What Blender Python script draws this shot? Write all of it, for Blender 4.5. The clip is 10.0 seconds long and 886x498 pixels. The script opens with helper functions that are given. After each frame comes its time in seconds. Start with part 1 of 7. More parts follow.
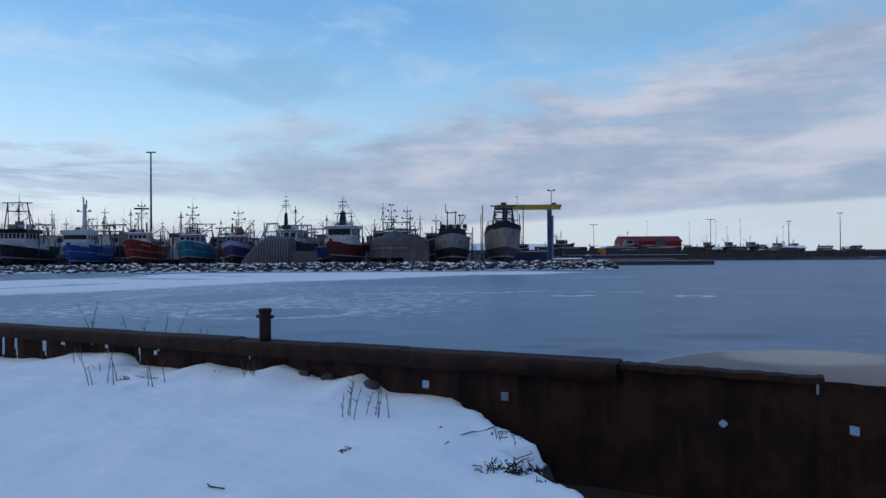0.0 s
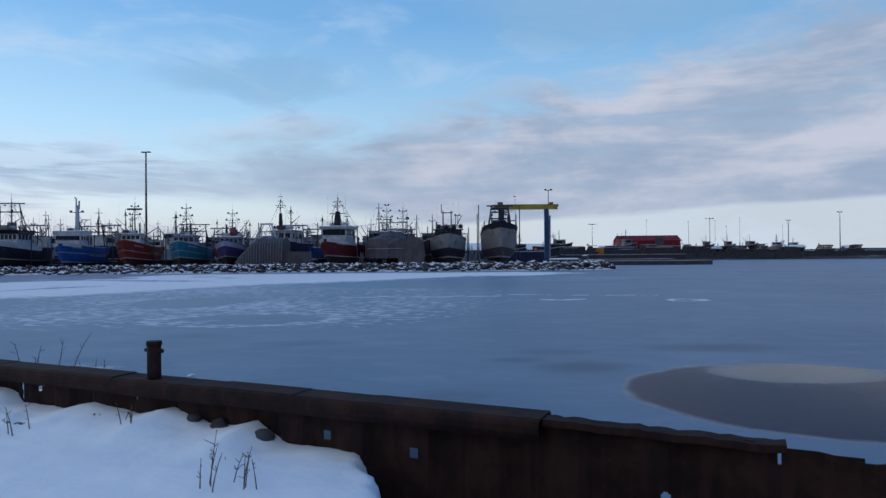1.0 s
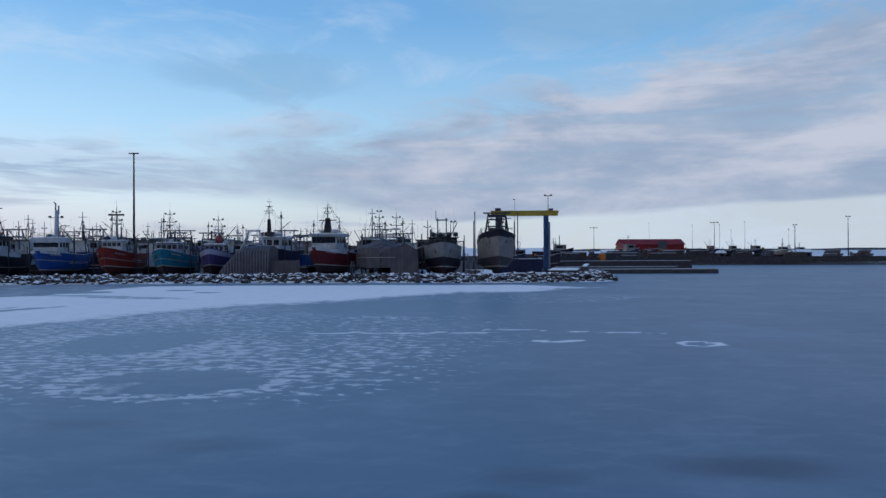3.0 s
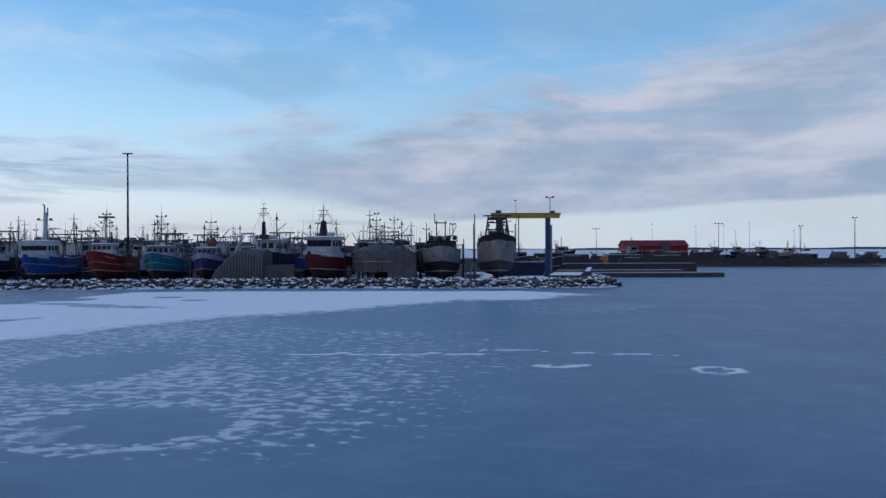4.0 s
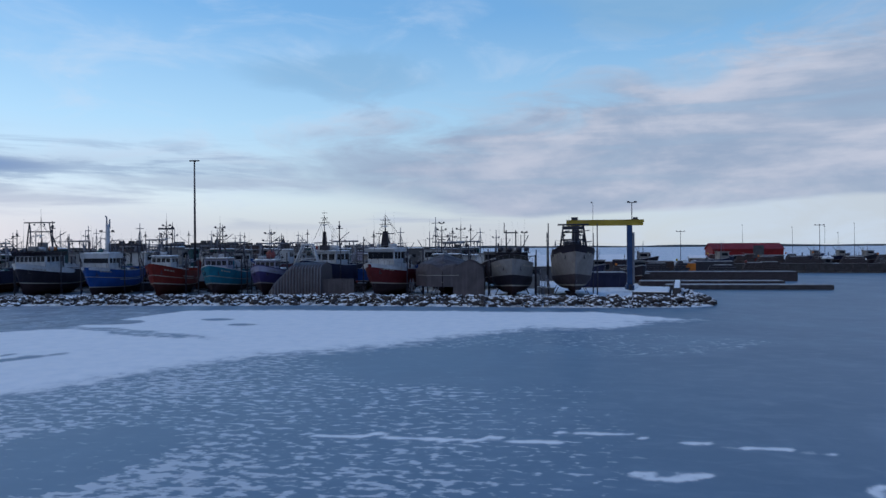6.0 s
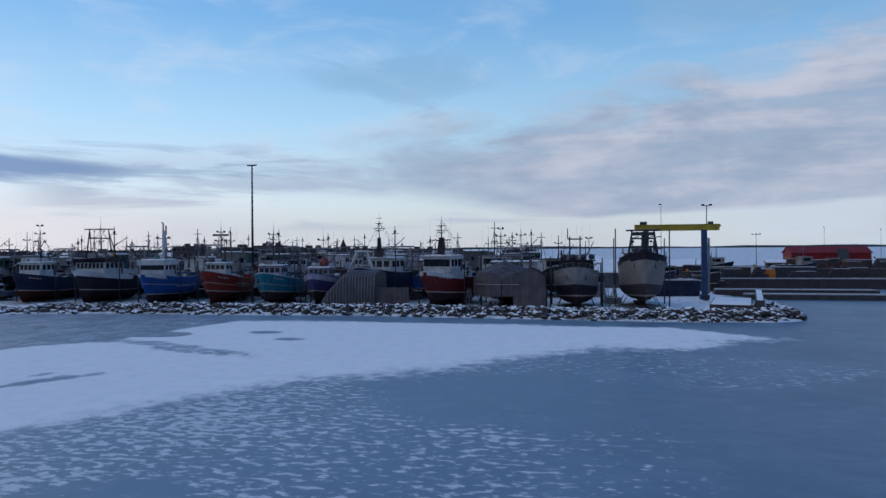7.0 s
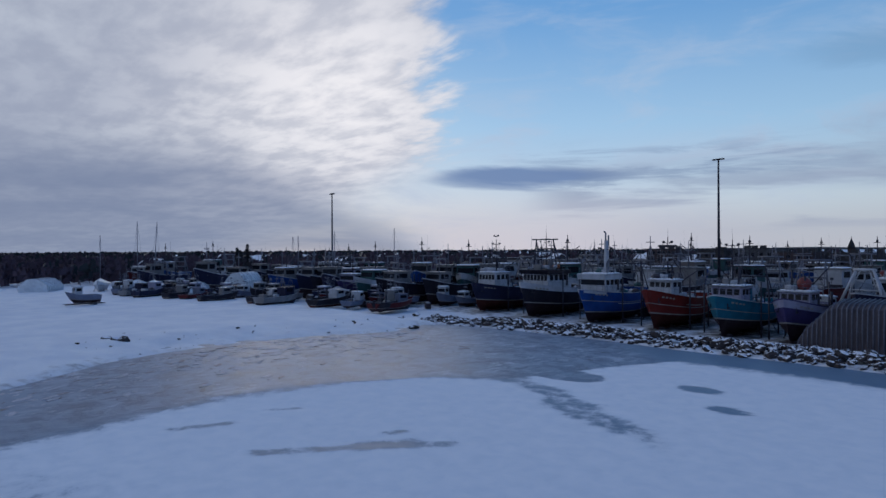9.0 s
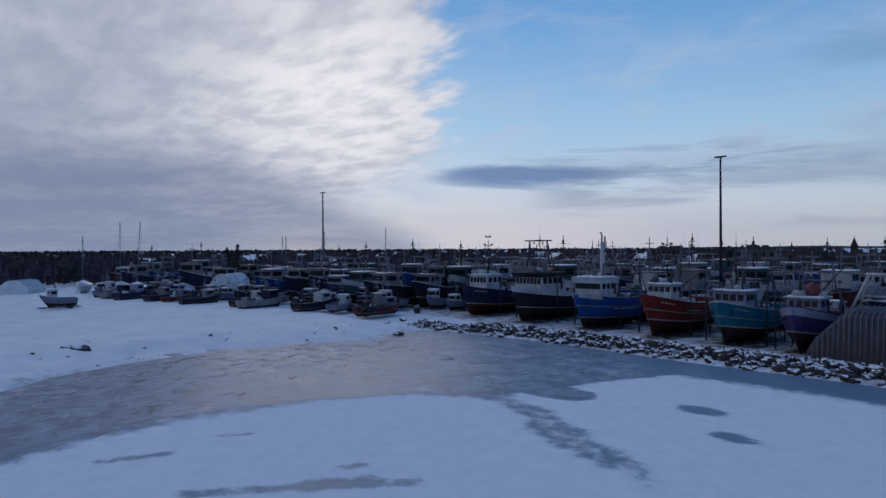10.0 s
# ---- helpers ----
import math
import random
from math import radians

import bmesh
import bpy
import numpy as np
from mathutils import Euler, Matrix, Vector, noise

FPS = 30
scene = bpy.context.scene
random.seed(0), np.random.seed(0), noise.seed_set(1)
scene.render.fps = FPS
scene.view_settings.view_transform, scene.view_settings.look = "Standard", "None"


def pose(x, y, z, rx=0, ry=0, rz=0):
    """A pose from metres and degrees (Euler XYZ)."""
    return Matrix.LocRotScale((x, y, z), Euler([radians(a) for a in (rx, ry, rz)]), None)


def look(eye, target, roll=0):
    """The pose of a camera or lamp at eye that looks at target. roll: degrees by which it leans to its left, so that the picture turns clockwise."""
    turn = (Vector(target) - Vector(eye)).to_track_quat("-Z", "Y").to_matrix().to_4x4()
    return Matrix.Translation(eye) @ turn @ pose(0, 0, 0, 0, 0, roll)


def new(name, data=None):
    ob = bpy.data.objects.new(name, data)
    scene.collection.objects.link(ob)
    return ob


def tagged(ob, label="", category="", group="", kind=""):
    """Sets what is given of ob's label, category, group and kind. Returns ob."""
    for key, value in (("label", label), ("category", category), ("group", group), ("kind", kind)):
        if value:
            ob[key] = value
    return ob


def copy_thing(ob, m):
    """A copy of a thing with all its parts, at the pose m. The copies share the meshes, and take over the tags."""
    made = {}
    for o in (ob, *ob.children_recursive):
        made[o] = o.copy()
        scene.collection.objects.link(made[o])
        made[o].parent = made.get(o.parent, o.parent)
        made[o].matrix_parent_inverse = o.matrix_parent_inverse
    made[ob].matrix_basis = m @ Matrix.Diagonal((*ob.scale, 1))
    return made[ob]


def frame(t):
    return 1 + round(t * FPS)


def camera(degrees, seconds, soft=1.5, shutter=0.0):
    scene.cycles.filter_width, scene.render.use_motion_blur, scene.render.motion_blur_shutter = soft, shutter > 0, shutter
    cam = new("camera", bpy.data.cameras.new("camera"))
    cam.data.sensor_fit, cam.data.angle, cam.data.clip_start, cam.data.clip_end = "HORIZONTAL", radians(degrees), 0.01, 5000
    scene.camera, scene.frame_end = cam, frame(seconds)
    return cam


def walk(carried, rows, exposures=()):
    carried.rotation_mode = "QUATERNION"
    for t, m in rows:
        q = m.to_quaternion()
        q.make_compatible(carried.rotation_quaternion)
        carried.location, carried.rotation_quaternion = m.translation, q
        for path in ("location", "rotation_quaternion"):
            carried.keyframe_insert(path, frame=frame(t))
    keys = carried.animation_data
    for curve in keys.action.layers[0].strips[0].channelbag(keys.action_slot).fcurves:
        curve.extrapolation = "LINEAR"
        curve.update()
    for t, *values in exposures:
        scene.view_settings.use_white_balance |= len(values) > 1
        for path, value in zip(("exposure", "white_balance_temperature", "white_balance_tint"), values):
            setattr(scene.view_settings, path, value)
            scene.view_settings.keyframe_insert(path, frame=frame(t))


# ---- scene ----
cam = camera(67.4, 10.0)
PATH = [
    (0, (0.331, 0.823, 2.719), (0.312, 2.823, 2.734), -0.4),
    (0.5, (0.84, 1.23, 2.712), (0.819, 3.23, 2.726), -0.5),
    (1, (1.173, 1.882, 2.962), (1.153, 3.882, 2.974), -0.5),
    (1.5, (1.533, 2.566, 3.275), (1.511, 4.566, 3.285), -0.4),
    (2, (1.848, 3.286, 3.665), (1.825, 5.286, 3.673), -0.4),
    (2.5, (2.139, 5.205, 4.393), (2.116, 7.205, 4.399), -0.3),
    (4, (2.831, 10.228, 5.81), (2.801, 12.228, 5.811), -0.2),
    (4.5, (2.948, 12.083, 6.442), (2.907, 14.083, 6.439), -0.2),
    (5, (3.153, 14.19, 7.068), (3.057, 16.188, 7.064), -0.3),
    (5.5, (3.252, 16.493, 7.7), (3.086, 18.486, 7.693), -0.3),
    (7, (2.572, 24.062, 9.219), (2.147, 26.016, 9.215), -0.4),
    (7.5, (2.204, 26.748, 9.815), (1.643, 28.668, 9.81), -0.4),
    (7.6, (2.105, 27.279, 9.878), (1.480, 29.179, 9.875), -0.5),
    (7.7, (1.988, 27.794, 9.928), (1.254, 29.654, 9.926), -0.5),
    (7.8, (1.870, 28.324, 9.972), (0.988, 30.119, 9.972), -0.5),
    (7.9, (1.764, 28.899, 10.018), (0.715, 30.603, 10.019), -0.5),
    (8, (1.684, 29.55, 10.071), (0.471, 31.141, 10.076), -0.5),
    (8.1, (1.635, 30.283, 10.130), (0.286, 31.759, 10.132), -0.5),
    (8.2, (1.603, 31.095, 10.190), (0.137, 32.456, 10.194), -0.5),
    (8.3, (1.573, 32.005, 10.256), (0.051, 33.303, 10.263), -0.5),
    (8.4, (1.532, 33.030, 10.333), (-0.025, 34.286, 10.342), -0.5),
    (8.5, (1.466, 34.188, 10.425), (-0.124, 35.402, 10.434), -0.5),
    (9, (-2.607, 43.314, 11.325), (-4.196, 44.529, 11.325), -0.3),
    (9.5, (-5.041, 47.05, 11.735), (-6.631, 48.264, 11.732), -0.3),
    (10, (-5.562, 48.025, 11.79), (-7.152, 49.238, 11.786), -0.3),
]
EXPOSURES = [(0.0, 0.13, 5850.0, 3.0), (1.6, 0.12, 5850.0, 3.0), (4.0, 0.10, 5790.0, 2.5), (5.6, 0.10, 5800.0, 3.0), (7.5, 0.03, 5850.0, 4.0), (8.4, -0.14, 5740.0, 6.0), (9.2, -0.34, 5660.0, 6.5), (10.0, -0.35, 5650.0, 7.0)]
walk(cam, [(t, look(eye, target, roll)) for t, eye, target, roll in PATH], EXPOSURES)

# ---------------------------------------------------------------- world and sun
SUN_AZ, SUN_EL = 62.0, 11.0          # degrees to the west of +y, degrees above the horizon


class Nodes:
    """Short ways to write node trees."""

    def __init__(self, tree):
        self.tree = tree
        tree.nodes.clear()

    def add(self, kind):
        return self.tree.nodes.new(kind)

    def wire(self, a, b):
        self.tree.links.new(a, b)

    def feed(self, socket, value):
        if isinstance(value, bpy.types.NodeSocket):
            self.wire(value, socket)
        else:
            socket.default_value = value

    def math(self, op, a, b=0.0, c=0.0, clamp=False):
        node = self.add("ShaderNodeMath")
        node.operation, node.use_clamp = op, clamp
        for socket, value in zip(node.inputs, (a, b, c)):
            self.feed(socket, value)
        return node.outputs[0]

    def step(self, value, lo, hi, a=0.0, b=1.0):
        node = self.add("ShaderNodeMapRange")
        node.interpolation_type = "SMOOTHSTEP"
        for socket, v in zip(node.inputs, (value, lo, hi, a, b)):
            self.feed(socket, v)
        return node.outputs[0]

    def mix(self, fac, a, b, mode="MIX"):
        node = self.add("ShaderNodeMix")
        node.data_type, node.blend_type = "RGBA", mode
        self.feed(node.inputs[0], fac)
        for socket, v in ((node.inputs[6], a), (node.inputs[7], b)):
            self.feed(socket, v if isinstance(v, bpy.types.NodeSocket) else (*v[:3], 1.0))
        return node.outputs[2]

    def noise(self, vector, scale, detail=4.0, rough=0.55, distort=0.0):
        node = self.add("ShaderNodeTexNoise")
        if vector is not None:
            self.wire(vector, node.inputs["Vector"])
        node.inputs["Scale"].default_value = scale
        node.inputs["Detail"].default_value = detail
        node.inputs["Roughness"].default_value = rough
        node.inputs["Distortion"].default_value = distort
        return node.outputs["Fac"]

    def scaled(self, vector, x, y, z):
        node = self.add("ShaderNodeMapping")
        self.wire(vector, node.inputs["Vector"])
        node.inputs["Scale"].default_value = (x, y, z)
        return node.outputs[0]

    def attribute(self, name):
        node = self.add("ShaderNodeAttribute")
        node.attribute_name = name
        return node.outputs["Fac"]

    def ramp(self, fac, stops):
        node = self.add("ShaderNodeValToRGB")
        el = node.color_ramp.elements
        while len(el) < len(stops):
            el.new(0.5)
        for e, (pos, col) in zip(el, stops):
            e.position, e.color = pos, (*col, 1.0)
        self.wire(fac, node.inputs[0])
        return node.outputs[0]


def build_world():
    world = bpy.data.worlds.new("winter_dusk_sky")
    scene.world = world
    world.use_nodes = True
    n = Nodes(world.node_tree)
    coord = n.add("ShaderNodeTexCoord").outputs["Generated"]
    sep = n.add("ShaderNodeSeparateXYZ")
    n.wire(coord, sep.inputs[0])
    x, y, z = sep.outputs
    az = n.math("MULTIPLY", n.math("ARCTAN2", n.math("MULTIPLY", x, -1.0), y), 57.2958)
    el = n.math("MULTIPLY", n.math("ARCSINE", z), 57.2958)
    # clear sky
    sky = n.add("ShaderNodeTexSky")
    sky.sky_type, sky.sun_disc = "NISHITA", False
    sky.sun_elevation, sky.sun_rotation = radians(SUN_EL), radians(-SUN_AZ)
    sky.air_density, sky.dust_density = 1.0, 0.6
    nish = n.mix(1.0, sky.outputs[0], (0.10, 0.10, 0.10), "MULTIPLY")
    clear = n.ramp(n.math("DIVIDE", el, 60.0, clamp=True), [
        (0.0, (0.71, 0.71, 0.73)), (0.07, (0.68, 0.73, 0.80)), (0.17, (0.46, 0.66, 0.86)),
        (0.32, (0.21, 0.43, 0.75)), (0.60, (0.12, 0.28, 0.62)), (1.0, (0.07, 0.18, 0.48))])
    off = n.math("ABSOLUTE", n.math("SUBTRACT", az, SUN_AZ))
    base = n.mix(n.step(off, 15.0, 55.0, 0.06, 0.25), clear, nish)
    base = n.mix(n.math("MULTIPLY", n.step(az, -4.0, -24.0), n.step(el, 12.0, 3.0, 0.0, 0.9)), base, (0.56, 0.565, 0.60))
    # the cloud plane overhead, seen in perspective
    inv = n.math("DIVIDE", 1.0, n.math("ADD", n.math("MAXIMUM", z, 0.0), 0.10))
    comb = n.add("ShaderNodeCombineXYZ")
    n.wire(n.math("MULTIPLY", x, inv), comb.inputs[0])
    n.wire(n.math("MULTIPLY", y, inv), comb.inputs[1])
    plane = comb.outputs[0]
    ang = n.add("ShaderNodeCombineXYZ")
    n.wire(az, ang.inputs[0])
    n.wire(el, ang.inputs[1])
    flat = ang.outputs[0]
    big = n.noise(plane, 0.7, 4.0, 0.5)
    puff = n.noise(n.scaled(plane, 1.0, 1.7, 1.0), 3.3, 5.0, 0.55, 0.15)
    streak = n.noise(n.scaled(flat, 0.05, 0.42, 1.0), 1.0, 5.0, 0.55, 0.4)
    wisp = n.noise(n.scaled(flat, 0.10, 0.30, 1.0), 1.0, 5.0, 0.6, 0.6)
    # the glow round the veiled sun
    da = n.math("DIVIDE", n.math("SUBTRACT", az, SUN_AZ - 1.0), 13.0)
    de = n.math("DIVIDE", n.math("SUBTRACT", el, 13.0), 11.0)
    near = n.math("EXPONENT", n.math("MULTIPLY", n.math("ADD", n.math("MULTIPLY", da, da), n.math("MULTIPLY", de, de)), -1.0))
    # high thin veil
    veil = n.math("MULTIPLY", n.step(wisp, 0.44, 0.75), n.step(el, 34.0, 8.0))
    col = n.mix(n.math("MULTIPLY", veil, 0.55), base, (0.62, 0.66, 0.76))
    # bank of streaky cloud to the north-east
    edge = n.math("ADD", n.math("MULTIPLY", az, -0.20), n.math("MULTIPLY_ADD", n.math("SUBTRACT", wisp, 0.5), 14.0, 12.0))
    top = n.step(n.math("SUBTRACT", edge, el), -2.5, 3.5)
    low = n.step(n.math("ADD", n.math("SUBTRACT", n.math("MULTIPLY_ADD", n.math("MINIMUM", az, 0.0), 0.042, el), n.math("MULTIPLY", n.math("MAXIMUM", az, 0.0), 0.10)), n.math("MULTIPLY", n.math("SUBTRACT", streak, 0.5), 1.6)), n.math("MULTIPLY_ADD", n.math("MAXIMUM", az, 0.0), -0.05, 2.15), n.math("MULTIPLY_ADD", n.math("MAXIMUM", az, 0.0), 0.12, 2.75))
    bank = n.math("MULTIPLY", n.math("MULTIPLY", top, low), n.step(az, 46.0, 4.0))
    bank = n.math("MULTIPLY", bank, n.step(streak, 0.22, 0.55, 0.62, 0.98))
    lump = n.noise(n.scaled(flat, 0.075, 0.20, 1.0), 1.0, 6.0, 0.6, 0.2)
    grey = n.mix(n.step(n.math("MULTIPLY_ADD", streak, 0.45, n.math("MULTIPLY", lump, 0.55)), 0.42, 0.62), (0.315, 0.36, 0.47), (0.555, 0.53, 0.595))
    col = n.mix(bank, col, grey)
    # two faint blue-grey patches higher up
    for ca, ce, wa, we, k in ((16.0, 14.2, 9.0, 2.2, 0.55), (-15.0, 20.0, 15.0, 3.6, 0.80)):
        pa = n.math("DIVIDE", n.math("SUBTRACT", az, ca), wa)
        pe = n.math("DIVIDE", n.math("ADD", n.math("SUBTRACT", el, ce), n.math("MULTIPLY", n.math("SUBTRACT", wisp, 0.5), 6.0)), we)
        patch = n.math("SUBTRACT", 1.0, n.math("ADD", n.math("MULTIPLY", pa, pa), n.math("MULTIPLY", pe, pe)))
        col = n.mix(n.math("MULTIPLY", n.step(patch, -0.3, 0.9), k), col, (0.25, 0.40, 0.58))
    # low bars of cloud above the western land
    bars = n.math("MULTIPLY", n.step(streak, 0.46, 0.60), n.math("MULTIPLY", n.step(el, 0.8, 2.6), n.step(el, 8.5, 4.5)))
    bars = n.math("MULTIPLY", bars, n.math("MULTIPLY", n.step(az, -4.0, 10.0), n.step(az, 47.0, 41.0)))
    col = n.mix(n.math("MULTIPLY", bars, 0.66), col, (0.35, 0.385, 0.495))
    # one long dark lens-shaped cloud
    la = n.math("DIVIDE", n.math("SUBTRACT", az, 45.5), 10.0)
    le = n.math("DIVIDE", n.math("ADD", n.math("SUBTRACT", el, 6.1), n.math("MULTIPLY", n.math("SUBTRACT", streak, 0.5), 2.2)), 1.15)
    lens = n.math("SUBTRACT", 1.0, n.math("ADD", n.math("MULTIPLY", la, la), n.math("MULTIPLY", le, le)))
    col = n.mix(n.math("MULTIPLY", n.step(lens, 0.0, 0.8), 0.88), col, (0.19, 0.265, 0.455))
    wisps = n.math("MULTIPLY", n.step(n.noise(n.scaled(flat, 0.09, 0.75, 1.0), 1.0, 6.0, 0.62, 0.5), 0.46, 0.64), n.math("MULTIPLY", n.step(el, 4.0, 5.5), n.step(el, 9.5, 7.0)))
    wisps = n.math("MULTIPLY", wisps, n.math("MULTIPLY", n.step(az, 16.0, 26.0), n.step(az, 50.0, 40.0)))
    col = n.mix(n.math("MULTIPLY", wisps, 0.6), col, (0.26, 0.32, 0.46))
    # thick dappled cloud in the west, in front of the sun
    west = n.step(n.math("ADD", az, n.math("MULTIPLY", n.math("SUBTRACT", puff, 0.5), 15.0)), 50.5, 55.5)
    west = n.math("MULTIPLY", west, n.step(n.math("ADD", el, n.math("MULTIPLY", n.math("SUBTRACT", az, 52.0), 0.45)), 5.5, 10.5))
    dapple = n.mix(n.step(puff, 0.34, 0.70), (0.49, 0.49, 0.555), (0.645, 0.635, 0.675))
    dapple = n.mix(n.step(big, 0.40, 0.62, 0.0, 0.45), dapple, (0.40, 0.41, 0.50))
    dapple = n.mix(n.math("MULTIPLY", near, n.step(puff, 0.32, 0.66, 0.5, 1.0)), dapple, (1.20, 1.06, 0.98))
    col = n.mix(west, col, dapple)
    rise = n.math("MULTIPLY_ADD", n.math("SUBTRACT", az, 51.0), 0.40, n.math("MULTIPLY", n.math("SUBTRACT", streak, 0.5), 7.0))
    gloom = n.math("MULTIPLY", n.step(az, 50.0, 57.0), n.step(n.math("SUBTRACT", el, n.math("MINIMUM", rise, 8.0)), 2.6, -2.8))
    col = n.mix(n.math("MULTIPLY", gloom, n.step(streak, 0.35, 0.68, 0.86, 0.60)), col, (0.25, 0.28, 0.39))
    # warm paling round the veiled sun, above the land
    warm = n.math("MULTIPLY", n.step(n.math("ABSOLUTE", n.math("SUBTRACT", az, 46.0)), 24.0, 4.0), n.step(el, 5.6, 0.6))
    col = n.mix(n.math("MULTIPLY", n.math("MULTIPLY", warm, n.math("SUBTRACT", 1.0, gloom)), 0.72), col, (0.80, 0.68, 0.69))
    rosy = n.math("MULTIPLY", n.math("MULTIPLY", n.step(az, -16.0, 2.0), n.step(az, 46.0, 30.0)), n.math("MULTIPLY", n.step(el, 4.6, 1.0), 0.50))
    col = n.mix(rosy, col, (0.53, 0.50, 0.56))
    # the sky opposite the sun is dimmer and bluer
    facing = n.math("COSINE", n.math("MULTIPLY", n.math("SUBTRACT", az, SUN_AZ), 0.0174533))
    away = n.math("MULTIPLY", n.step(facing, -0.12, -0.85), n.step(el, 85.0, 35.0))
    col = n.mix(away, col, n.mix(1.0, col, (0.62, 0.73, 0.88), "MULTIPLY"))
    bg = n.add("ShaderNodeBackground")
    n.wire(col, bg.inputs[0])
    bg.inputs[1].default_value = 1.0
    out = n.add("ShaderNodeOutputWorld")
    n.wire(bg.outputs[0], out.inputs[0])


build_world()
sun_data = bpy.data.lights.new("sun", "SUN")
sun_data.energy, sun_data.angle, sun_data.color = 0.3, radians(24.0), (1.0, 0.86, 0.74)
sun = new("sun", sun_data)
a, e = radians(SUN_AZ), radians(SUN_EL)
sun.matrix_world = look((-400 * math.sin(a), 400 * math.cos(a), 400 * math.tan(e)), (0, 0, 0))


# ---------------------------------------------------------------- materials
def surface(name, build, bump=None):
    """build(n, pos) gives a dict of the Principled inputs; bump(n, pos) a height and its strength and distance."""
    m = bpy.data.materials.new(name)
    m.use_nodes = True
    n = Nodes(m.node_tree)
    geo = n.add("ShaderNodeNewGeometry")
    bsdf = n.add("ShaderNodeBsdfPrincipled")
    out = n.add("ShaderNodeOutputMaterial")
    n.wire(bsdf.outputs[0], out.inputs[0])
    for key, value in build(n, geo).items():
        n.feed(bsdf.inputs[key], (*value, 1.0) if isinstance(value, tuple) and len(value) == 3 else value)
    if bump:
        height, strength, dist = bump(n, geo)
        b = n.add("ShaderNodeBump")
        b.inputs["Strength"].default_value, b.inputs["Distance"].default_value = strength, dist
        n.wire(height, b.inputs["Height"])
        n.wire(b.outputs[0], bsdf.inputs["Normal"])
    return m


def paint(name, colour, rough=0.45, rust=0.35, dirt=0.5):
    """Weathered marine paint: faded in clouds, streaked with rust and grime."""
    def build(n, geo):
        p = geo.outputs["Position"]
        fade = n.noise(p, 0.55, 4.0, 0.6)
        fine = n.noise(p, 7.0, 4.0, 0.6)
        drip = n.noise(n.scaled(p, 2.6, 2.6, 0.30), 1.0, 5.0, 0.65)
        c = n.mix(n.step(fade, 0.35, 0.7), tuple(v * 0.82 for v in colour), tuple(min(1, v * 1.12 + 0.003) for v in colour))
        c = n.mix(n.math("MULTIPLY", n.step(drip, 0.52, 0.75), dirt * 0.6), c, (0.07, 0.06, 0.055))
        c = n.mix(n.math("MULTIPLY", n.math("MULTIPLY", n.step(drip, 0.60, 0.74), n.step(fine, 0.40, 0.62)), rust), c, (0.16, 0.055, 0.02))
        return {"Base Color": c, "Roughness": n.step(fine, 0.2, 0.8, rough - 0.05, rough + 0.2), "Specular IOR Level": 0.18}
    return surface(name, build, lambda n, geo: (n.noise(geo.outputs["Position"], 3.0, 5.0), 0.25, 0.02))


def plain(name, colour, rough=0.6, metal=0.0, scale=4.0, vary=0.25, bump=0.2):
    def build(n, geo):
        p = geo.outputs["Position"]
        a = n.noise(p, scale, 5.0, 0.6)
        b = n.noise(p, scale * 0.13, 3.0, 0.5)
        c = n.mix(n.step(a, 0.3, 0.7), tuple(v * (1 - vary) for v in colour), tuple(min(1, v * (1 + vary)) for v in colour))
        c = n.mix(n.step(b, 0.4, 0.75, 0.0, 0.5), c, tuple(v * 0.6 for v in colour))
        return {"Base Color": c, "Roughness": rough, "Metallic": metal}
    return surface(name, build, lambda n, geo: (n.noise(geo.outputs["Position"], scale * 2, 5.0), bump, 0.02))


def snow_build(n, geo):
    p = geo.outputs["Position"]
    a = n.noise(p, 0.35, 5.0, 0.55)
    b = n.noise(p, 9.0, 4.0, 0.6)
    c = n.mix(n.step(a, 0.3, 0.7), (0.78, 0.81, 0.86), (0.88, 0.89, 0.91))
    c = n.mix(n.step(b, 0.62, 0.8, 0.0, 0.25), c, (0.62, 0.66, 0.72))
    return {"Base Color": c, "Roughness": 0.7, "Subsurface Weight": 0.0}


def snow_bump(n, geo):
    p = geo.outputs["Position"]
    return n.math("ADD", n.noise(p, 1.3, 5.0, 0.6), n.math("MULTIPLY", n.noise(p, 22.0, 3.0), 0.05)), 0.5, 0.12


SNOW = surface("snow", snow_build, snow_bump)


def yard_build(n, geo):
    """Trodden snow over gravel, scrub earth showing through; its dark colour also paints shade round the boats."""
    p = geo.outputs["Position"]
    attr = n.attribute("bare")
    a = n.noise(p, 0.22, 6.0, 0.62)
    b = n.noise(p, 0.7, 5.0, 0.6)
    earth = n.mix(b, (0.022, 0.019, 0.018), (0.07, 0.058, 0.05))
    white = n.mix(n.step(a, 0.3, 0.7), (0.72, 0.76, 0.82), (0.86, 0.88, 0.90))
    cover = n.math("ADD", attr, n.math("MULTIPLY", n.math("SUBTRACT", n.math("MULTIPLY_ADD", b, 0.6, n.math("MULTIPLY", a, 0.4)), 0.5), 1.6))
    return {"Base Color": n.mix(n.step(cover, 0.32, 0.86), white, earth), "Roughness": 0.8}


GROUND = surface("snowy_ground", yard_build, snow_bump)


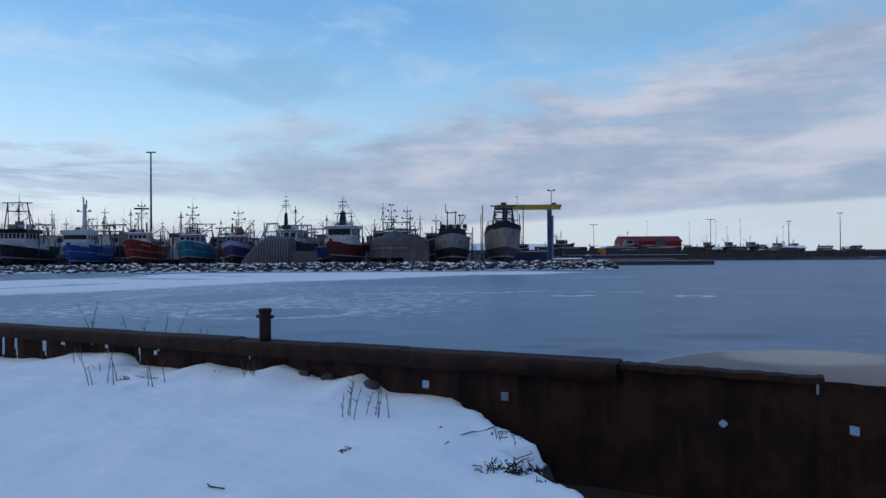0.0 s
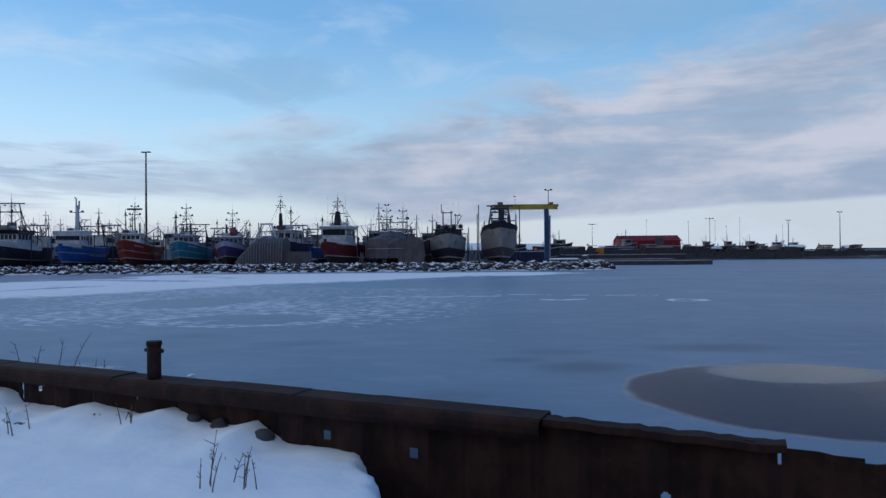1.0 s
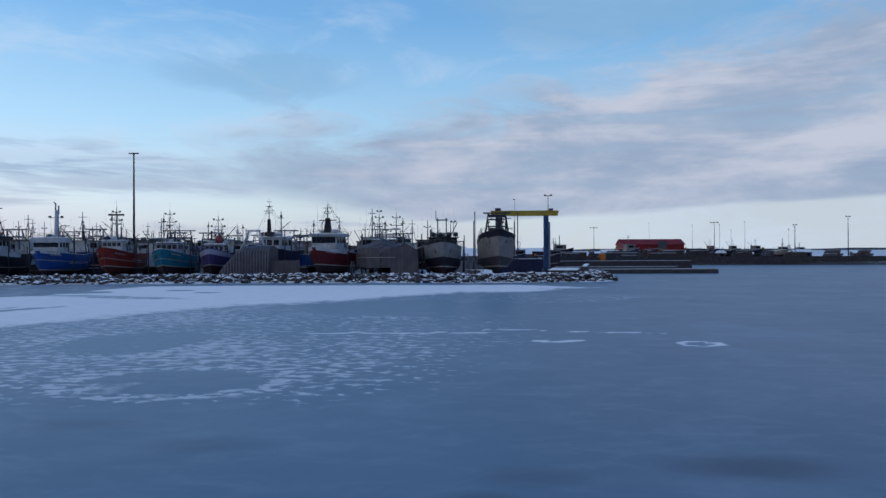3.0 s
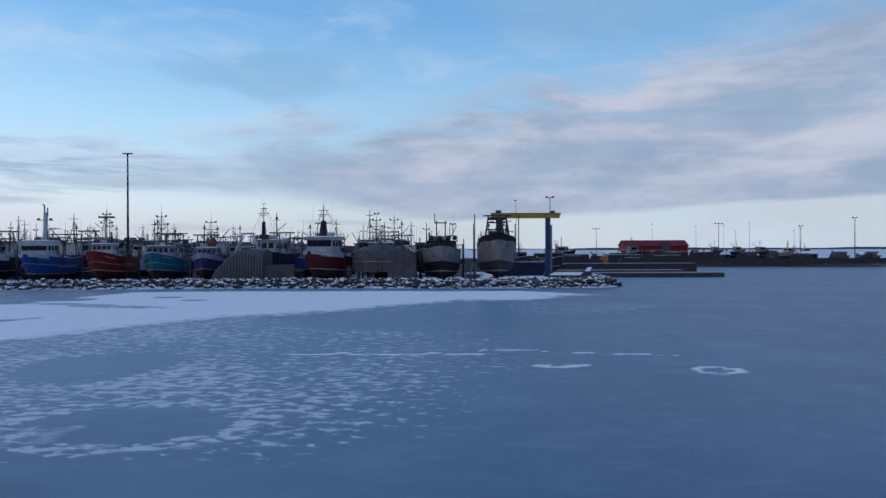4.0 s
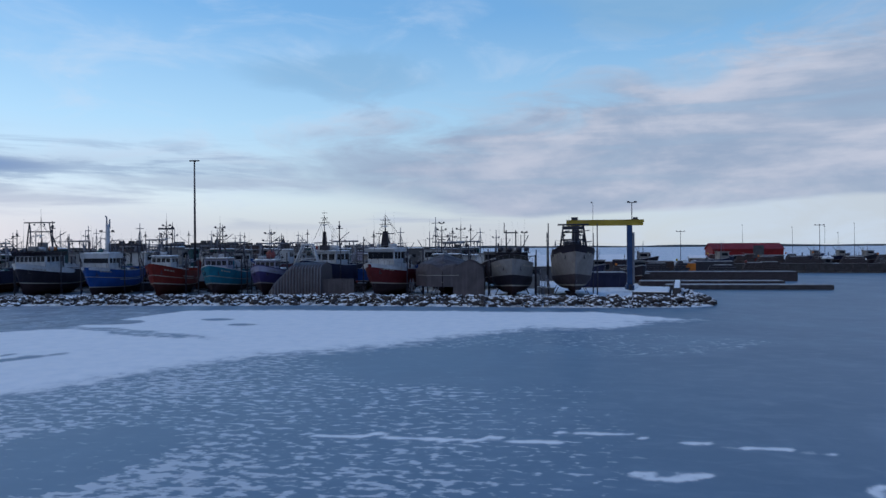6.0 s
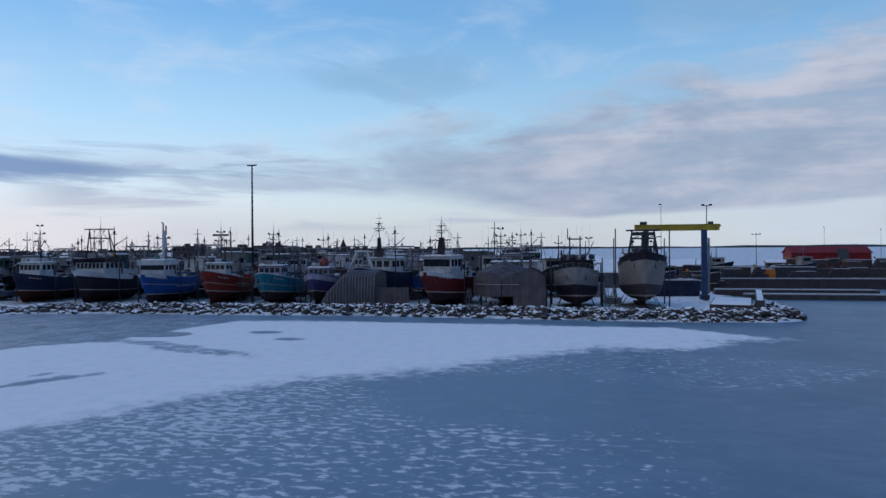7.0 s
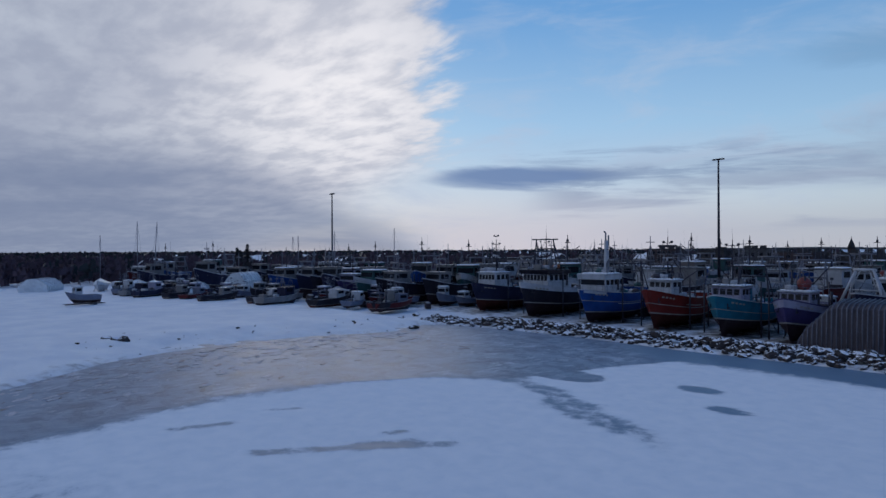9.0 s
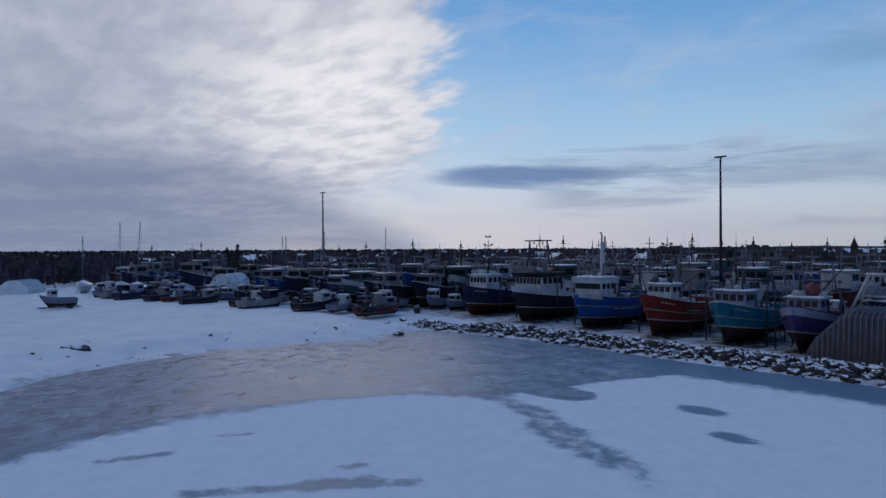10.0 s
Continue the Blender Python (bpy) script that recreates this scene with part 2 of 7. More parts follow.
def ice_build(n, geo):
    """Thin sea ice: dark where wet, clouded, and drifted over with snow; some reflected sky is painted in."""
    p = geo.outputs["Position"]
    snow, fleck, silt = (n.attribute(k) for k in ("snow", "fleck", "silt"))
    sep = n.add("ShaderNodeSeparateXYZ")
    n.wire(p, sep.inputs[0])
    edge = n.math("MULTIPLY", n.math("SUBTRACT", n.noise(p, 0.5, 3.0, 0.5), 0.5), 0.22)

    def disc(cx, cy, rx, ry, lo, hi, wob=1.0):
        dx = n.math("DIVIDE", n.math("SUBTRACT", sep.outputs[0], cx), rx)
        dy = n.math("DIVIDE", n.math("SUBTRACT", sep.outputs[1], cy), ry)
        d = n.math("SQRT", n.math("ADD", n.math("MULTIPLY", dx, dx), n.math("MULTIPLY", dy, dy)))
        return n.step(n.math("ADD", d, n.math("MULTIPLY", edge, wob)), lo, hi)

    pale = disc(9.6, 18.1, 2.1, 1.4, 1.15, 0.65)
    pool = n.math("MULTIPLY", disc(8.9, 15.6, 4.15, 3.75, 1.03, 0.92, 0.7), n.math("SUBTRACT", 1.0, pale))
    pool = n.math("MAXIMUM", pool, disc(0.6, 11.6, 2.8, 3.15, 1.05, 0.82, 0.7))
    smudge = None
    for cx, cy, rx, ry, k in ((3.0, 20.2, 0.8, 0.5, 0.5), (4.6, 19.0, 1.2, 0.9, 0.65), (9.2, 22.2, 2.0, 0.9, 0.62), (4.2, 21.6, 1.2, 0.7, 0.35), (1.2, 15.6, 0.9, 0.7, 0.45), (-4.0, 24.0, 1.6, 0.7, 0.30), (-8.0, 26.0, 1.8, 0.6, 0.25)):
        spot = n.math("MULTIPLY", disc(cx, cy, rx, ry, 1.5, 0.2, 2.0), k)
        smudge = spot if smudge is None else n.math("MAXIMUM", smudge, spot)
    big = n.noise(p, 0.07, 4.0, 0.55)
    mid = n.noise(n.scaled(p, 0.55, 1.1, 1.0), 0.8, 6.0, 0.62, 0.8)
    fine = n.noise(p, 5.0, 5.0, 0.65)
    flake = n.noise(n.scaled(p, 0.85, 1.5, 1.0), 1.55, 3.0, 0.55, 0.25)
    c = n.mix(n.step(big, 0.3, 0.7), (0.086, 0.152, 0.242), (0.126, 0.198, 0.292))
    c = n.mix(n.step(n.noise(p, 0.16, 5.0, 0.6, 0.5), 0.46, 0.72, 0.0, 0.40), c, (0.20, 0.285, 0.39))
    c = n.mix(n.step(mid, 0.45, 0.75, 0.0, 0.40), c, (0.22, 0.30, 0.40))
    # paler to the west and farther out: reflected sky painted into the ice colour
    c = n.mix(n.math("MULTIPLY", n.step(n.math("MULTIPLY_ADD", n.math("SUBTRACT", big, 0.5), 30.0, sep.outputs[0]), 16.0, -10.0), n.step(sep.outputs[1], 20.0, 46.0, 0.12, 0.55)), c, (0.205, 0.285, 0.375))
    c = n.mix(smudge, c, (0.030, 0.050, 0.095))
    c = n.mix(pool, c, n.mix(fine, (0.026, 0.038, 0.070), (0.036, 0.050, 0.088)))
    c = n.mix(pale, c, (0.030, 0.030, 0.036))
    swirl = n.noise(n.scaled(p, 0.75, 1.0, 1.0), 0.48, 9.0, 0.74, 0.6)
    plate = n.noise(p, 1.6, 5.0, 0.6, 1.0)
    mud = n.mix(n.step(swirl, 0.40, 0.60), (0.155, 0.185, 0.245), (0.33, 0.37, 0.445))
    # pale and dark streaks painted on for the wet silt's reflections
    painted_sheen = n.noise(n.scaled(p, 1.3, 0.6, 1.0), 0.42, 8.0, 0.70, 1.4)
    mud = n.mix(n.step(painted_sheen, 0.54, 0.64, 0.0, 0.85), mud, (0.52, 0.565, 0.64))
    mud = n.mix(n.step(painted_sheen, 0.45, 0.36, 0.0, 0.85), mud, (0.11, 0.115, 0.135))
    mud = n.mix(n.math("MULTIPLY", n.step(plate, 0.57, 0.70), n.step(swirl, 0.44, 0.6, 0.0, 0.6)), mud, (0.41, 0.43, 0.47))
    mud = n.mix(n.step(n.math("ABSOLUTE", n.math("SUBTRACT", swirl, 0.43)), 0.014, 0.003, 0.0, 0.7), mud, (0.05, 0.05, 0.06))
    c = n.mix(silt, c, mud)
    drift = n.noise(p, 0.75, 6.0, 0.6, 0.3)
    f = n.step(n.math("ADD", n.math("MULTIPLY", fleck, 0.24), flake), 0.63, 0.76)
    f = n.math("MULTIPLY", f, n.step(fleck, 0.02, 0.3))
    s = n.step(n.math("ADD", snow, n.math("MULTIPLY", n.math("SUBTRACT", n.math("MULTIPLY_ADD", drift, 0.75, n.math("MULTIPLY", fine, 0.25)), 0.5), 1.7)), 0.30, 0.68)
    s = n.math("MULTIPLY_ADD", s, 0.55, n.math("MULTIPLY", n.step(n.math("MULTIPLY_ADD", n.math("SUBTRACT", drift, 0.5), 0.7, snow), 0.05, 0.95), 0.45))
    cover = n.math("MAXIMUM", n.math("MULTIPLY", f, 0.64), s)
    white = n.mix(n.step(drift, 0.3, 0.75), (0.80, 0.85, 0.90), (0.88, 0.91, 0.94))
    rough = n.mix(pool, (0.40, 0.40, 0.40), (0.07, 0.07, 0.07))
    rough = n.mix(pale, rough, (0.20, 0.20, 0.20))
    rough = n.mix(silt, rough, n.mix(n.step(swirl, 0.36, 0.62), (0.40, 0.40, 0.40), (0.55, 0.55, 0.55)))
    rough = n.mix(cover, rough, (0.85, 0.85, 0.85))
    return {"Base Color": n.mix(cover, c, white), "Roughness": n.math("MULTIPLY", rough, 1.0), "IOR": 1.31, "Specular IOR Level": n.math("MULTIPLY", n.step(cover, 0.0, 1.0, 0.34, 0.15), n.math("MULTIPLY", n.step(pool, 0.0, 1.0, 1.0, 0.06), n.math("MULTIPLY", n.step(pale, 0.0, 1.0, 1.0, 0.85), n.step(snow, 0.04, 0.30, 1.0, 0.35))))}



def ice_bump(n, geo):
    p = geo.outputs["Position"]
    broken = n.math("MULTIPLY", n.noise(p, 2.2, 7.0, 0.7, 0.2), n.math("MULTIPLY", n.attribute("silt"), 2.2))
    return n.math("ADD", n.noise(p, 1.2, 5.0, 0.6), broken), 0.12, 0.05


ICE = surface("sea_ice", ice_build, ice_bump)


def rock_build(n, geo):
    p = geo.outputs["Position"]
    info = n.add("ShaderNodeObjectInfo").outputs["Random"]
    sep = n.add("ShaderNodeSeparateXYZ")
    n.wire(geo.outputs["Normal"], sep.inputs[0])
    a = n.noise(p, 2.2, 5.0, 0.65)
    c = n.mix(n.step(a, 0.3, 0.7), (0.014, 0.013, 0.016), (0.048, 0.044, 0.046))
    c = n.mix(n.math("MULTIPLY", info, 0.4), c, (0.085, 0.062, 0.055))
    up = n.math("ADD", sep.outputs[2], n.math("MULTIPLY", n.math("SUBTRACT", n.noise(p, 0.8, 4.0, 0.6), 0.5), 2.0))
    cover = n.step(up, 0.70, 0.84)
    return {"Base Color": n.mix(cover, c, (0.80, 0.83, 0.88)), "Roughness": 0.85}


ROCK = surface("snowy_rock", rock_build, lambda n, geo: (n.noise(geo.outputs["Position"], 4.0, 6.0, 0.6), 0.7, 0.08))


def rust_build(n, geo):
    p = geo.outputs["Position"]
    a = n.noise(p, 3.0, 6.0, 0.65)
    b = n.noise(n.scaled(p, 9.0, 9.0, 1.2), 1.0, 5.0, 0.6)
    c = n.mix(n.step(a, 0.35, 0.7), (0.012, 0.007, 0.006), (0.036, 0.017, 0.013))
    c = n.mix(n.step(b, 0.5, 0.75, 0.0, 0.5), c, (0.054, 0.022, 0.021))
    return {"Base Color": c, "Roughness": 0.88, "Metallic": 0.0, "Specular IOR Level": 0.25}


RUST = surface("rusty_steel", rust_build, lambda n, geo: (n.noise(geo.outputs["Position"], 14.0, 6.0, 0.65), 0.6, 0.015))


def tarp_build(n, geo):
    p = geo.outputs["Position"]
    a = n.noise(p, 0.7, 5.0, 0.6)
    rib = n.noise(n.scaled(p, 3.4, 3.4, 0.12), 1.0, 3.0, 0.5)
    c = n.mix(n.step(a, 0.3, 0.7), (0.038, 0.032, 0.040), (0.064, 0.054, 0.064))
    return {"Base Color": n.mix(n.step(rib, 0.45, 0.65, 0.0, 0.6), c, (0.085, 0.073, 0.084)), "Roughness": 0.6}


TARP = surface("grey_tarpaulin", tarp_build, lambda n, geo: (n.noise(n.scaled(geo.outputs["Position"], 2.0, 2.0, 0.3), 1.5, 4.0), 0.5, 0.1))
WHITE = paint("white_marine_paint", (0.47, 0.49, 0.53), 0.45, 0.30, 0.45)
NAVY = paint("navy_marine_paint", (0.014, 0.017, 0.050))
BLACK = paint("black_marine_paint", (0.015, 0.014, 0.025))
BLUE = paint("bright_blue_marine_paint", (0.014, 0.058, 0.235))
RED = paint("red_marine_paint", (0.145, 0.016, 0.012))
DARKRED = paint("maroon_marine_paint", (0.088, 0.010, 0.013))
TEAL = paint("turquoise_marine_paint", (0.020, 0.135, 0.205))
PURPLE = paint("violet_blue_marine_paint", (0.050, 0.040, 0.13))
LILAC = paint("pale_lilac_marine_paint", (0.31, 0.31, 0.43))
BLUEGREY = paint("faded_blue_grey_paint", (0.15, 0.17, 0.24))
GREYP = paint("pale_grey_marine_paint", (0.21, 0.21, 0.22), 0.5, 0.45, 0.7)
BEIGE = paint("cream_marine_paint", (0.215, 0.20, 0.195), 0.55, 0.5, 0.8)
GREEN = paint("green_marine_paint", (0.032, 0.088, 0.095))
MAUVE = paint("dark_mauve_grey_paint", (0.050, 0.040, 0.050), 0.6, 0.3, 0.5)
BOTTOM = paint("dark_antifouling_paint", (0.028, 0.016, 0.021), 0.7, 0.2, 0.8)
BOTTOMR = paint("red_antifouling_paint", (0.060, 0.014, 0.011), 0.7, 0.2, 0.7)
STRIPE = paint("pale_boot_stripe", (0.30, 0.285, 0.26), 0.5, 0.5, 0.6)
DECK = plain("worn_deck", (0.10, 0.095, 0.105), 0.8)
DIRTY = plain("trodden_grey_snow", (0.32, 0.34, 0.38), 0.8, 0.0, 1.5, 0.3, 0.4)
PLATE = plain("dull_ice_crust", (0.43, 0.45, 0.50), 0.7, 0.0, 3.0, 0.25, 0.3)
SLUSH = plain("dark_grey_slush", (0.19, 0.185, 0.19), 0.65, 0.0, 3.0, 0.3, 0.3)
STEEL = plain("dull_dark_steel", (0.034, 0.034, 0.050), 0.55, 0.3, 6.0)
GALV = plain("galvanised_steel", (0.17, 0.18, 0.22), 0.5, 0.5, 6.0)
WOOD = plain("grey_timber", (0.044, 0.036, 0.043), 0.85, 0.0, 5.0, 0.35, 0.5)
YELLOW = paint("yellow_crane_paint", (0.36, 0.27, 0.04), 0.5, 0.3, 0.6)
CRANEBLUE = paint("blue_crane_paint", (0.028, 0.060, 0.15), 0.5, 0.35, 0.6)
ORANGE = paint("orange_machine_paint", (0.50, 0.17, 0.03), 0.5, 0.3, 0.6)
REDWALL = paint("red_metal_siding", (0.19, 0.014, 0.018), 0.5, 0.1, 0.3)
CONCRETE = plain("stained_concrete", (0.048, 0.045, 0.050), 0.85, 0.0, 1.2, 0.35, 0.5)
BRICKY = plain("brown_building_wall", (0.058, 0.042, 0.044), 0.85, 0.0, 0.8, 0.3, 0.2)
GREYWALL = plain("grey_siding", (0.068, 0.072, 0.085), 0.8, 0.0, 0.8, 0.2, 0.2)
PALEWALL = plain("pale_siding", (0.22, 0.23, 0.26), 0.8, 0.0, 0.8, 0.15, 0.2)
DARKROOF = plain("dark_roofing", (0.045, 0.045, 0.05), 0.85, 0.0, 1.0, 0.3, 0.2)
PLASTIC = plain("white_shrink_wrap", (0.66, 0.69, 0.72), 0.45, 0.0, 1.5, 0.12, 0.4)
BUOY = plain("red_float_plastic", (0.17, 0.025, 0.022), 0.5, 0.0, 3.0, 0.15, 0.1)
BARK = plain("dark_bark", (0.045, 0.034, 0.028), 0.9, 0.0, 6.0, 0.3, 0.5)
TWIGS = plain("bare_twigs", (0.088, 0.060, 0.080), 0.9, 0.0, 0.05, 0.35, 0.0)
NEEDLES = plain("dark_conifer_needles", (0.026, 0.032, 0.036), 0.9, 0.0, 0.08, 0.3, 0.0)
STRAW = plain("dry_grass", (0.10, 0.075, 0.05), 0.9, 0.0, 20.0, 0.3, 0.0)
EARTH = plain("dark_wet_earth", (0.022, 0.017, 0.015), 0.9, 0.0, 4.0, 0.4, 0.8)
GLASS = surface("dark_window_glass", lambda n, geo: {"Base Color": (0.010, 0.013, 0.020), "Roughness": 0.10, "IOR": 1.45, "Specular IOR Level": 0.22})


def lit_lamp():
    m = bpy.data.materials.new("lit_headlamp")
    m.use_nodes = True
    n = Nodes(m.node_tree)
    e = n.add("ShaderNodeEmission")
    e.inputs[0].default_value, e.inputs[1].default_value = (1.0, 0.95, 0.85, 1.0), 12.0
    n.wire(e.outputs[0], n.add("ShaderNodeOutputMaterial").inputs[0])
    return m


LAMP = lit_lamp()


# ---------------------------------------------------------------- geometry helpers
class Mesh:
    """Gathers vertices and faces for one mesh."""

    def __init__(self):
        self.v, self.f, self.smooth = [], [], []

    def face(self, *idx, smooth=False):
        self.f.append(idx)
        self.smooth.append(smooth)

    def box(self, c, s, rz=0.0, taper=1.0, shear=(0.0, 0.0), chamfer=0.0):
        """A box about c of size s; taper narrows its top, shear moves it, chamfer cuts its upright edges."""
        cz, sz = math.cos(rz), math.sin(rz)
        x, y = s[0] / 2, s[1] / 2
        ring = [(-x, -y), (x, -y), (x, y), (-x, y)]
        if chamfer:
            k = chamfer
            ring = [(-x + k, -y), (x - k, -y), (x, -y + k), (x, y - k), (x - k, y), (-x + k, y), (-x, y - k), (-x, -y + k)]
        base, m = len(self.v), len(ring)
        for h, k, sh in ((-s[2] / 2, 1.0, 0.0), (s[2] / 2, taper, 1.0)):
            for px, py in ring:
                px, py = px * k + shear[0] * sh, py * k + shear[1] * sh
                self.v.append((c[0] + px * cz - py * sz, c[1] + px * sz + py * cz, c[2] + h))
        self.face(*[base + i for i in reversed(range(m))])
        self.face(*[base + m + i for i in range(m)])
        for i in range(m):
            j = (i + 1) % m
            self.face(base + i, base + j, base + m + j, base + m + i)
        return self

    def tube(self, p, q, r, r2=None, n=6):
        p, q = Vector(p), Vector(q)
        r2 = r if r2 is None else r2
        d = (q - p).normalized()
        a = d.orthogonal().normalized()
        b = d.cross(a)
        base = len(self.v)
        for c, rad in ((p, r), (q, r2)):
            for i in range(n):
                t = 2 * math.pi * i / n
                self.v.append(tuple(c + (a * math.cos(t) + b * math.sin(t)) * rad))
        for i in range(n):
            j = (i + 1) % n
            self.face(base + i, base + j, base + n + j, base + n + i, smooth=True)
        self.face(*[base + i for i in reversed(range(n))])
        self.face(*[base + n + i for i in range(n)])
        return self

    def line(self, points, r, n=5):
        for p, q in zip(points, points[1:]):
            self.tube(p, q, r, r, n)
        return self

    def sweep(self, points, r, n=6):
        """One bent rod through the points."""
        base, m = len(self.v), len(points)
        pts = [Vector(p) for p in points]
        for i, p in enumerate(pts):
            d = (pts[min(m - 1, i + 1)] - pts[max(0, i - 1)]).normalized()
            a = d.cross(Vector((0.31, 0.17, 0.93))).normalized()
            b = d.cross(a)
            for k in range(n):
                t = 2 * math.pi * k / n
                self.v.append(tuple(p + (a * math.cos(t) + b * math.sin(t)) * r))
        for i in range(m - 1):
            for k in range(n):
                j = (k + 1) % n
                self.face(base + i * n + k, base + i * n + j, base + (i + 1) * n + j, base + (i + 1) * n + k, smooth=True)
        self.face(*[base + k for k in reversed(range(n))])
        self.face(*[base + (m - 1) * n + k for k in range(n)])
        return self

    def ball(self, c, r, rings=5, seg=8, squash=1.0):
        base = len(self.v)
        for i in range(1, rings):
            a = math.pi * i / rings
            for j in range(seg):
                t = 2 * math.pi * j / seg
                self.v.append((c[0] + r * math.sin(a) * math.cos(t), c[1] + r * math.sin(a) * math.sin(t), c[2] + r * squash * math.cos(a)))
        top, bot = len(self.v), len(self.v) + 1
        self.v += [(c[0], c[1], c[2] + r * squash), (c[0], c[1], c[2] - r * squash)]
        for i in range(rings - 2):
            for j in range(seg):
                k = (j + 1) % seg
                self.face(base + i * seg + j, base + (i + 1) * seg + j, base + (i + 1) * seg + k, base + i * seg + k, smooth=True)
        for j in range(seg):
            k = (j + 1) % seg
            self.face(top, base + j, base + k, smooth=True)
            self.face(bot, base + (rings - 2) * seg + k, base + (rings - 2) * seg + j, smooth=True)
        return self

    def grid(self, rows, smooth=True, flip=False):
        """A sheet over rows of points of equal length."""
        base, w = len(self.v), len(rows[0])
        for row in rows:
            self.v += [tuple(p) for p in row]
        for i in range(len(rows) - 1):
            for j in range(w - 1):
                q = (base + i * w + j, base + i * w + j + 1, base + (i + 1) * w + j + 1, base + (i + 1) * w + j)
                self.face(*(reversed(q) if flip else q), smooth=smooth)
        return self

    def extrude(self, outline, axis, a, b):
        """A prism: outline in the two other axes, from a to b along axis (0, 1 or 2)."""
        base, m = len(self.v), len(outline)
        for h in (a, b):
            for u, w in outline:
                self.v.append({0: (h, u, w), 1: (u, h, w), 2: (u, w, h)}[axis])
        self.face(*[base + i for i in range(m)])
        self.face(*[base + m + i for i in reversed(range(m))])
        for i in range(m):
            j = (i + 1) % m
            self.face(base + j, base + i, base + m + i, base + m + j)
        return self

    def data(self, name, material):
        me = bpy.data.meshes.new(name)
        me.from_pydata(self.v, [], self.f)
        me.polygons.foreach_set("use_smooth", self.smooth)
        me.materials.append(material)
        me.update()
        return me


def part(name, mesh, material, parent=None, label=""):
    ob = new(name, mesh.data(name, material) if isinstance(mesh, Mesh) else mesh)
    ob.parent = parent
    return tagged(ob, label)


def thing(name, label, category, m=None, group="", kind=""):
    ob = new(name)
    ob.empty_display_size = 0.2
    if m is not None:
        ob.matrix_basis = m
    return tagged(ob, label, category, group, kind)


def value_noise(x, y, seed=0):
    """Smooth lattice noise on numpy arrays, 0 to 1."""
    rng = np.random.RandomState(seed)
    table = rng.rand(256, 256)
    xi, yi = np.floor(x).astype(int), np.floor(y).astype(int)
    fx, fy = x - xi, y - yi
    fx, fy = fx * fx * (3 - 2 * fx), fy * fy * (3 - 2 * fy)
    g = lambda i, j: table[(xi + i) % 256, (yi + j) % 256]
    return (g(0, 0) * (1 - fx) + g(1, 0) * fx) * (1 - fy) + (g(0, 1) * (1 - fx) + g(1, 1) * fx) * fy


def fractal(x, y, scale, octaves=4, seed=0):
    total, amp, out = 0.0, 1.0, 0.0
    for k in range(octaves):
        out = out + amp * value_noise(x * scale * 2 ** k, y * scale * 2 ** k, seed + k)
        total += amp
        amp *= 0.5
    return out / total


def smooth(v, lo, hi):
    t = np.clip((v - lo) / (hi - lo), 0, 1)
    return t * t * (3 - 2 * t)


def polygon_distance(px, py, poly):
    """Signed distance to a closed polygon: positive inside."""
    d = np.full(px.shape, 1e9)
    inside = np.zeros(px.shape, bool)
    for (x0, y0), (x1, y1) in zip(poly, poly[1:] + poly[:1]):
        ex, ey = x1 - x0, y1 - y0
        t = np.clip(((px - x0) * ex + (py - y0) * ey) / (ex * ex + ey * ey), 0, 1)
        d = np.minimum(d, np.hypot(px - x0 - t * ex, py - y0 - t * ey))
        cross = ((y0 > py) != (y1 > py))
        inside ^= cross & (px < ex * (py - y0) / (ey if ey else 1e-9) + x0)
    return np.where(inside, d, -d)


def height_sheet(name, xs, ys, z, material, attributes=()):
    gx, gy = np.meshgrid(xs, ys)
    co = np.stack([gx, gy, z], -1).reshape(-1, 3)
    h, w = gx.shape
    i = np.arange(h * w).reshape(h, w)
    faces = np.stack([i[:-1, :-1], i[:-1, 1:], i[1:, 1:], i[1:, :-1]], -1).reshape(-1, 4)
    me = bpy.data.meshes.new(name)
    me.from_pydata(co.tolist(), [], faces.tolist())
    me.polygons.foreach_set("use_smooth", [True] * len(me.polygons))
    for key, values in attributes:
        me.attributes.new(key, "FLOAT", "POINT").data.foreach_set("value", np.asarray(values, np.float32).ravel())
    me.materials.append(material)
    me.update()
    return new(name, me)


def spread(lo, a, b, hi, fine, grow=1.25):
    """Grid lines: fine from a to b, growing coarser out to lo and hi."""
    mid = list(np.arange(a, b + fine / 2, fine))
    left, right, s = [], [], fine
    while (left[-1] if left else a) > lo:
        s *= grow
        left.append(max(lo, (left[-1] if left else a) - s))
    s = fine
    while (right[-1] if right else b) < hi:
        s *= grow
        right.append(min(hi, (right[-1] if right else b) + s))
    return np.array(left[::-1] + mid + right)


# ---------------------------------------------------------------- ground and ice
POST = Vector((-1.85, 8.56, 0))                      # the bollard on the seawall
ALONG = Vector((0.9124, -0.4093, 0)).normalized()    # the seawall's run
ACROSS = Vector((0.4093, 0.9124, 0)).normalized()    # out over the ice
YARD = 0.25                                          # height of the boat yard above the ice


def wall_at(u, out=0.0, z=0.0):
    return POST + ALONG * u + ACROSS * out + Vector((0, 0, z))


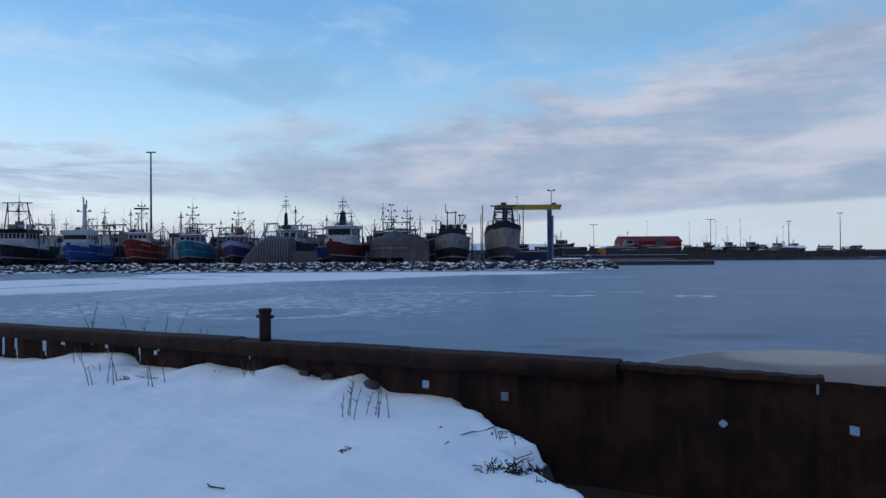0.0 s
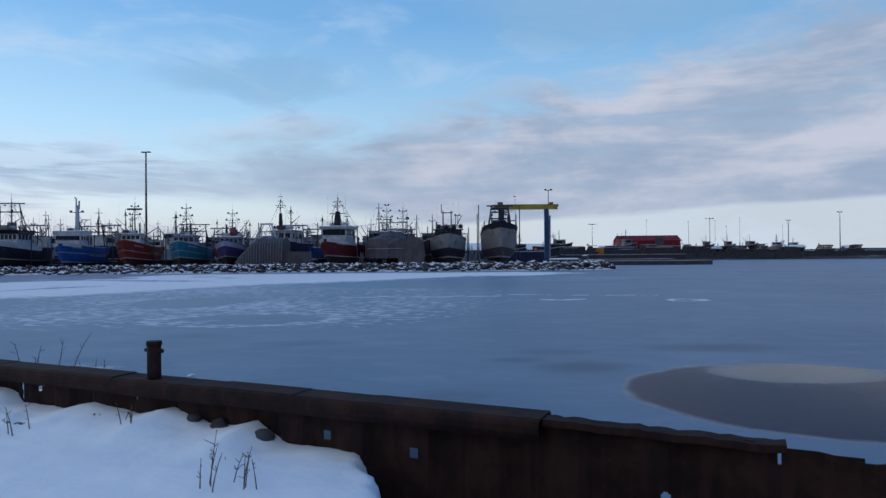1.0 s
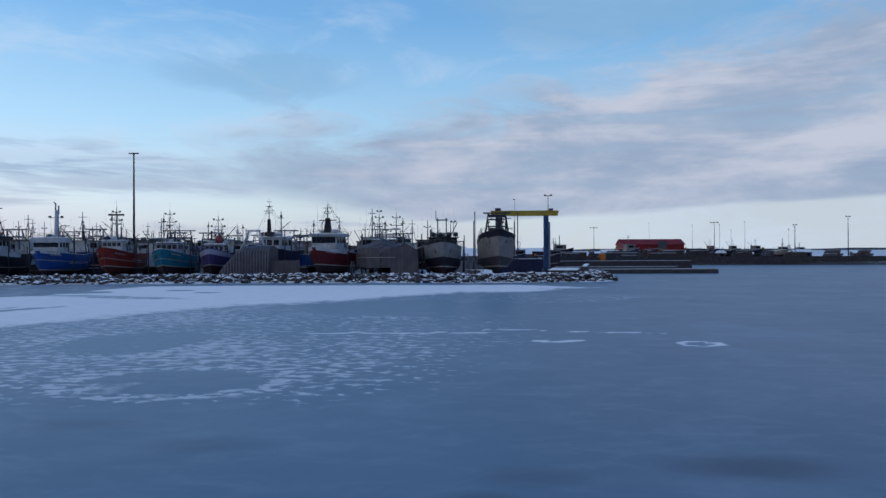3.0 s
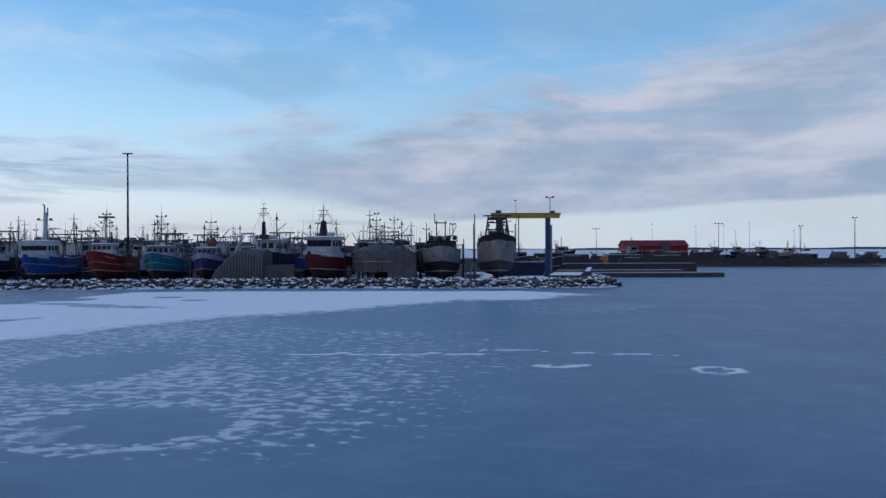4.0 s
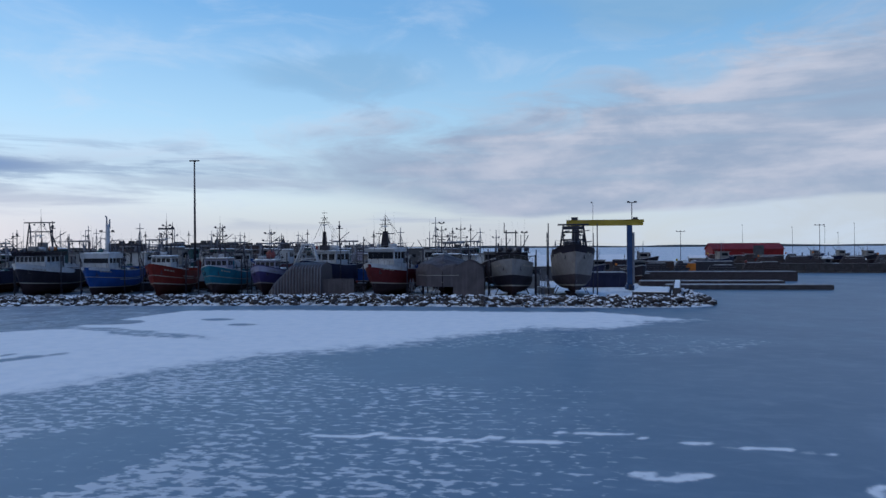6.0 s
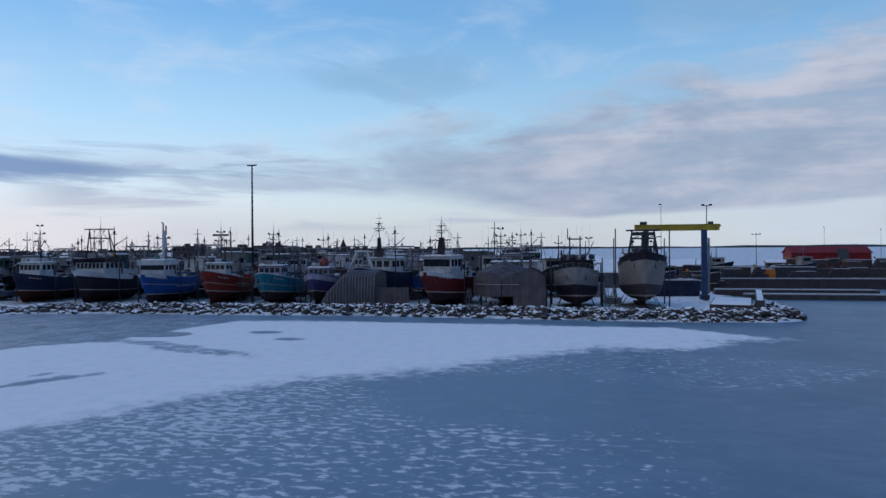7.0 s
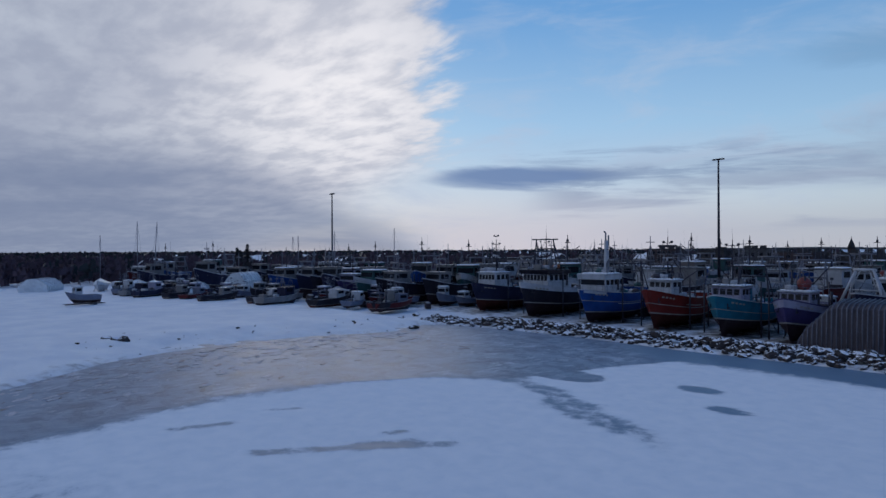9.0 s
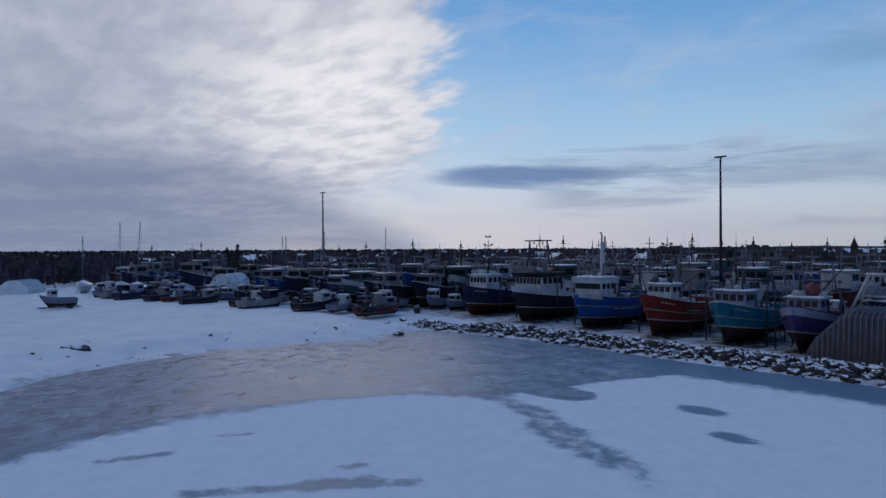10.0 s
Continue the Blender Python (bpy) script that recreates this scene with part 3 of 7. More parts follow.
SHORE = [(75, -26.0), (-6, 10.4), (-40, 25.7), (-58, 38), (-70, 50.5), (-76.3, 56.8), (-80, 64), (-82, 72), (-82, 82), (-80, 89),
         (-79.5, 94), (-84, 100), (-82, 103.4), (-74.5, 106), (-60.7, 108.2), (-45, 108.6), (-28, 110.4), (-5, 109.2), (12, 108.6),
         (24, 109.6), (28, 111.8), (29.5, 118), (28.5, 128), (28, 178), (62, 180), (60, 226), (120, 216), (330, 206), (330, 236),
         (120, 262), (70, 300), (-20, 420), (-300, 700), (-1500, 1200), (-3900, 1500), (-3900, -3900), (75, -3900)]


def ellipse(gx, gy, cx, cy, rx, ry, lo=1.15, hi=0.9, wob=None):
    d = np.hypot((gx - cx) / rx, (gy - cy) / ry)
    return smooth(d + (0 if wob is None else wob), lo, hi)


def build_ground():
    xs = spread(-3900, -215, 34, 330, 1.0)
    ys = spread(-3900, 20, 185, 1500, 1.0)
    gx, gy = np.meshgrid(xs, ys)
    sd = polygon_distance(gx, gy, SHORE)
    rough = fractal(gx, gy, 0.12, 4, 3)
    beach = smooth(gx, -70, -84) * smooth(gy, 104, 98)
    slope = 0.45 * (1 - beach) + 0.085 * beach
    top = YARD + 0.60 * beach + 0.25 * (rough - 0.5)
    pier = smooth(gx, 22, 34) * smooth(gy, 176, 182)
    top = top + pier * 1.5
    z = np.where(sd > -2, np.minimum(sd * slope, top), -1.0)
    z = np.maximum(z, -1.0)
    z += np.where(sd > 0.6, (0.16 + 0.95 * beach * smooth(sd, 14, 4)) * (fractal(gx, gy, 0.42, 4, 9) - 0.5), 0)
    far = smooth(np.hypot(gx, gy - 80), 260, 900)
    z += np.where(sd > 5, far * 5.0 * (fractal(gx, gy, 0.004, 3, 5)), 0)
    z = np.where((gy < 22) & (gx > -60) & (sd > 0), np.minimum(z, 0.2), z)
    # the 0.42 term darkens rubble between the boats, painting in the hulls' shade
    bare = 0.12 + (0.42 * smooth(gy, 112, 117) * smooth(gx, -5, -30) + 0.25 * smooth(gy, 121, 136)) * (1 - beach) * smooth(gx, -150, -95) + 0.85 * smooth(np.hypot(gx + 20, gy - 80), 190, 300) * smooth(gx, 20, -60)
    bare = bare + 0.35 * smooth(sd, 3.2, 0.5) * (1 - beach) + 0.18 * beach * smooth(sd, 7, 1) + 0.30 * pier
    # dark earth under each boat, also standing for the shade beneath its hull
    for bx, by in ((-91, 125), (-79, 125), (-67, 126), (-56, 126), (-46.5, 126), (-38, 125), (-33, 130), (-20, 126), (-9.5, 127), (1, 125), (10.4, 126)):
        bare = np.maximum(bare, 0.75 * ellipse(gx, gy, bx, by, 4.2, 9.0, 1.3, 0.6))
    ob = height_sheet("ground", xs, ys, z, GROUND, [("bare", bare)])
    return tagged(ob, "snow-covered boat yard and beach ground with bare earth and painted hull shade", "ground", kind="structure")


def build_ice():
    xs = spread(-4600, -95, 40, 4600, 0.5)
    ys = spread(-4600, 4, 114, 4600, 0.5)
    gx, gy = np.meshgrid(xs, ys)
    wob = 0.5 * (fractal(gx, gy, 0.22, 4, 21) - 0.5)
    warp = 7.0 * (fractal(gx, gy, 0.09, 5, 31) - 0.5)
    # the southern rim of the snow that lies along the shore
    rim = np.interp(gx, [-95, -52, -40, -28, -21.5, -12, -3, 4, 11, 20, 27, 34], [40, 44, 47, 52, 63, 73.5, 80, 86, 90.5, 94, 100, 108])
    north = np.interp(gx, [-95, -57, -53, -50, -45.5, -43, -41, -30, -6, 12, 20, 34], [50, 60, 72, 79, 82, 96, 102, 103, 103, 102.2, 96, 94])
    west = np.interp(gy, [40, 51, 56, 62, 69, 78, 84, 92, 104, 120], [-47, -49.6, -52.5, -54, -53.3, -50.5, -45.5, -44.5, -43, -42])
    snow = smooth(gy + 1.4 * warp, rim - 9.0, rim + 5.0) * smooth(gy + 0.4 * warp, north + 2.0, north - 2.2) * smooth(gx + 0.5 * warp, west - 2.5, west + 2.5)
    # grey leads and thawed spots in it
    lead = np.abs((gx + 38.0) * 0.37 + (gy - 81) * 0.93 + wob * 5)
    width = 0.45 + 1.9 * fractal(gx, gy, 0.35, 3, 91) * smooth(gx, -20, -36)
    snow *= 1 - 0.56 * smooth(lead, width + 0.8, width - 0.6) * smooth(gx, -49, -46) * smooth(gx, -21, -29)
    for x0, y0, x1, y1, w in ((-38.5, 57.5, -33.2, 67.0, 0.95), (-36.2, 62.5, -35.0, 65.2, 1.3), (-46.4, 55.2, -45.6, 58.6, 0.9), (-37.4, 65.4, -36.9, 66.4, 0.8), (-47.5, 62.0, -46.5, 64.0, 0.6)):
        dx, dy = x1 - x0, y1 - y0
        t = np.clip(((gx - x0) * dx + (gy - y0) * dy) / (dx * dx + dy * dy), 0, 1)
        snow *= 1 - 0.6 * smooth(np.hypot(gx - x0 - t * dx, gy - y0 - t * dy) + wob, w, w * 0.2)
    snow *= 1 - 0.9 * ellipse(gx, gy, -43.5, 88, 4.2, 2.2, wob=wob)
    snow *= 1 - 0.85 * ellipse(gx, gy, -32.3, 91.6, 2.1, 1.35, 1.25, 0.65, wob=wob * 0.7)
    snow *= 1 - 0.80 * ellipse(gx, gy, -27.2, 87.0, 1.8, 1.0, 1.25, 0.65, wob=wob * 0.7)
    snow = np.clip(snow, 0, 1) * 0.95
    snow = np.maximum(snow, 0.38 * ellipse(gx, gy, -9.5, 30.8, 2.6, 1.8, 1.4, 0.5, wob=wob * 2.3) * (1 - ellipse(gx, gy, -6.6, 31.0, 2.6, 2.2)))
    # the bay beyond the wharf lies under snow
    snow = np.maximum(snow, 0.60 * smooth(gy - 0.1 * gx, 205, 260))
    # snow-crusted cracks
    for x0, y0, x1, y1, w in ((-6, 47.2, 4.4, 47.0, 0.42), (4.5, 48.4, 8.0, 48.2, 0.30), (9.1, 47.4, 15.0, 46.4, 0.30), (6.8, 43.0, 9.6, 43.6, 0.55)):
        t = np.clip((gx - x0) / (x1 - x0), 0, 1)
        d = np.abs(gy - (y0 + (y1 - y0) * t) + 1.5 * (fractal(gx, gy * 0, 0.6, 3, 77) - 0.5)) + np.maximum(0, np.maximum(x0 - gx, gx - x1))
        snow = np.maximum(snow, 0.9 * smooth(d, w, w * 0.35))
    ring = np.hypot((gx - 15.4) / 1.25, (gy - 42.1) / 1.1)
    snow = np.maximum(snow, 0.75 * smooth(np.abs(ring - 0.8), 0.40, 0.12))
    # rafted slush by the seawall's western end
    slush = ellipse(gx, gy, -6.9, 15.5, 3.4, 2.3, wob=wob * 2)
    snow = np.maximum(snow, 0.30 * ellipse(gx, gy, -9.5, 19.5, 3.4, 1.6, 1.5, 0.4, wob=wob * 2))
    snow = np.maximum(snow, slush * (0.12 + 0.66 * fractal(gx, gy, 0.9, 4, 12)))
    # flecks of wind-blown snow
    fleck = 0.9 * smooth(gy + warp, rim + 2, rim - 6) * smooth(gx - 0.16 * (gy - 40) + warp, 10.0, 1.0) * smooth(gy, 26, 33) * smooth(gx + 0.35 * (gy - 50), -36, -22)
    fleck = fleck * (0.20 + 1.15 * fractal(gx, gy, 0.10, 3, 55)) * (1 - 0.55 * smooth(gx, -3, 4))
    fleck *= 1 - 0.8 * ellipse(gx, gy, -15, 43.5, 3.5, 4.0, wob=wob)
    loop = np.hypot((gx + 8.2) / 3.7, (gy - 32.3) / 2.6) + wob * 0.6
    fleck = np.maximum(fleck * smooth(loop, 0.9, 1.1), 0.95 * smooth(np.abs(loop - 1.12), 0.34, 0.08) * smooth(gx, 2, -5))
    fleck *= 1 - 0.85 * ellipse(gx, gy, 2.5, 66, 15, 8, wob=wob)
    fleck = np.clip(np.maximum(fleck, 0.6 * ellipse(gx, gy, 9, 77, 12, 7, wob=wob * 2) * fractal(gx, gy, 0.3, 3, 8)), 0, 1)
    shelf = smooth(gx, -44, -56) * smooth(gy, 44, 52) + ellipse(gx, gy, -62, 92, 24, 14) + 0.75 * ellipse(gx, gy, -44, 40, 15, 9, 1.35, 0.5, wob=wob)
    silt = (np.clip(shelf, 0, 1) * (1 - snow) * (0.55 + 0.45 * fractal(gx, gy, 0.25, 3, 41)))
    ob = height_sheet("frozen_water", xs, ys, np.zeros_like(gx), ICE, [("snow", snow), ("fleck", fleck), ("silt", silt)])
    return tagged(ob, "blue-grey sea ice with drifted snow and dark pools", "water", kind="structure")


build_ground()
build_ice()


# ---------------------------------------------------------------- the seawall and the snow bank
WALL_TOP = 1.71


def pile_panel(u0, u1, z0, z1, holes=(), pitch=0.62, depth=0.055):
    """One corrugated sheet pile from u0 to u1 with holes (u, z, width, height) cut through it."""
    m = Mesh()
    cuts_u = {u0, u1}
    k = math.floor(u0 / (pitch / 2)) * (pitch / 2)
    while k < u1:
        for e in (0.0, 0.085):
            if u0 < k + e < u1:
                cuts_u.add(k + e)
        k += pitch / 2
    cuts_z = {z0, z1}
    for hu, hz, hw, hh in holes:
        cuts_u |= {hu - hw / 2, hu + hw / 2}
        cuts_z |= {hz - hh / 2, hz + hh / 2}
    us, zs = sorted(c for c in cuts_u if u0 <= c <= u1), sorted(c for c in cuts_z if z0 <= c <= z1)

    def fold(u):
        s = (u / (pitch / 2)) % 2
        r = 0.085 / (pitch / 2)
        return depth * (s / r if s < r else 1.0 if s < 1 else 1 - (s - 1) / r if s < 1 + r else 0.0)

    def open_at(u, z):
        return any(abs(u - hu) < hw / 2 and abs(z - hz) < hh / 2 for hu, hz, hw, hh in holes)

    cells = [(i, j) for i in range(len(us) - 1) for j in range(len(zs) - 1) if not open_at((us[i] + us[i + 1]) / 2, (zs[j] + zs[j + 1]) / 2)]
    solid = set(cells)
    def corner(i, j, back):
        return tuple(wall_at(us[i], fold(us[i]) + (0.018 if back else 0.0), zs[j]))
    for i, j in cells:
        for back in (False, True):
            b = len(m.v)
            m.v += [corner(i, j, back), corner(i + 1, j, back), corner(i + 1, j + 1, back), corner(i, j + 1, back)]
            m.face(*((b, b + 1, b + 2, b + 3) if not back else (b + 3, b + 2, b + 1, b)))
        for di, dj, a, c in ((-1, 0, (0, 0), (0, 1)), (1, 0, (1, 0), (1, 1)), (0, -1, (0, 0), (1, 0)), (0, 1, (0, 1), (1, 1))):
            if (i + di, j + dj) not in solid:
                b = len(m.v)
                m.v += [corner(i + a[0], j + a[1], False), corner(i + c[0], j + c[1], False), corner(i + c[0], j + c[1], True), corner(i + a[0], j + a[1], True)]
                m.face(b, b + 1, b + 2, b + 3)
    return m


def build_seawall():
    rnd = random.Random(4)
    wall = thing("seawall", "rusty dark brown steel sheet pile seawall with a folded cap", "seawall", kind="structure")
    holes = [(2.08, 1.36, 0.085, 0.085), (2.97, 1.32, 0.085, 0.085), (4.945, 1.25, 0.065, 0.035), (4.945, 1.25, 0.035, 0.065), (5.914, 1.28, 0.065, 0.075), (-0.21, 1.535, 0.035, 0.08), (7.6, 1.15, 0.08, 0.08),
             (-4.88, 1.42, 0.05, 0.30), (-4.56, 1.50, 0.16, 0.11), (-4.53, 1.42, 0.11, 0.06), (-4.50, 1.34, 0.06, 0.10), (-4.49, 1.27, 0.04, 0.06),
             (-3.91, 1.51, 0.15, 0.09), (-3.89, 1.43, 0.10, 0.08), (-3.865, 1.36, 0.06, 0.07), (-3.85, 1.31, 0.03, 0.05), (-3.58, 1.51, 0.11, 0.05), (-3.53, 1.47, 0.03, 0.06),
             (-2.99, 1.53, 0.06, 0.04), (-2.63, 1.52, 0.08, 0.05), (-2.605, 1.47, 0.035, 0.06), (-2.02, 1.50, 0.05, 0.10), (-2.01, 1.40, 0.035, 0.11), (-1.745, 1.53, 0.05, 0.06), (-1.785, 1.475, 0.05, 0.06), (5.66, 1.60, 0.022, 0.11)]
    u = -47.81
    while u < 30:
        w = 0.62 if -9 < u < 12 else 3.1
        top = WALL_TOP - 0.01
        if u > 5.3:
            top = 1.655 - 0.045 * (u - 5.6) + 0.006 * rnd.uniform(-1, 1)
        part("sheet_pile", pile_panel(u, u + w + 0.004, -0.6, top, [h for h in holes if u - 0.1 < h[0] < u + w + 0.1]), RUST, wall)
        u += w
    # folded steel cap in lapped lengths
    joints = [-9.0, -7.4, -6.3, -5.2, -4.3, -3.3, -2.4, -1.45, -0.46, 0.89, 1.8, 2.57, 4.05]
    for k, (a, b) in enumerate(zip(joints, joints[1:])):
        m = Mesh()
        h = 0.006 * (k % 2) + rnd.uniform(-0.003, 0.003)
        prof = [(-0.10, -0.145), (-0.125, -0.10), (-0.13, -0.045), (-0.115, -0.01), (-0.08, 0.008), (0.20, 0.010), (0.235, -0.03), (0.225, -0.14)]
        rows = []
        for s in (a - 0.02, a + (b - a) * 0.5, b + 0.02):
            rows.append([wall_at(s, o, WALL_TOP + h + z) for o, z in prof] + [wall_at(s, o * 0.93, WALL_TOP + h + z - 0.012) for o, z in reversed(prof)])
        m.grid(rows, smooth=False)
        n = len(prof) * 2
        for r, order in ((0, 1), (2, -1)):
            for i in range(len(prof) - 1):
                q = [r * n + i, r * n + i + 1, r * n + n - 2 - i, r * n + n - 1 - i]
                m.face(*q[::order])
        part("cap_length", m, RUST, wall, "rust-brown folded steel cap")
    # torn strip where the cap has come away
    m = Mesh()
    rows = []
    for i in range(25):
        s = 4.08 + i * 0.0675
        lift = 0.004 * math.sin(i * 1.7) + 0.012 * (i % 7 == 3) - 0.0009 * i
        rows.append([wall_at(s, o, WALL_TOP + lift + dz) for o, dz in ((-0.05, -0.035), (-0.045, 0.004), (0.10 + 0.02 * math.sin(i * 2.1), 0.008), (0.11, -0.02))])
    m.grid(rows, smooth=False)
    m.grid([[p - Vector((0, 0, 0.012)) for p in r] for r in rows], smooth=False, flip=True)
    part("torn_cap_strip", m, RUST, wall, "buckled remains of the steel cap")
    # bollard
    m = Mesh()
    c = wall_at(0.0, 0.04, 0)
    m.tube(c + Vector((0, 0, WALL_TOP - 0.1)), c + Vector((0, 0, WALL_TOP + 0.37)), 0.068, 0.068, 14)
    m.tube(c + Vector((0, 0, WALL_TOP + 0.345)), c + Vector((0, 0, WALL_TOP + 0.385)), 0.078, 0.074, 14)
    post = part("mooring_post", m, RUST, wall, "rusty steel pipe mooring post")
    m = Mesh()
    m.tube(c - ALONG * 0.12 + Vector((0, 0, WALL_TOP + 0.29)), c + ALONG * 0.12 + Vector((0, 0, WALL_TOP + 0.29)), 0.02, 0.02, 8)
    part("cross_pin", m, RUST, post)
    return wall


def bank_height(gx, gy):
    """The drifted snow behind the seawall, and the dark hollow that opens along it."""
    u = (gx - POST.x) * ALONG.x + (gy - POST.y) * ALONG.y
    inland = -((gx - POST.x) * ACROSS.x + (gy - POST.y) * ACROSS.y)
    z = 1.30 + 0.14 * (fractal(gx, gy, 0.35, 4, 61) - 0.5) + 0.07 * (fractal(gx, gy, 1.3, 4, 65) - 0.5)
    # the snow's line on the steel, drifted into peaks
    line = np.interp(u, [-9, -5.5, -4.87, -3.6, -3.27, -2.23, -2.1, -2.0, -1.29, -0.83, -0.13, 0.05, 0.28, 0.75, 1.1, 1.34, 1.48, 1.69, 2.28],
                     [1.33, 1.26, 1.24, 1.28, 1.40, 1.44, 1.42, 1.33, 1.29, 1.42, 1.36, 1.40, 1.47, 1.34, 1.36, 1.43, 1.35, 1.25, 1.27])
    hug = smooth(inland, 1.0, 0.05)
    z = z * (1 - hug) + (line + 0.06 * (fractal(gx, gy, 3.2, 4, 62) - 0.5)) * hug
    # trampled, lumpy patch among the weeds
    z = z + 0.10 * smooth(np.hypot(u + 1.2, inland - 0.85), 1.1, 0.2) * (fractal(gx, gy, 5.0, 4, 67) - 0.5)
    lip = np.interp(inland, [0.0, 0.35, 0.98, 1.38, 1.62, 2.0, 2.25, 3.2, 5.0, 9.0], [2.40, 2.66, 3.18, 3.72, 3.48, 3.88, 4.22, 4.90, 5.9, 7.5])
    lip = lip + 0.22 * (fractal(gx, gy, 1.3, 4, 63) - 0.5) + 0.20 * (fractal(gx, gy, 5.0, 3, 68) - 0.5)
    drop = smooth(u, lip, lip + 0.26)
    hollow = 0.55 + 0.45 * fractal(gx, gy, 1.6, 4, 64) * smooth(inland, 0.3, 1.6)
    return z * (1 - drop) + hollow * drop, drop


def build_bank():
    us = spread(-46, -7, 7.5, 30, 0.05, 1.3)
    ins = spread(-0.02, 0.02, 5.6, 60, 0.05, 1.3)
    gu, gi = np.meshgrid(us, ins)
    gx = POST.x + gu * ALONG.x - gi * ACROSS.x
    gy = POST.y + gu * ALONG.y - gi * ACROSS.y
    z, drop = bank_height(gx, gy)
    co = np.stack([gx, gy, z], -1).reshape(-1, 3)
    h, w = gx.shape
    i = np.arange(h * w).reshape(h, w)
    faces = np.stack([i[:-1, :-1], i[1:, :-1], i[1:, 1:], i[:-1, 1:]], -1).reshape(-1, 4)
    me = bpy.data.meshes.new("snow_bank")
    me.from_pydata(co.tolist(), [], faces.tolist())
    me.polygons.foreach_set("use_smooth", [True] * len(me.polygons))
    # dark soil colour in the hollow, with the pit's shadow painted into it
    bare = smooth(drop, 0.12, 0.5) * 1.3 - 0.35
    me.attributes.new("bare", "FLOAT", "POINT").data.foreach_set("value", bare.astype(np.float32).ravel())
    me.materials.append(BANK)
    me.update()
    return tagged(new("snow_bank", me), "drifted snow bank with dry stalks behind a seawall", "snow bank", kind="structure")


def bank_build(n, geo):
    p = geo.outputs["Position"]
    bare = n.attribute("bare")
    a = n.noise(p, 0.6, 5.0, 0.55)
    b = n.noise(p, 6.0, 5.0, 0.62)
    white = n.mix(n.step(a, 0.3, 0.7), (0.77, 0.85, 0.90), (0.85, 0.91, 0.94))
    # soil of the hollow, kept near black to carry its shadow too
    dark = n.mix(b, (0.016, 0.012, 0.011), (0.05, 0.036, 0.03))
    return {"Base Color": n.mix(n.step(n.math("ADD", bare, n.math("MULTIPLY", n.math("SUBTRACT", b, 0.5), 0.5)), 0.25, 0.40), white, dark), "Roughness": 0.75}


BANK = surface("bank_snow", bank_build, lambda n, geo: (n.noise(geo.outputs["Position"], 1.7, 4.0, 0.5), 0.45, 0.12))


def bank_z(x, y):
    return float(bank_height(np.array([x]), np.array([y]))[0][0])


def weed(x, y, z, height, stems, seed, label="dry brown weed stalks standing in snow"):
    rnd = random.Random(seed)
    t = thing("dry_weed", label, "weed", pose(x, y, z), "weeds by the seawall")
    for _ in range(stems):
        m = Mesh()
        ox, oy = rnd.gauss(0, 0.07), rnd.gauss(0, 0.07)
        lean, lean2 = rnd.gauss(0, 0.16), rnd.gauss(0, 0.16)
        h = height * rnd.uniform(0.55, 1.0)
        pts = [(ox + lean * h * (k / 4) ** 1.6, oy + lean2 * h * (k / 4) ** 1.6, -0.06 + h * k / 4) for k in range(5)]
        for k in range(4):
            m.tube(pts[k], pts[k + 1], 0.0062 - 0.001 * k, 0.0052 - 0.001 * k, 4)
        for k in range(rnd.randint(2, 5)):
            f = rnd.uniform(0.45, 0.98)
            q = Vector(pts[int(f * 4)]).lerp(Vector(pts[min(4, int(f * 4) + 1)]), f * 4 % 1)
            d = Vector((rnd.gauss(0, 1), rnd.gauss(0, 1), 0.9)).normalized() * h * rnd.uniform(0.08, 0.2)
            m.tube(q, q + d, 0.003, 0.002, 3)
            if rnd.random() < 0.25:
                m.ball(tuple(q + d), 0.0045, 4, 5)
        part("stalk", m, STRAW, t)
    return t


build_seawall()
build_bank()
for k, (u, inland, h, n) in enumerate(((-2.62, 0.42, 0.26, 3), (-1.35, 1.08, 0.46, 3), (-1.25, 0.95, 0.38, 2), (-0.80, 0.88, 0.34, 3), (-1.95, 0.60, 0.22, 2), (0.23, 0.45, 0.26, 3), (0.05, 0.35, 0.16, 2),
                                       (2.05, 1.27, 0.46, 4), (2.13, 1.20, 0.40, 2), (2.23, 1.14, 0.36, 3), (1.55, 0.7, 0.14, 2), (3.51, 1.36, 0.16, 3), (3.62, 1.45, 0.12, 3))):
    p = wall_at(u, -inland)
    weed(p.x, p.y, bank_z(p.x, p.y), h, n, 200 + k)
for k, (u, h, n) in enumerate(((-3.40, 0.69, 3), (-2.66, 0.66, 2), (-2.44, 0.42, 2), (-2.12, 0.58, 2), (-1.51, 0.50, 3), (-3.0, 0.3, 2))):
    p = wall_at(u, 0.45)
    weed(p.x, p.y, 1.50, h, n, 300 + k, "tall dry weed stalks growing at the seawall")


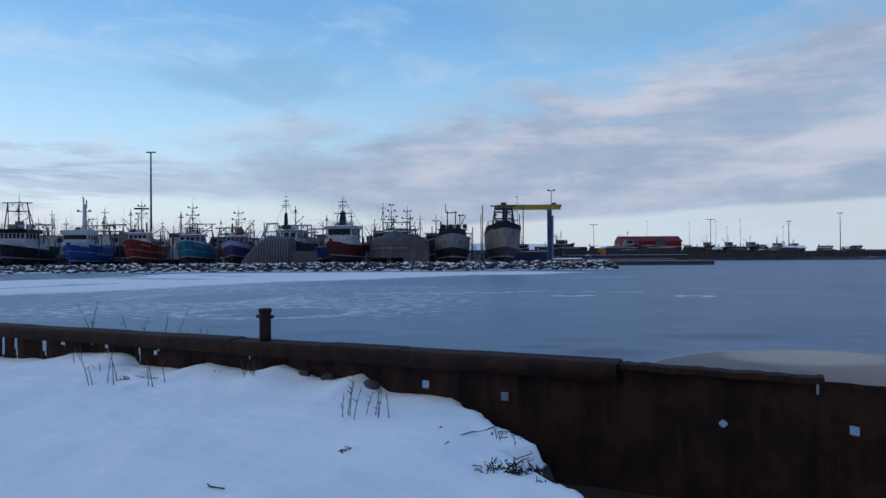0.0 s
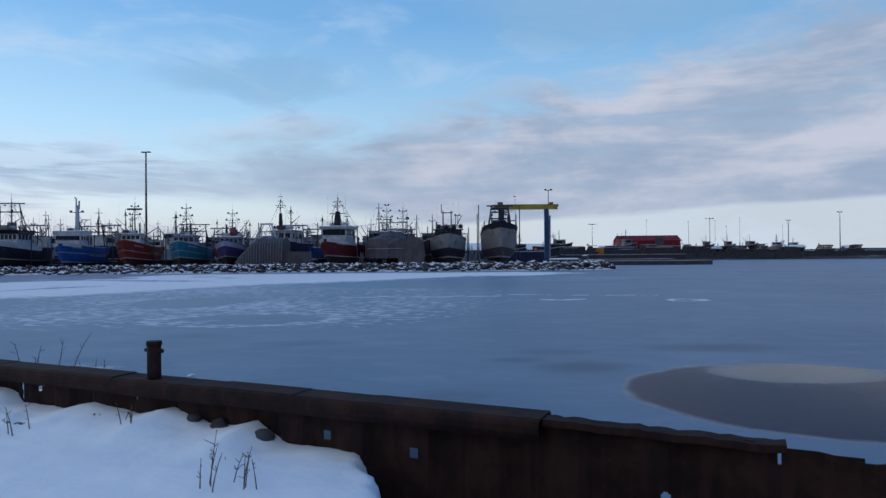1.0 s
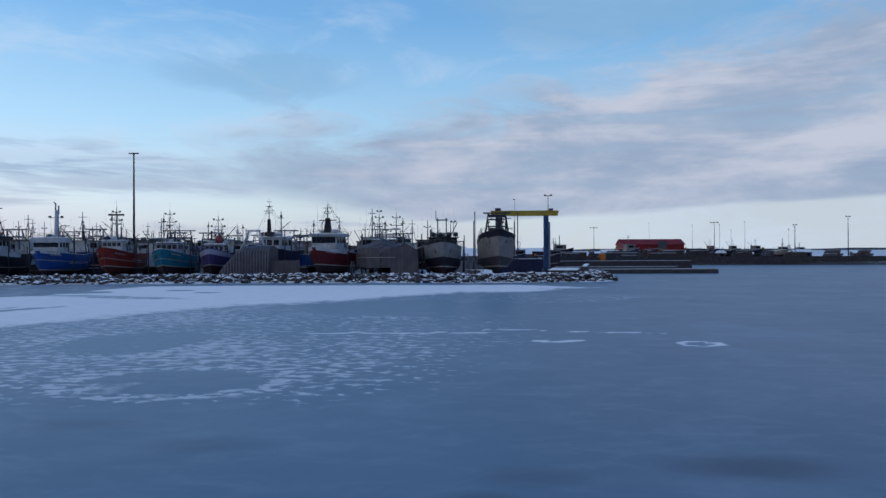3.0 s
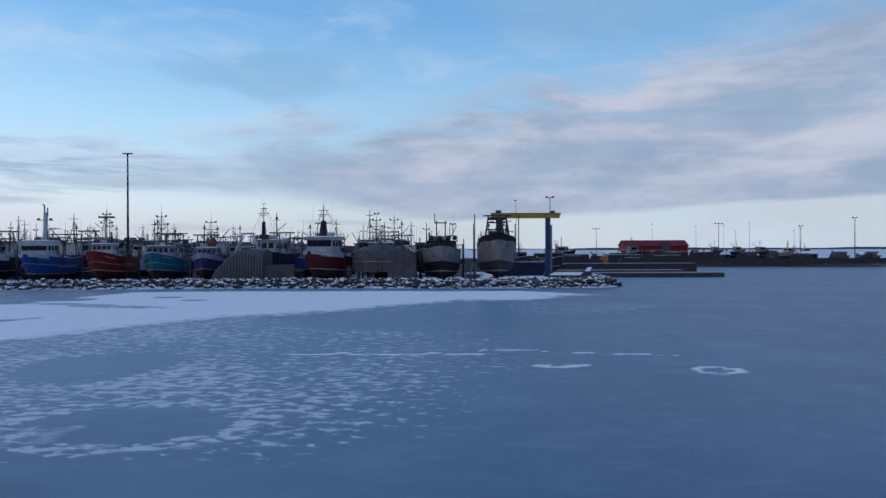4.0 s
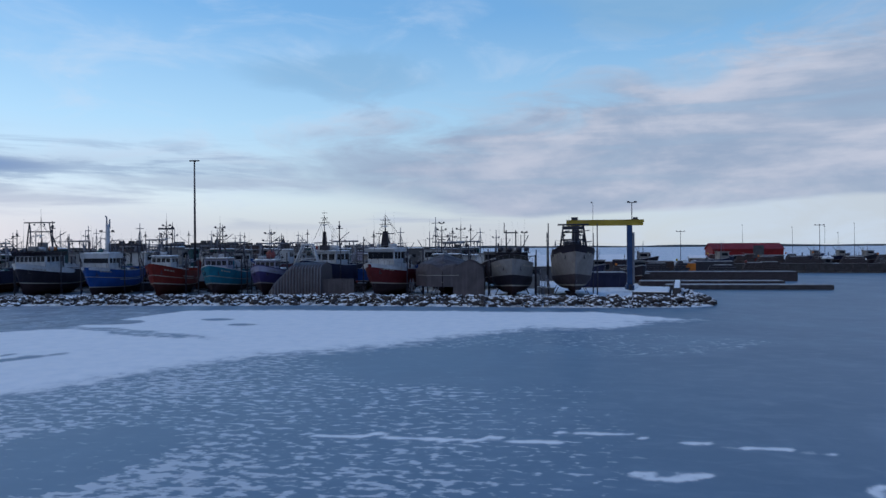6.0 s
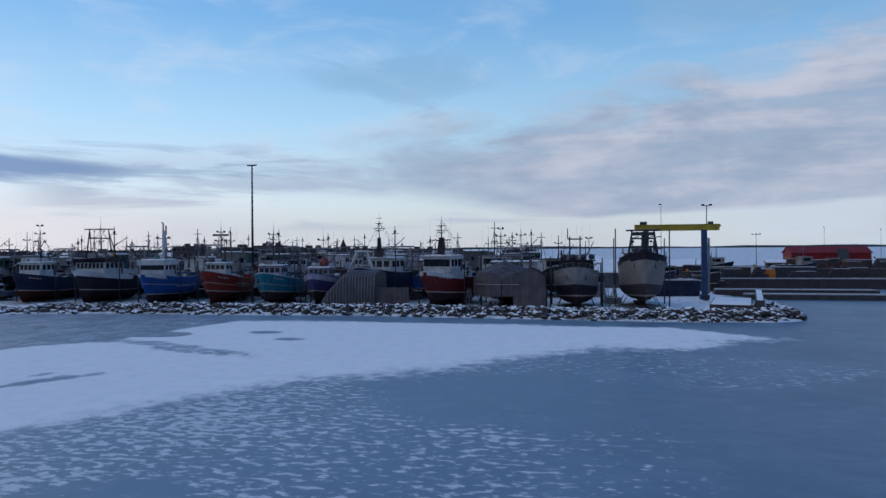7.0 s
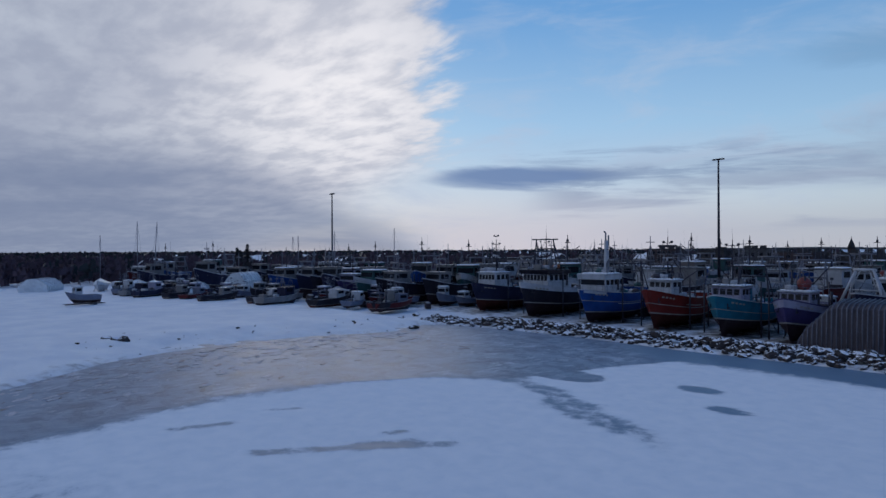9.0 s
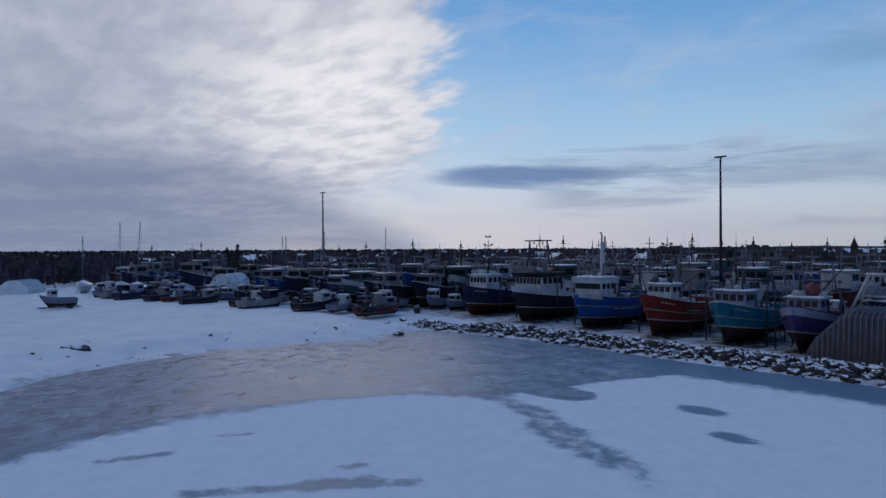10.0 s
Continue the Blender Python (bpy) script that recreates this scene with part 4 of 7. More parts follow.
def brush(x, y, z, r, h, twigs, seed):
    """A low tangle of dark twigs and curled dead leaves."""
    rnd = random.Random(seed)
    t = thing("dead_brush", "low tangle of dark twigs and dead leaves in snow", "weed", pose(x, y, z), "weeds by the seawall")
    m = Mesh()
    leaves = Mesh()
    for _ in range(twigs):
        a, q = rnd.uniform(0, 6.283), r * rnd.random() ** 0.7
        p = Vector((q * math.cos(a), q * 0.6 * math.sin(a), -0.02))
        d = Vector((rnd.gauss(0, 1), rnd.gauss(0, 1), rnd.uniform(0.2, 1.4))).normalized() * h * rnd.uniform(0.5, 1.2)
        mid = p + d * 0.5 + Vector((rnd.gauss(0, 0.02), rnd.gauss(0, 0.02), 0.01))
        m.tube(p, mid, 0.0055, 0.004, 4).tube(mid, p + d + Vector((0, 0, -0.02)), 0.004, 0.0025, 4)
        for _ in range(2):
            c = p + d * rnd.uniform(0.4, 1.0)
            b, w = len(leaves.v), rnd.uniform(0.006, 0.015)
            u, v = Vector((rnd.gauss(0, 1), rnd.gauss(0, 1), rnd.gauss(0, 0.6))).normalized() * w, Vector((rnd.gauss(0, 1), rnd.gauss(0, 1), rnd.gauss(0, 0.6))).normalized() * w * 0.6
            leaves.v += [tuple(c - u), tuple(c + v), tuple(c + u), tuple(c - v + Vector((0, 0, w * 0.5)))]
            leaves.face(b, b + 1, b + 2)
            leaves.face(b, b + 2, b + 3)
    tagged(part("twigs", m, EARTH, t), kind="stuff")
    tagged(part("dead_leaves", leaves, EARTH, t, "curled dark dead leaves"), kind="stuff")
    return t


for k, (u, inland, r, h, n) in enumerate(((-1.30, 0.78, 0.16, 0.10, 22), (-1.08, 0.70, 0.10, 0.08, 10), (3.70, 2.08, 0.17, 0.15, 40), (3.86, 2.02, 0.12, 0.10, 18), (3.99, 2.16, 0.12, 0.05, 10), (3.42, 1.30, 0.10, 0.06, 8), (2.51, 2.11, 0.03, 0.09, 5), (-0.45, 0.30, 0.08, 0.06, 8))):
    p = wall_at(u, -inland)
    brush(p.x, p.y, bank_z(p.x, p.y), r, h, n, 340 + k)
for k, (u, inland, n, a) in enumerate(((3.16, 1.46, 0.20, 0.5), (3.28, 1.22, 0.16, 0.7), (3.14, 1.76, 0.10, 1.2), (2.9, 1.35, 0.06, 0.2), (2.15, 3.05, 0.28, -0.3), (3.75, 1.52, 0.22, 0.1))):
    p = wall_at(u, -inland)
    z = bank_z(p.x, p.y) + 0.006
    d = (ALONG * math.cos(a) + ACROSS * math.sin(a)) * n
    pts = [p + d * f + ACROSS * (0.025 * math.sin(f * 5 + k)) + Vector((0, 0, z + 0.012 * math.sin(f * 4))) for f in (-0.5, -0.25, 0.0, 0.25, 0.5)]
    tagged(part("fallen_twig", Mesh().sweep(pts, 0.005, 5), EARTH), "thin dark twig lying on the snow", "twig", "fallen twigs")


def clod(x, y, z, r, seed, material, name, label, category, squash=0.6):
    """A rough lump."""
    rnd = random.Random(seed)
    m = Mesh().ball((0, 0, 0), r, 6, 9, squash)
    m.v = [tuple(Vector(v) * (1 + rnd.uniform(-0.22, 0.22))) for v in m.v]
    ob = part(name, m, material)
    ob.location = (x, y, z)
    ob.rotation_euler = (rnd.uniform(-0.3, 0.3), rnd.uniform(-0.3, 0.3), rnd.uniform(0, 6))
    return tagged(ob, label, category)


for k, (u, inland, r) in enumerate(((4.15, 2.0, 0.13), (4.32, 1.95, 0.10), (4.05, 2.35, 0.12), (4.45, 2.4, 0.09), (4.25, 2.2, 0.07))):
    p = wall_at(u, -inland)
    clod(p.x, p.y, 1.02 + 0.05 * (k % 2), r, 400 + k, SNOW, "snow_clod", "broken clod of snow fallen from the bank", "snow", 0.45)
for k, (u, inland, r) in enumerate(((0.95, 0.06, 0.10), (1.52, 0.10, 0.09), (0.62, 0.05, 0.08))):
    p = wall_at(u, -inland)
    clod(p.x, p.y, bank_z(p.x, p.y) - 0.01, r, 420 + k, CONCRETE, "broken_concrete", "grey lump of broken concrete in the snow", "rubble", 0.8)


# ---------------------------------------------------------------- boats
def hull_point(s, v, L, B, Hb, Hm, Hs, rake=2.1, full=0.50, belly=0.50):
    """A point of the half hull: s from bow to stern, v from keel to sheer. Gives half-breadth, length and height."""
    sheer = Hm + (Hb - Hm) * max(0.0, 1 - s / 0.62) ** 1.7 + (Hs - Hm) * max(0.0, (s - 0.55) / 0.45) ** 2
    z = v * sheer
    y = s * L + rake * max(0.0, 1 - v) ** 1.3 * max(0.0, 1 - s / 0.5)
    entry = full + (0.66 - full) * (1 - v)
    plan = max(0.0, 1 - max(0.0, 1 - s / entry) ** 1.9) ** (0.74 + 0.5 * (1 - v))
    section = 0.055 + 0.945 * max(0.0, 1 - max(0.0, 1 - v / belly) ** 2.0) ** 0.85 if v > 0.10 else 0.055
    run = 1 - 0.16 * max(0.0, (s - 0.6) / 0.4) ** 2 - 0.35 * (1 - v) * max(0.0, (s - 0.7) / 0.3)
    flare = 0.93 + 0.07 * v
    return max(0.04, B / 2 * plan * section * run * flare) if s > 0 else 0.04, y, z


def hull_band(p, v0, v1, rows=4, out=0.0, stations=22, upto=1.0):
    m = Mesh()
    ss = [upto * (i / stations) ** 1.35 for i in range(stations + 1)]
    vs = [v0 + (v1 - v0) * i / rows for i in range(rows + 1)]
    for side in (1, -1):
        grid = []
        for v in vs:
            row = []
            for s in ss:
                x, y, z = hull_point(s, v, *p)
                row.append((side * (x + out), y - (out if s == 0 else 0), z))
            grid.append(row)
        m.grid(grid, flip=side < 0)
    ends = [[(sgn * hull_point(1.0, v, *p)[0], p[0], hull_point(1.0, v, *p)[2]) for sgn in (-1, 1)] for v in vs]
    if upto == 1.0:
        m.grid([[r[0], r[1]] for r in ends], smooth=False, flip=True)
    front = [[(sgn * (hull_point(0.0, v, *p)[0] + out), hull_point(0.0, v, *p)[1] - out, hull_point(0.0, v, *p)[2]) for sgn in (-1, 1)] for v in vs]
    m.grid(front, smooth=False)
    return m


def hull_patch(p, s0, s1, v0, v1, side, out=0.03, n=6):
    """A strip of plate that lies on the hull between two stations and two heights, 2 cm thick."""
    def row(v, o):
        pts = []
        for i in range(n + 1):
            x, y, z = hull_point(s0 + (s1 - s0) * i / n, v, *p)
            pts.append((side * (x + o), y - 0.3 * o, z))
        return pts
    rows = [row(v0, out - 0.02), row(v0, out), row(v1, out), row(v1, out - 0.02)]
    return Mesh().grid(rows, smooth=False, flip=side < 0)


def wheelhouse(root, cx, y0, z0, w, d, h, wall, roof, fronts=5, sides=3, rake=0.25, overhang=0.3, trim=None, snow=True, fine=True, sill=0.52, head=0.86, fill=0.39, brow=0.0):
    """A deckhouse with raked front, a row of panes on three sides and an overhanging roof."""
    body = part("wheelhouse", Mesh().extrude([(y0 + rake, z0 + h), (y0, z0), (y0 + d, z0), (y0 + d, z0 + h)], 0, cx - w / 2, cx + w / 2), wall, root)
    sill, head = z0 + h * sill, z0 + h * head
    if not fine:
        part("window_band", Mesh().box((cx, y0 + rake * 0.7 - 0.02, (sill + head) / 2), (w * 0.9, 0.10, head - sill)), GLASS, body, "dark band of panes")
        for sgn in (-1, 1):
            part("window_band", Mesh().box((cx + sgn * w / 2, y0 + rake + d * 0.42, (sill + head) / 2), (0.08, d * 0.62, head - sill)), GLASS, body, "dark band of panes")
    for i in range(fronts if fine else 0):
        pw = w / (fronts + 0.25)
        x = cx - w / 2 + pw * 0.62 + i * pw
        ya, yb = y0 + rake * (sill - z0) / h - 0.035, y0 + rake * (head - z0) / h - 0.035
        m = Mesh()
        m.extrude([(ya, sill), (yb, head), (yb + 0.05, head), (ya + 0.05, sill)], 0, x - pw * fill, x + pw * fill)
        part("window", m, GLASS, body, "dark glass pane")
    for sgn in (-1, 1) if fine else ():
        for i in range(sides):
            pd = d / (sides + 0.6)
            y = y0 + rake + 0.25 + pd * (i + 0.5)
            part("window", Mesh().box((cx + sgn * (w / 2 + 0.01), y, (sill + head) / 2), (0.05, pd * 0.7, head - sill)), GLASS, body, "dark glass pane")
        part("door", Mesh().box((cx + sgn * (w / 2 + 0.012), y0 + d - 0.5, z0 + h * 0.44), (0.05, 0.62, h * 0.8), chamfer=0.015), trim or STEEL, body)
    r = part("roof", Mesh().box((cx, y0 + d / 2 + rake / 2 - overhang * 0.4, z0 + h + 0.06), (w + overhang * 2, d + overhang * 1.6, 0.12), chamfer=0.25), roof, root)
    if brow:
        m = Mesh().extrude([(y0 + rake - overhang * 1.3, z0 + h - 0.02), (y0 + rake - overhang * 0.6, z0 + h - brow), (y0 + d, z0 + h - brow), (y0 + d + overhang * 0.4, z0 + h - 0.02)], 0, cx - w / 2 - overhang * 0.8, cx + w / 2 + overhang * 0.8)
        part("brow", m, roof, r, "painted visor above the windows")
    if snow:
        m = Mesh().box((cx, y0 + d / 2 + 0.1, z0 + h + 0.17), (w + overhang * 1.2, d * 0.92, 0.12), taper=0.93, chamfer=0.3)
        part("snow_cover", m, SNOW, r, "snow lying on the roof")
    if not fine:
        return body
    m = Mesh()
    zt = z0 + h + 0.12
    xs, ya, yb = w / 2 + overhang * 0.6, y0 + 0.1, y0 + d
    corners = [(cx - xs, yb), (cx - xs, ya), (cx + xs, ya), (cx + xs, yb)]
    for (xa, y1), (xb, y2) in zip(corners, corners[1:]):
        for k in range(5):
            f = k / 4
            m.tube((xa + (xb - xa) * f, y1 + (y2 - y1) * f, zt), (xa + (xb - xa) * f, y1 + (y2 - y1) * f, zt + 0.85), 0.022, n=4)
        for hh in (0.45, 0.85):
            m.tube((xa, y1, zt + hh), (xb, y2, zt + hh), 0.02, n=4)
    part("roof_rail", m, GALV, r)
    return body


def mast_pole(root, x, y, z, h, colour=STEEL, r=0.10, arms=2, lamps=True, seed=0, fine=True):
    rnd = random.Random(seed)
    mast = part("mast", Mesh().tube((x, y, z), (x, y, z + h), r, r * 0.45, 8), colour, root)
    if not fine:
        m = Mesh()
        style = seed % 4
        zz = z + h * (0.55 + 0.09 * style)
        if style:
            m.box((x, y, zz), (0.7 + 0.25 * style, 0.10, 0.10))
        else:
            m.box((x + 0.35, y, zz), (0.8, 0.12, 0.12)).box((x - 0.25, y, z + h * 0.82), (0.55, 0.12, 0.10)).box((x + 0.1, y, z + h * 0.36), (1.0, 0.3, 0.16)).tube((x, y, z + h * 0.9), (x - 1.1, y + 1.8, z), 0.03, 0.03, 4)
        if style == 1:
            m.box((x - 0.6, y, zz + 0.14), (0.3, 0.24, 0.2)).box((x + 0.5, y, zz + 0.14), (0.3, 0.24, 0.2))
        elif style == 2:
            m.tube((x, y, z + h * 0.3), (x + 1.5, y + 1.6, z + h * 0.62), 0.07, 0.05, 5).ball((x, y, z + h * 0.8), 0.25, 5, 7)
        elif style == 3:
            m.tube((x - 0.8, y, z), (x - 0.1, y, z + h * 0.7), 0.05, 0.05, 5).tube((x + 0.8, y, z), (x + 0.1, y, z + h * 0.7), 0.05, 0.05, 5).box((x, y, z + h * 0.42), (1.2, 0.14, 0.12))
        part("crossarm", m, colour, mast)
        return mast
    for k in range(arms):
        zz = z + h * (0.62 + 0.24 * k)
        half = (1.15 - 0.35 * k) * rnd.uniform(0.8, 1.15)
        part("crossarm", Mesh().box((x, y, zz), (half * 2, 0.09, 0.09)), colour, mast)
        if lamps:
            for sgn in (-1, 1):
                part("deck_lamp", Mesh().box((x + sgn * half * 0.9, y - 0.05, zz + 0.16), (0.34, 0.26, 0.24), taper=0.8), STEEL, mast)
    part("radar", Mesh().box((x, y - 0.25, z + h * 0.52), (1.3, 0.16, 0.14), chamfer=0.02).tube((x, y - 0.25, z + h * 0.45), (x, y - 0.25, z + h * 0.52), 0.14, 0.10, 8), WHITE if rnd.random() < 0.6 else STEEL, mast)
    for sgn in (-1, 1):
        part("stay_wire", Mesh().tube((x, y, z + h * 0.93), (x + sgn * 1.9, y + 1.9, z), 0.018, n=3), STEEL, mast)
        part("stay_wire", Mesh().tube((x, y, z + h * 0.93), (x + sgn * 0.6, y - 2.4, z - 0.3), 0.014, n=3), STEEL, mast)
    part("antenna", Mesh().tube((x, y, z + h), (x, y, z + h + 1.3), 0.02, 0.008, 4), GALV, mast)
    return mast


def whips(root, spots, z, h, seed=0):
    rnd = random.Random(seed)
    for x, y in spots:
        part("whip_antenna", Mesh().tube((x, y, z), (x + rnd.uniform(-0.1, 0.1), y, z + h * rnd.uniform(0.7, 1.1)), 0.022, 0.008, 4), GALV, root)


def boom(root, x, y, z, ex, ey, ez, colour=STEEL):
    b = part("derrick_boom", Mesh().tube((x, y, z), (ex, ey, ez), 0.10, 0.06, 6).tube((x, y, z - 1.2), (x, y, z + 0.7), 0.13, 0.13, 8), colour, root)
    part("topping_wire", Mesh().tube((ex, ey, ez), (x, y, z + 2.4), 0.015, n=3).tube((x, y, z), (x, y, z + 2.5), 0.08, 0.05, 5), STEEL, b)


def gear(root, L, B, deck, seed, amount=5):
    """Winch, hatch, net drum, crates and rails on the working deck."""
    rnd = random.Random(seed)
    part("hatch", Mesh().box((0, L * 0.72, deck + 0.3), (1.9, 1.7, 0.6), taper=0.95, chamfer=0.08), WHITE if rnd.random() < 0.4 else GREYP, root)
    w = part("winch", Mesh().tube((-1.1, L * 0.58, deck + 0.75), (1.1, L * 0.58, deck + 0.75), 0.38, 0.38, 10).box((0, L * 0.58, deck + 0.3), (2.6, 0.7, 0.6)), STEEL, root)
    for sgn in (-1, 1):
        part("flange", Mesh().tube((sgn * 1.1, L * 0.58, deck + 0.75), (sgn * 1.18, L * 0.58, deck + 0.75), 0.6, 0.6, 12), STEEL, w)
    for k in range(amount):
        part("fish_box", Mesh().box((rnd.uniform(-B * 0.3, B * 0.3), L * rnd.uniform(0.66, 0.92), deck + 0.28), (0.9, 0.7, 0.56), rz=rnd.uniform(0, 1), taper=1.06), rnd.choice([GREYP, BLUE, ORANGE, WHITE]), root)


def gallows(root, y, w, z0, h, colour, lean=0.35, r=0.13, bars=2):
    m = Mesh()
    top = w / 2 - lean
    for sgn in (-1, 1):
        m.tube((sgn * w / 2, y, z0), (sgn * top, y, z0 + h), r, r * 0.8, 8)
        m.tube((sgn * w / 2, y + 1.6, z0), (sgn * top, y + 0.1, z0 + h * 0.92), r * 0.7, r * 0.6, 6)
    for k in range(bars):
        zz = z0 + h * (1 - 0.28 * k)
        f = (zz - z0) / h
        x = w / 2 - lean * f
        m.tube((-x - (0.9 if k == 0 else 0), y, zz), (x + (0.9 if k == 0 else 0), y, zz), r * 0.8, r * 0.8, 8)
    g = part("gallows_frame", m, colour, root)
    for sgn in (-1, 1):
        part("block", Mesh().ball((sgn * top * 0.5, y, z0 + h - 0.35), 0.16, 5, 8), STEEL, g)
    return g


def cradle(x, y, yaw, L, B, z, top, seed):
    """Keel blocks and the tall steel uprights that hold a boat ashore."""
    rnd = random.Random(seed)
    c = thing("boat_cradle", "dark steel boat stand with tall uprights and timber keel blocks", "boat stand", pose(x, y, z, 0, 0, yaw), "boat stands in the yard")
    for k in range(4):
        part("keel_block", Mesh().box((0, L * (0.22 + 0.22 * k), 0.16), (1.5, 0.35, 0.34), rz=rnd.uniform(-0.1, 0.1)), WOOD, c)
    for yy, hh in ((L * 0.34, top), (L * 0.72, top * 0.86)):
        for sgn in (-1, 1):
            h = hh + rnd.uniform(-0.7, 0.6)
            part("upright", Mesh().tube((sgn * (B / 2 + 0.28), yy, 0), (sgn * (B / 2 + 0.30), yy, h), 0.11, 0.09, 7), STEEL, c)
    for sgn in (-1, 1):
        for yy in (L * 0.5, L * 0.86):
            part("jack_stand", Mesh().tube((sgn * B * 0.40, yy, 0.02), (sgn * B * 0.30, yy, 1.35), 0.07, 0.06, 6), STEEL, c)
    return c


def boat(label, topside, bottom=BOTTOM, stripe=STRIPE, cap=WHITE, L=16.0, B=6.8, Hb=6.2, Hm=4.5, Hs=4.7, split=0.40, band=None, rake=2.1,
         house=None, name="fishing_boat", seed=1, deck_gear=5, group="fishing boats ashore", full=0.50, belly=0.50, ports=True, fine=True):
    """A hull with bottom paint, boot stripe, topsides, bulwark band, rail and deck. Stem at the origin, heading -y."""
    p = (L, B, Hb, Hm, Hs, rake, full, belly)
    root = thing(name, label, "boat", None, group)
    part("hull_bottom", hull_band(p, 0.0, split, 5), bottom, root, "dark antifouling paint")
    part("boot_stripe", hull_band(p, split, split + 0.035, 1, 0.012), stripe, root)
    hi = 0.80 if band else 1.0
    part("hull_side", hull_band(p, split + 0.035, hi, 5), topside, root)
    if band:
        part("bulwark", hull_band(p, 0.80, 1.0, 2, 0.004), band, root)
        part("rub_rail", hull_band(p, 0.79, 0.812, 1, 0.07), cap, root)
    else:
        part("rub_rail", hull_band(p, 0.66, 0.682, 1, 0.06), stripe if seed in (13, 15, 16) else topside, root)
    part("cap_rail", hull_band(p, 0.985, 1.012, 1, 0.06), cap, root)
    m = Mesh()
    rows = []
    for i in range(17):
        s = 0.02 + 0.98 * i / 16
        x, y, z = hull_point(s, 0.82, *p)
        rows.append([(-x + 0.03, y, z), (0, y, z + 0.06), (x - 0.03, y, z)])
    m.grid(rows, smooth=False)
    part("deck", m, DECK, root)
    if not fine:
        root["deck_fwd"] = hull_point(0.22, 0.82, *p)[2]
        return root
    inner = Mesh()
    for side in (1, -1):
        grid = []
        for v in (0.82, 1.0):
            grid.append([(side * max(0.0, hull_point(i / 16, v, *p)[0] - 0.10), hull_point(i / 16, v, *p)[1] + 0.1, hull_point(i / 16, v, *p)[2]) for i in range(1, 17)])
        inner.grid(grid, flip=side > 0)
    part("bulwark_lining", inner, GREYP, root)
    part("stem_bar", Mesh().line([(0, hull_point(0, v, *p)[1] - 0.03, hull_point(0, v, *p)[2]) for v in (0.06, 0.16, 0.3)], 0.06, 6), bottom, root)
    keel = Mesh().box((0, L * 0.56, -0.02), (0.28, L * 0.74, 0.34))
    part("keel", keel, bottom, root)
    part("rudder", Mesh().box((0, L - 0.1, 1.0), (0.12, 0.9, 1.9)), bottom, root)
    if ports:
        for sgn in (-1, 1):
            x, y, z = hull_point(0.075, 0.80, *p)
            part("anchor", Mesh().tube((sgn * (x + 0.05), y - 0.05, z - 0.4), (sgn * (x + 0.02), y, z + 0.35), 0.07, 0.05, 6).tube((sgn * (x + 0.12), y - 0.4, z - 0.35), (sgn * (x + 0.12), y + 0.35, z - 0.35), 0.06, 0.06, 6), STEEL, root)
            for k in range(4):
                s0 = 0.10 + 0.032 * k
                part("name_bar", hull_patch(p, s0, s0 + 0.022, 0.86, 0.905, sgn, 0.035, 2), STRIPE if topside is not WHITE else NAVY, root)
    if deck_gear:
        gear(root, L, B, hull_point(0.7, 0.82, *p)[2], seed, deck_gear)
    for side in (1, -1):
        rail = Mesh()
        prev = None
        for i in range(0, 9):
            x, y, z = hull_point(0.01 + 0.05 * i, 1.0, *p)
            a, b = (side * (x - 0.05), y + 0.05, z), (side * (x - 0.05), y + 0.05, z + 0.75)
            rail.tube(a, b, 0.02, n=4)
            if prev:
                rail.tube(prev, b, 0.02, n=4)
            prev = b
        part("bow_rail", rail, GALV, root)
    root["deck_fwd"] = hull_point(0.22, 0.82, *p)[2]
    return root


def deck_z(root):
    return root["deck_fwd"]


def clutter(root, y0, y1, z, w, seed, n=9):
    """The loose and fixed gear that crowds a fishing boat's upper deck."""
    rnd = random.Random(seed)
    for k in range(n):
        x, y = rnd.uniform(-w / 2, w / 2), rnd.uniform(y0, y1)
        kind = rnd.randrange(7)
        if kind == 0:
            part("life_raft", Mesh().tube((x - 0.6, y, z + 0.35), (x + 0.6, y, z + 0.35), 0.32, 0.32, 10), WHITE, root)
        elif kind == 1:
            m = Mesh().ball((x, y, z + 0.35), 0.75, 6, 9, 0.6)
            m.v = [tuple(Vector(v) + Vector((rnd.uniform(-0.12, 0.12), rnd.uniform(-0.12, 0.12), rnd.uniform(-0.1, 0.1)))) for v in m.v]
            part("net_heap", m, rnd.choice([STEEL, GREEN, WOOD]), root)
        elif kind == 2:
            part("funnel_pipe", Mesh().tube((x, y, z), (x, y, z + rnd.uniform(1.2, 2.4)), 0.16, 0.14, 8), STEEL, root)
        elif kind == 3:
            part("floodlight", Mesh().tube((x, y, z), (x, y, z + 1.5), 0.04, 0.04, 5).box((x, y - 0.05, z + 1.6), (0.42, 0.3, 0.3), taper=0.8), STEEL, root)
        elif kind == 4:
            part("locker", Mesh().box((x, y, z + 0.4), (rnd.uniform(0.8, 1.6), 0.8, 0.8), chamfer=0.06), rnd.choice([GREYP, WHITE, STEEL]), root)
        elif kind == 5:
            part("fender_ball", Mesh().ball((x, y, z + 0.4), 0.36, 6, 9), rnd.choice([BUOY, ORANGE, WHITE]), root)
        else:
            part("davit", Mesh().sweep([(x, y, z), (x, y, z + 1.7), (x + 0.3, y, z + 2.2), (x + 1.0, y, z + 2.3)], 0.07, 6), rnd.choice([STEEL, GALV]), root)


def rigging(root, top, ends):
    for e in ends:
        part("rigging_wire", Mesh().tube(top, e, 0.022, n=3), STEEL, root)


def place(root, x, y, yaw, z=YARD + 0.18):
    root.matrix_basis = pose(x, y, z, 0, 0, yaw)
    return root


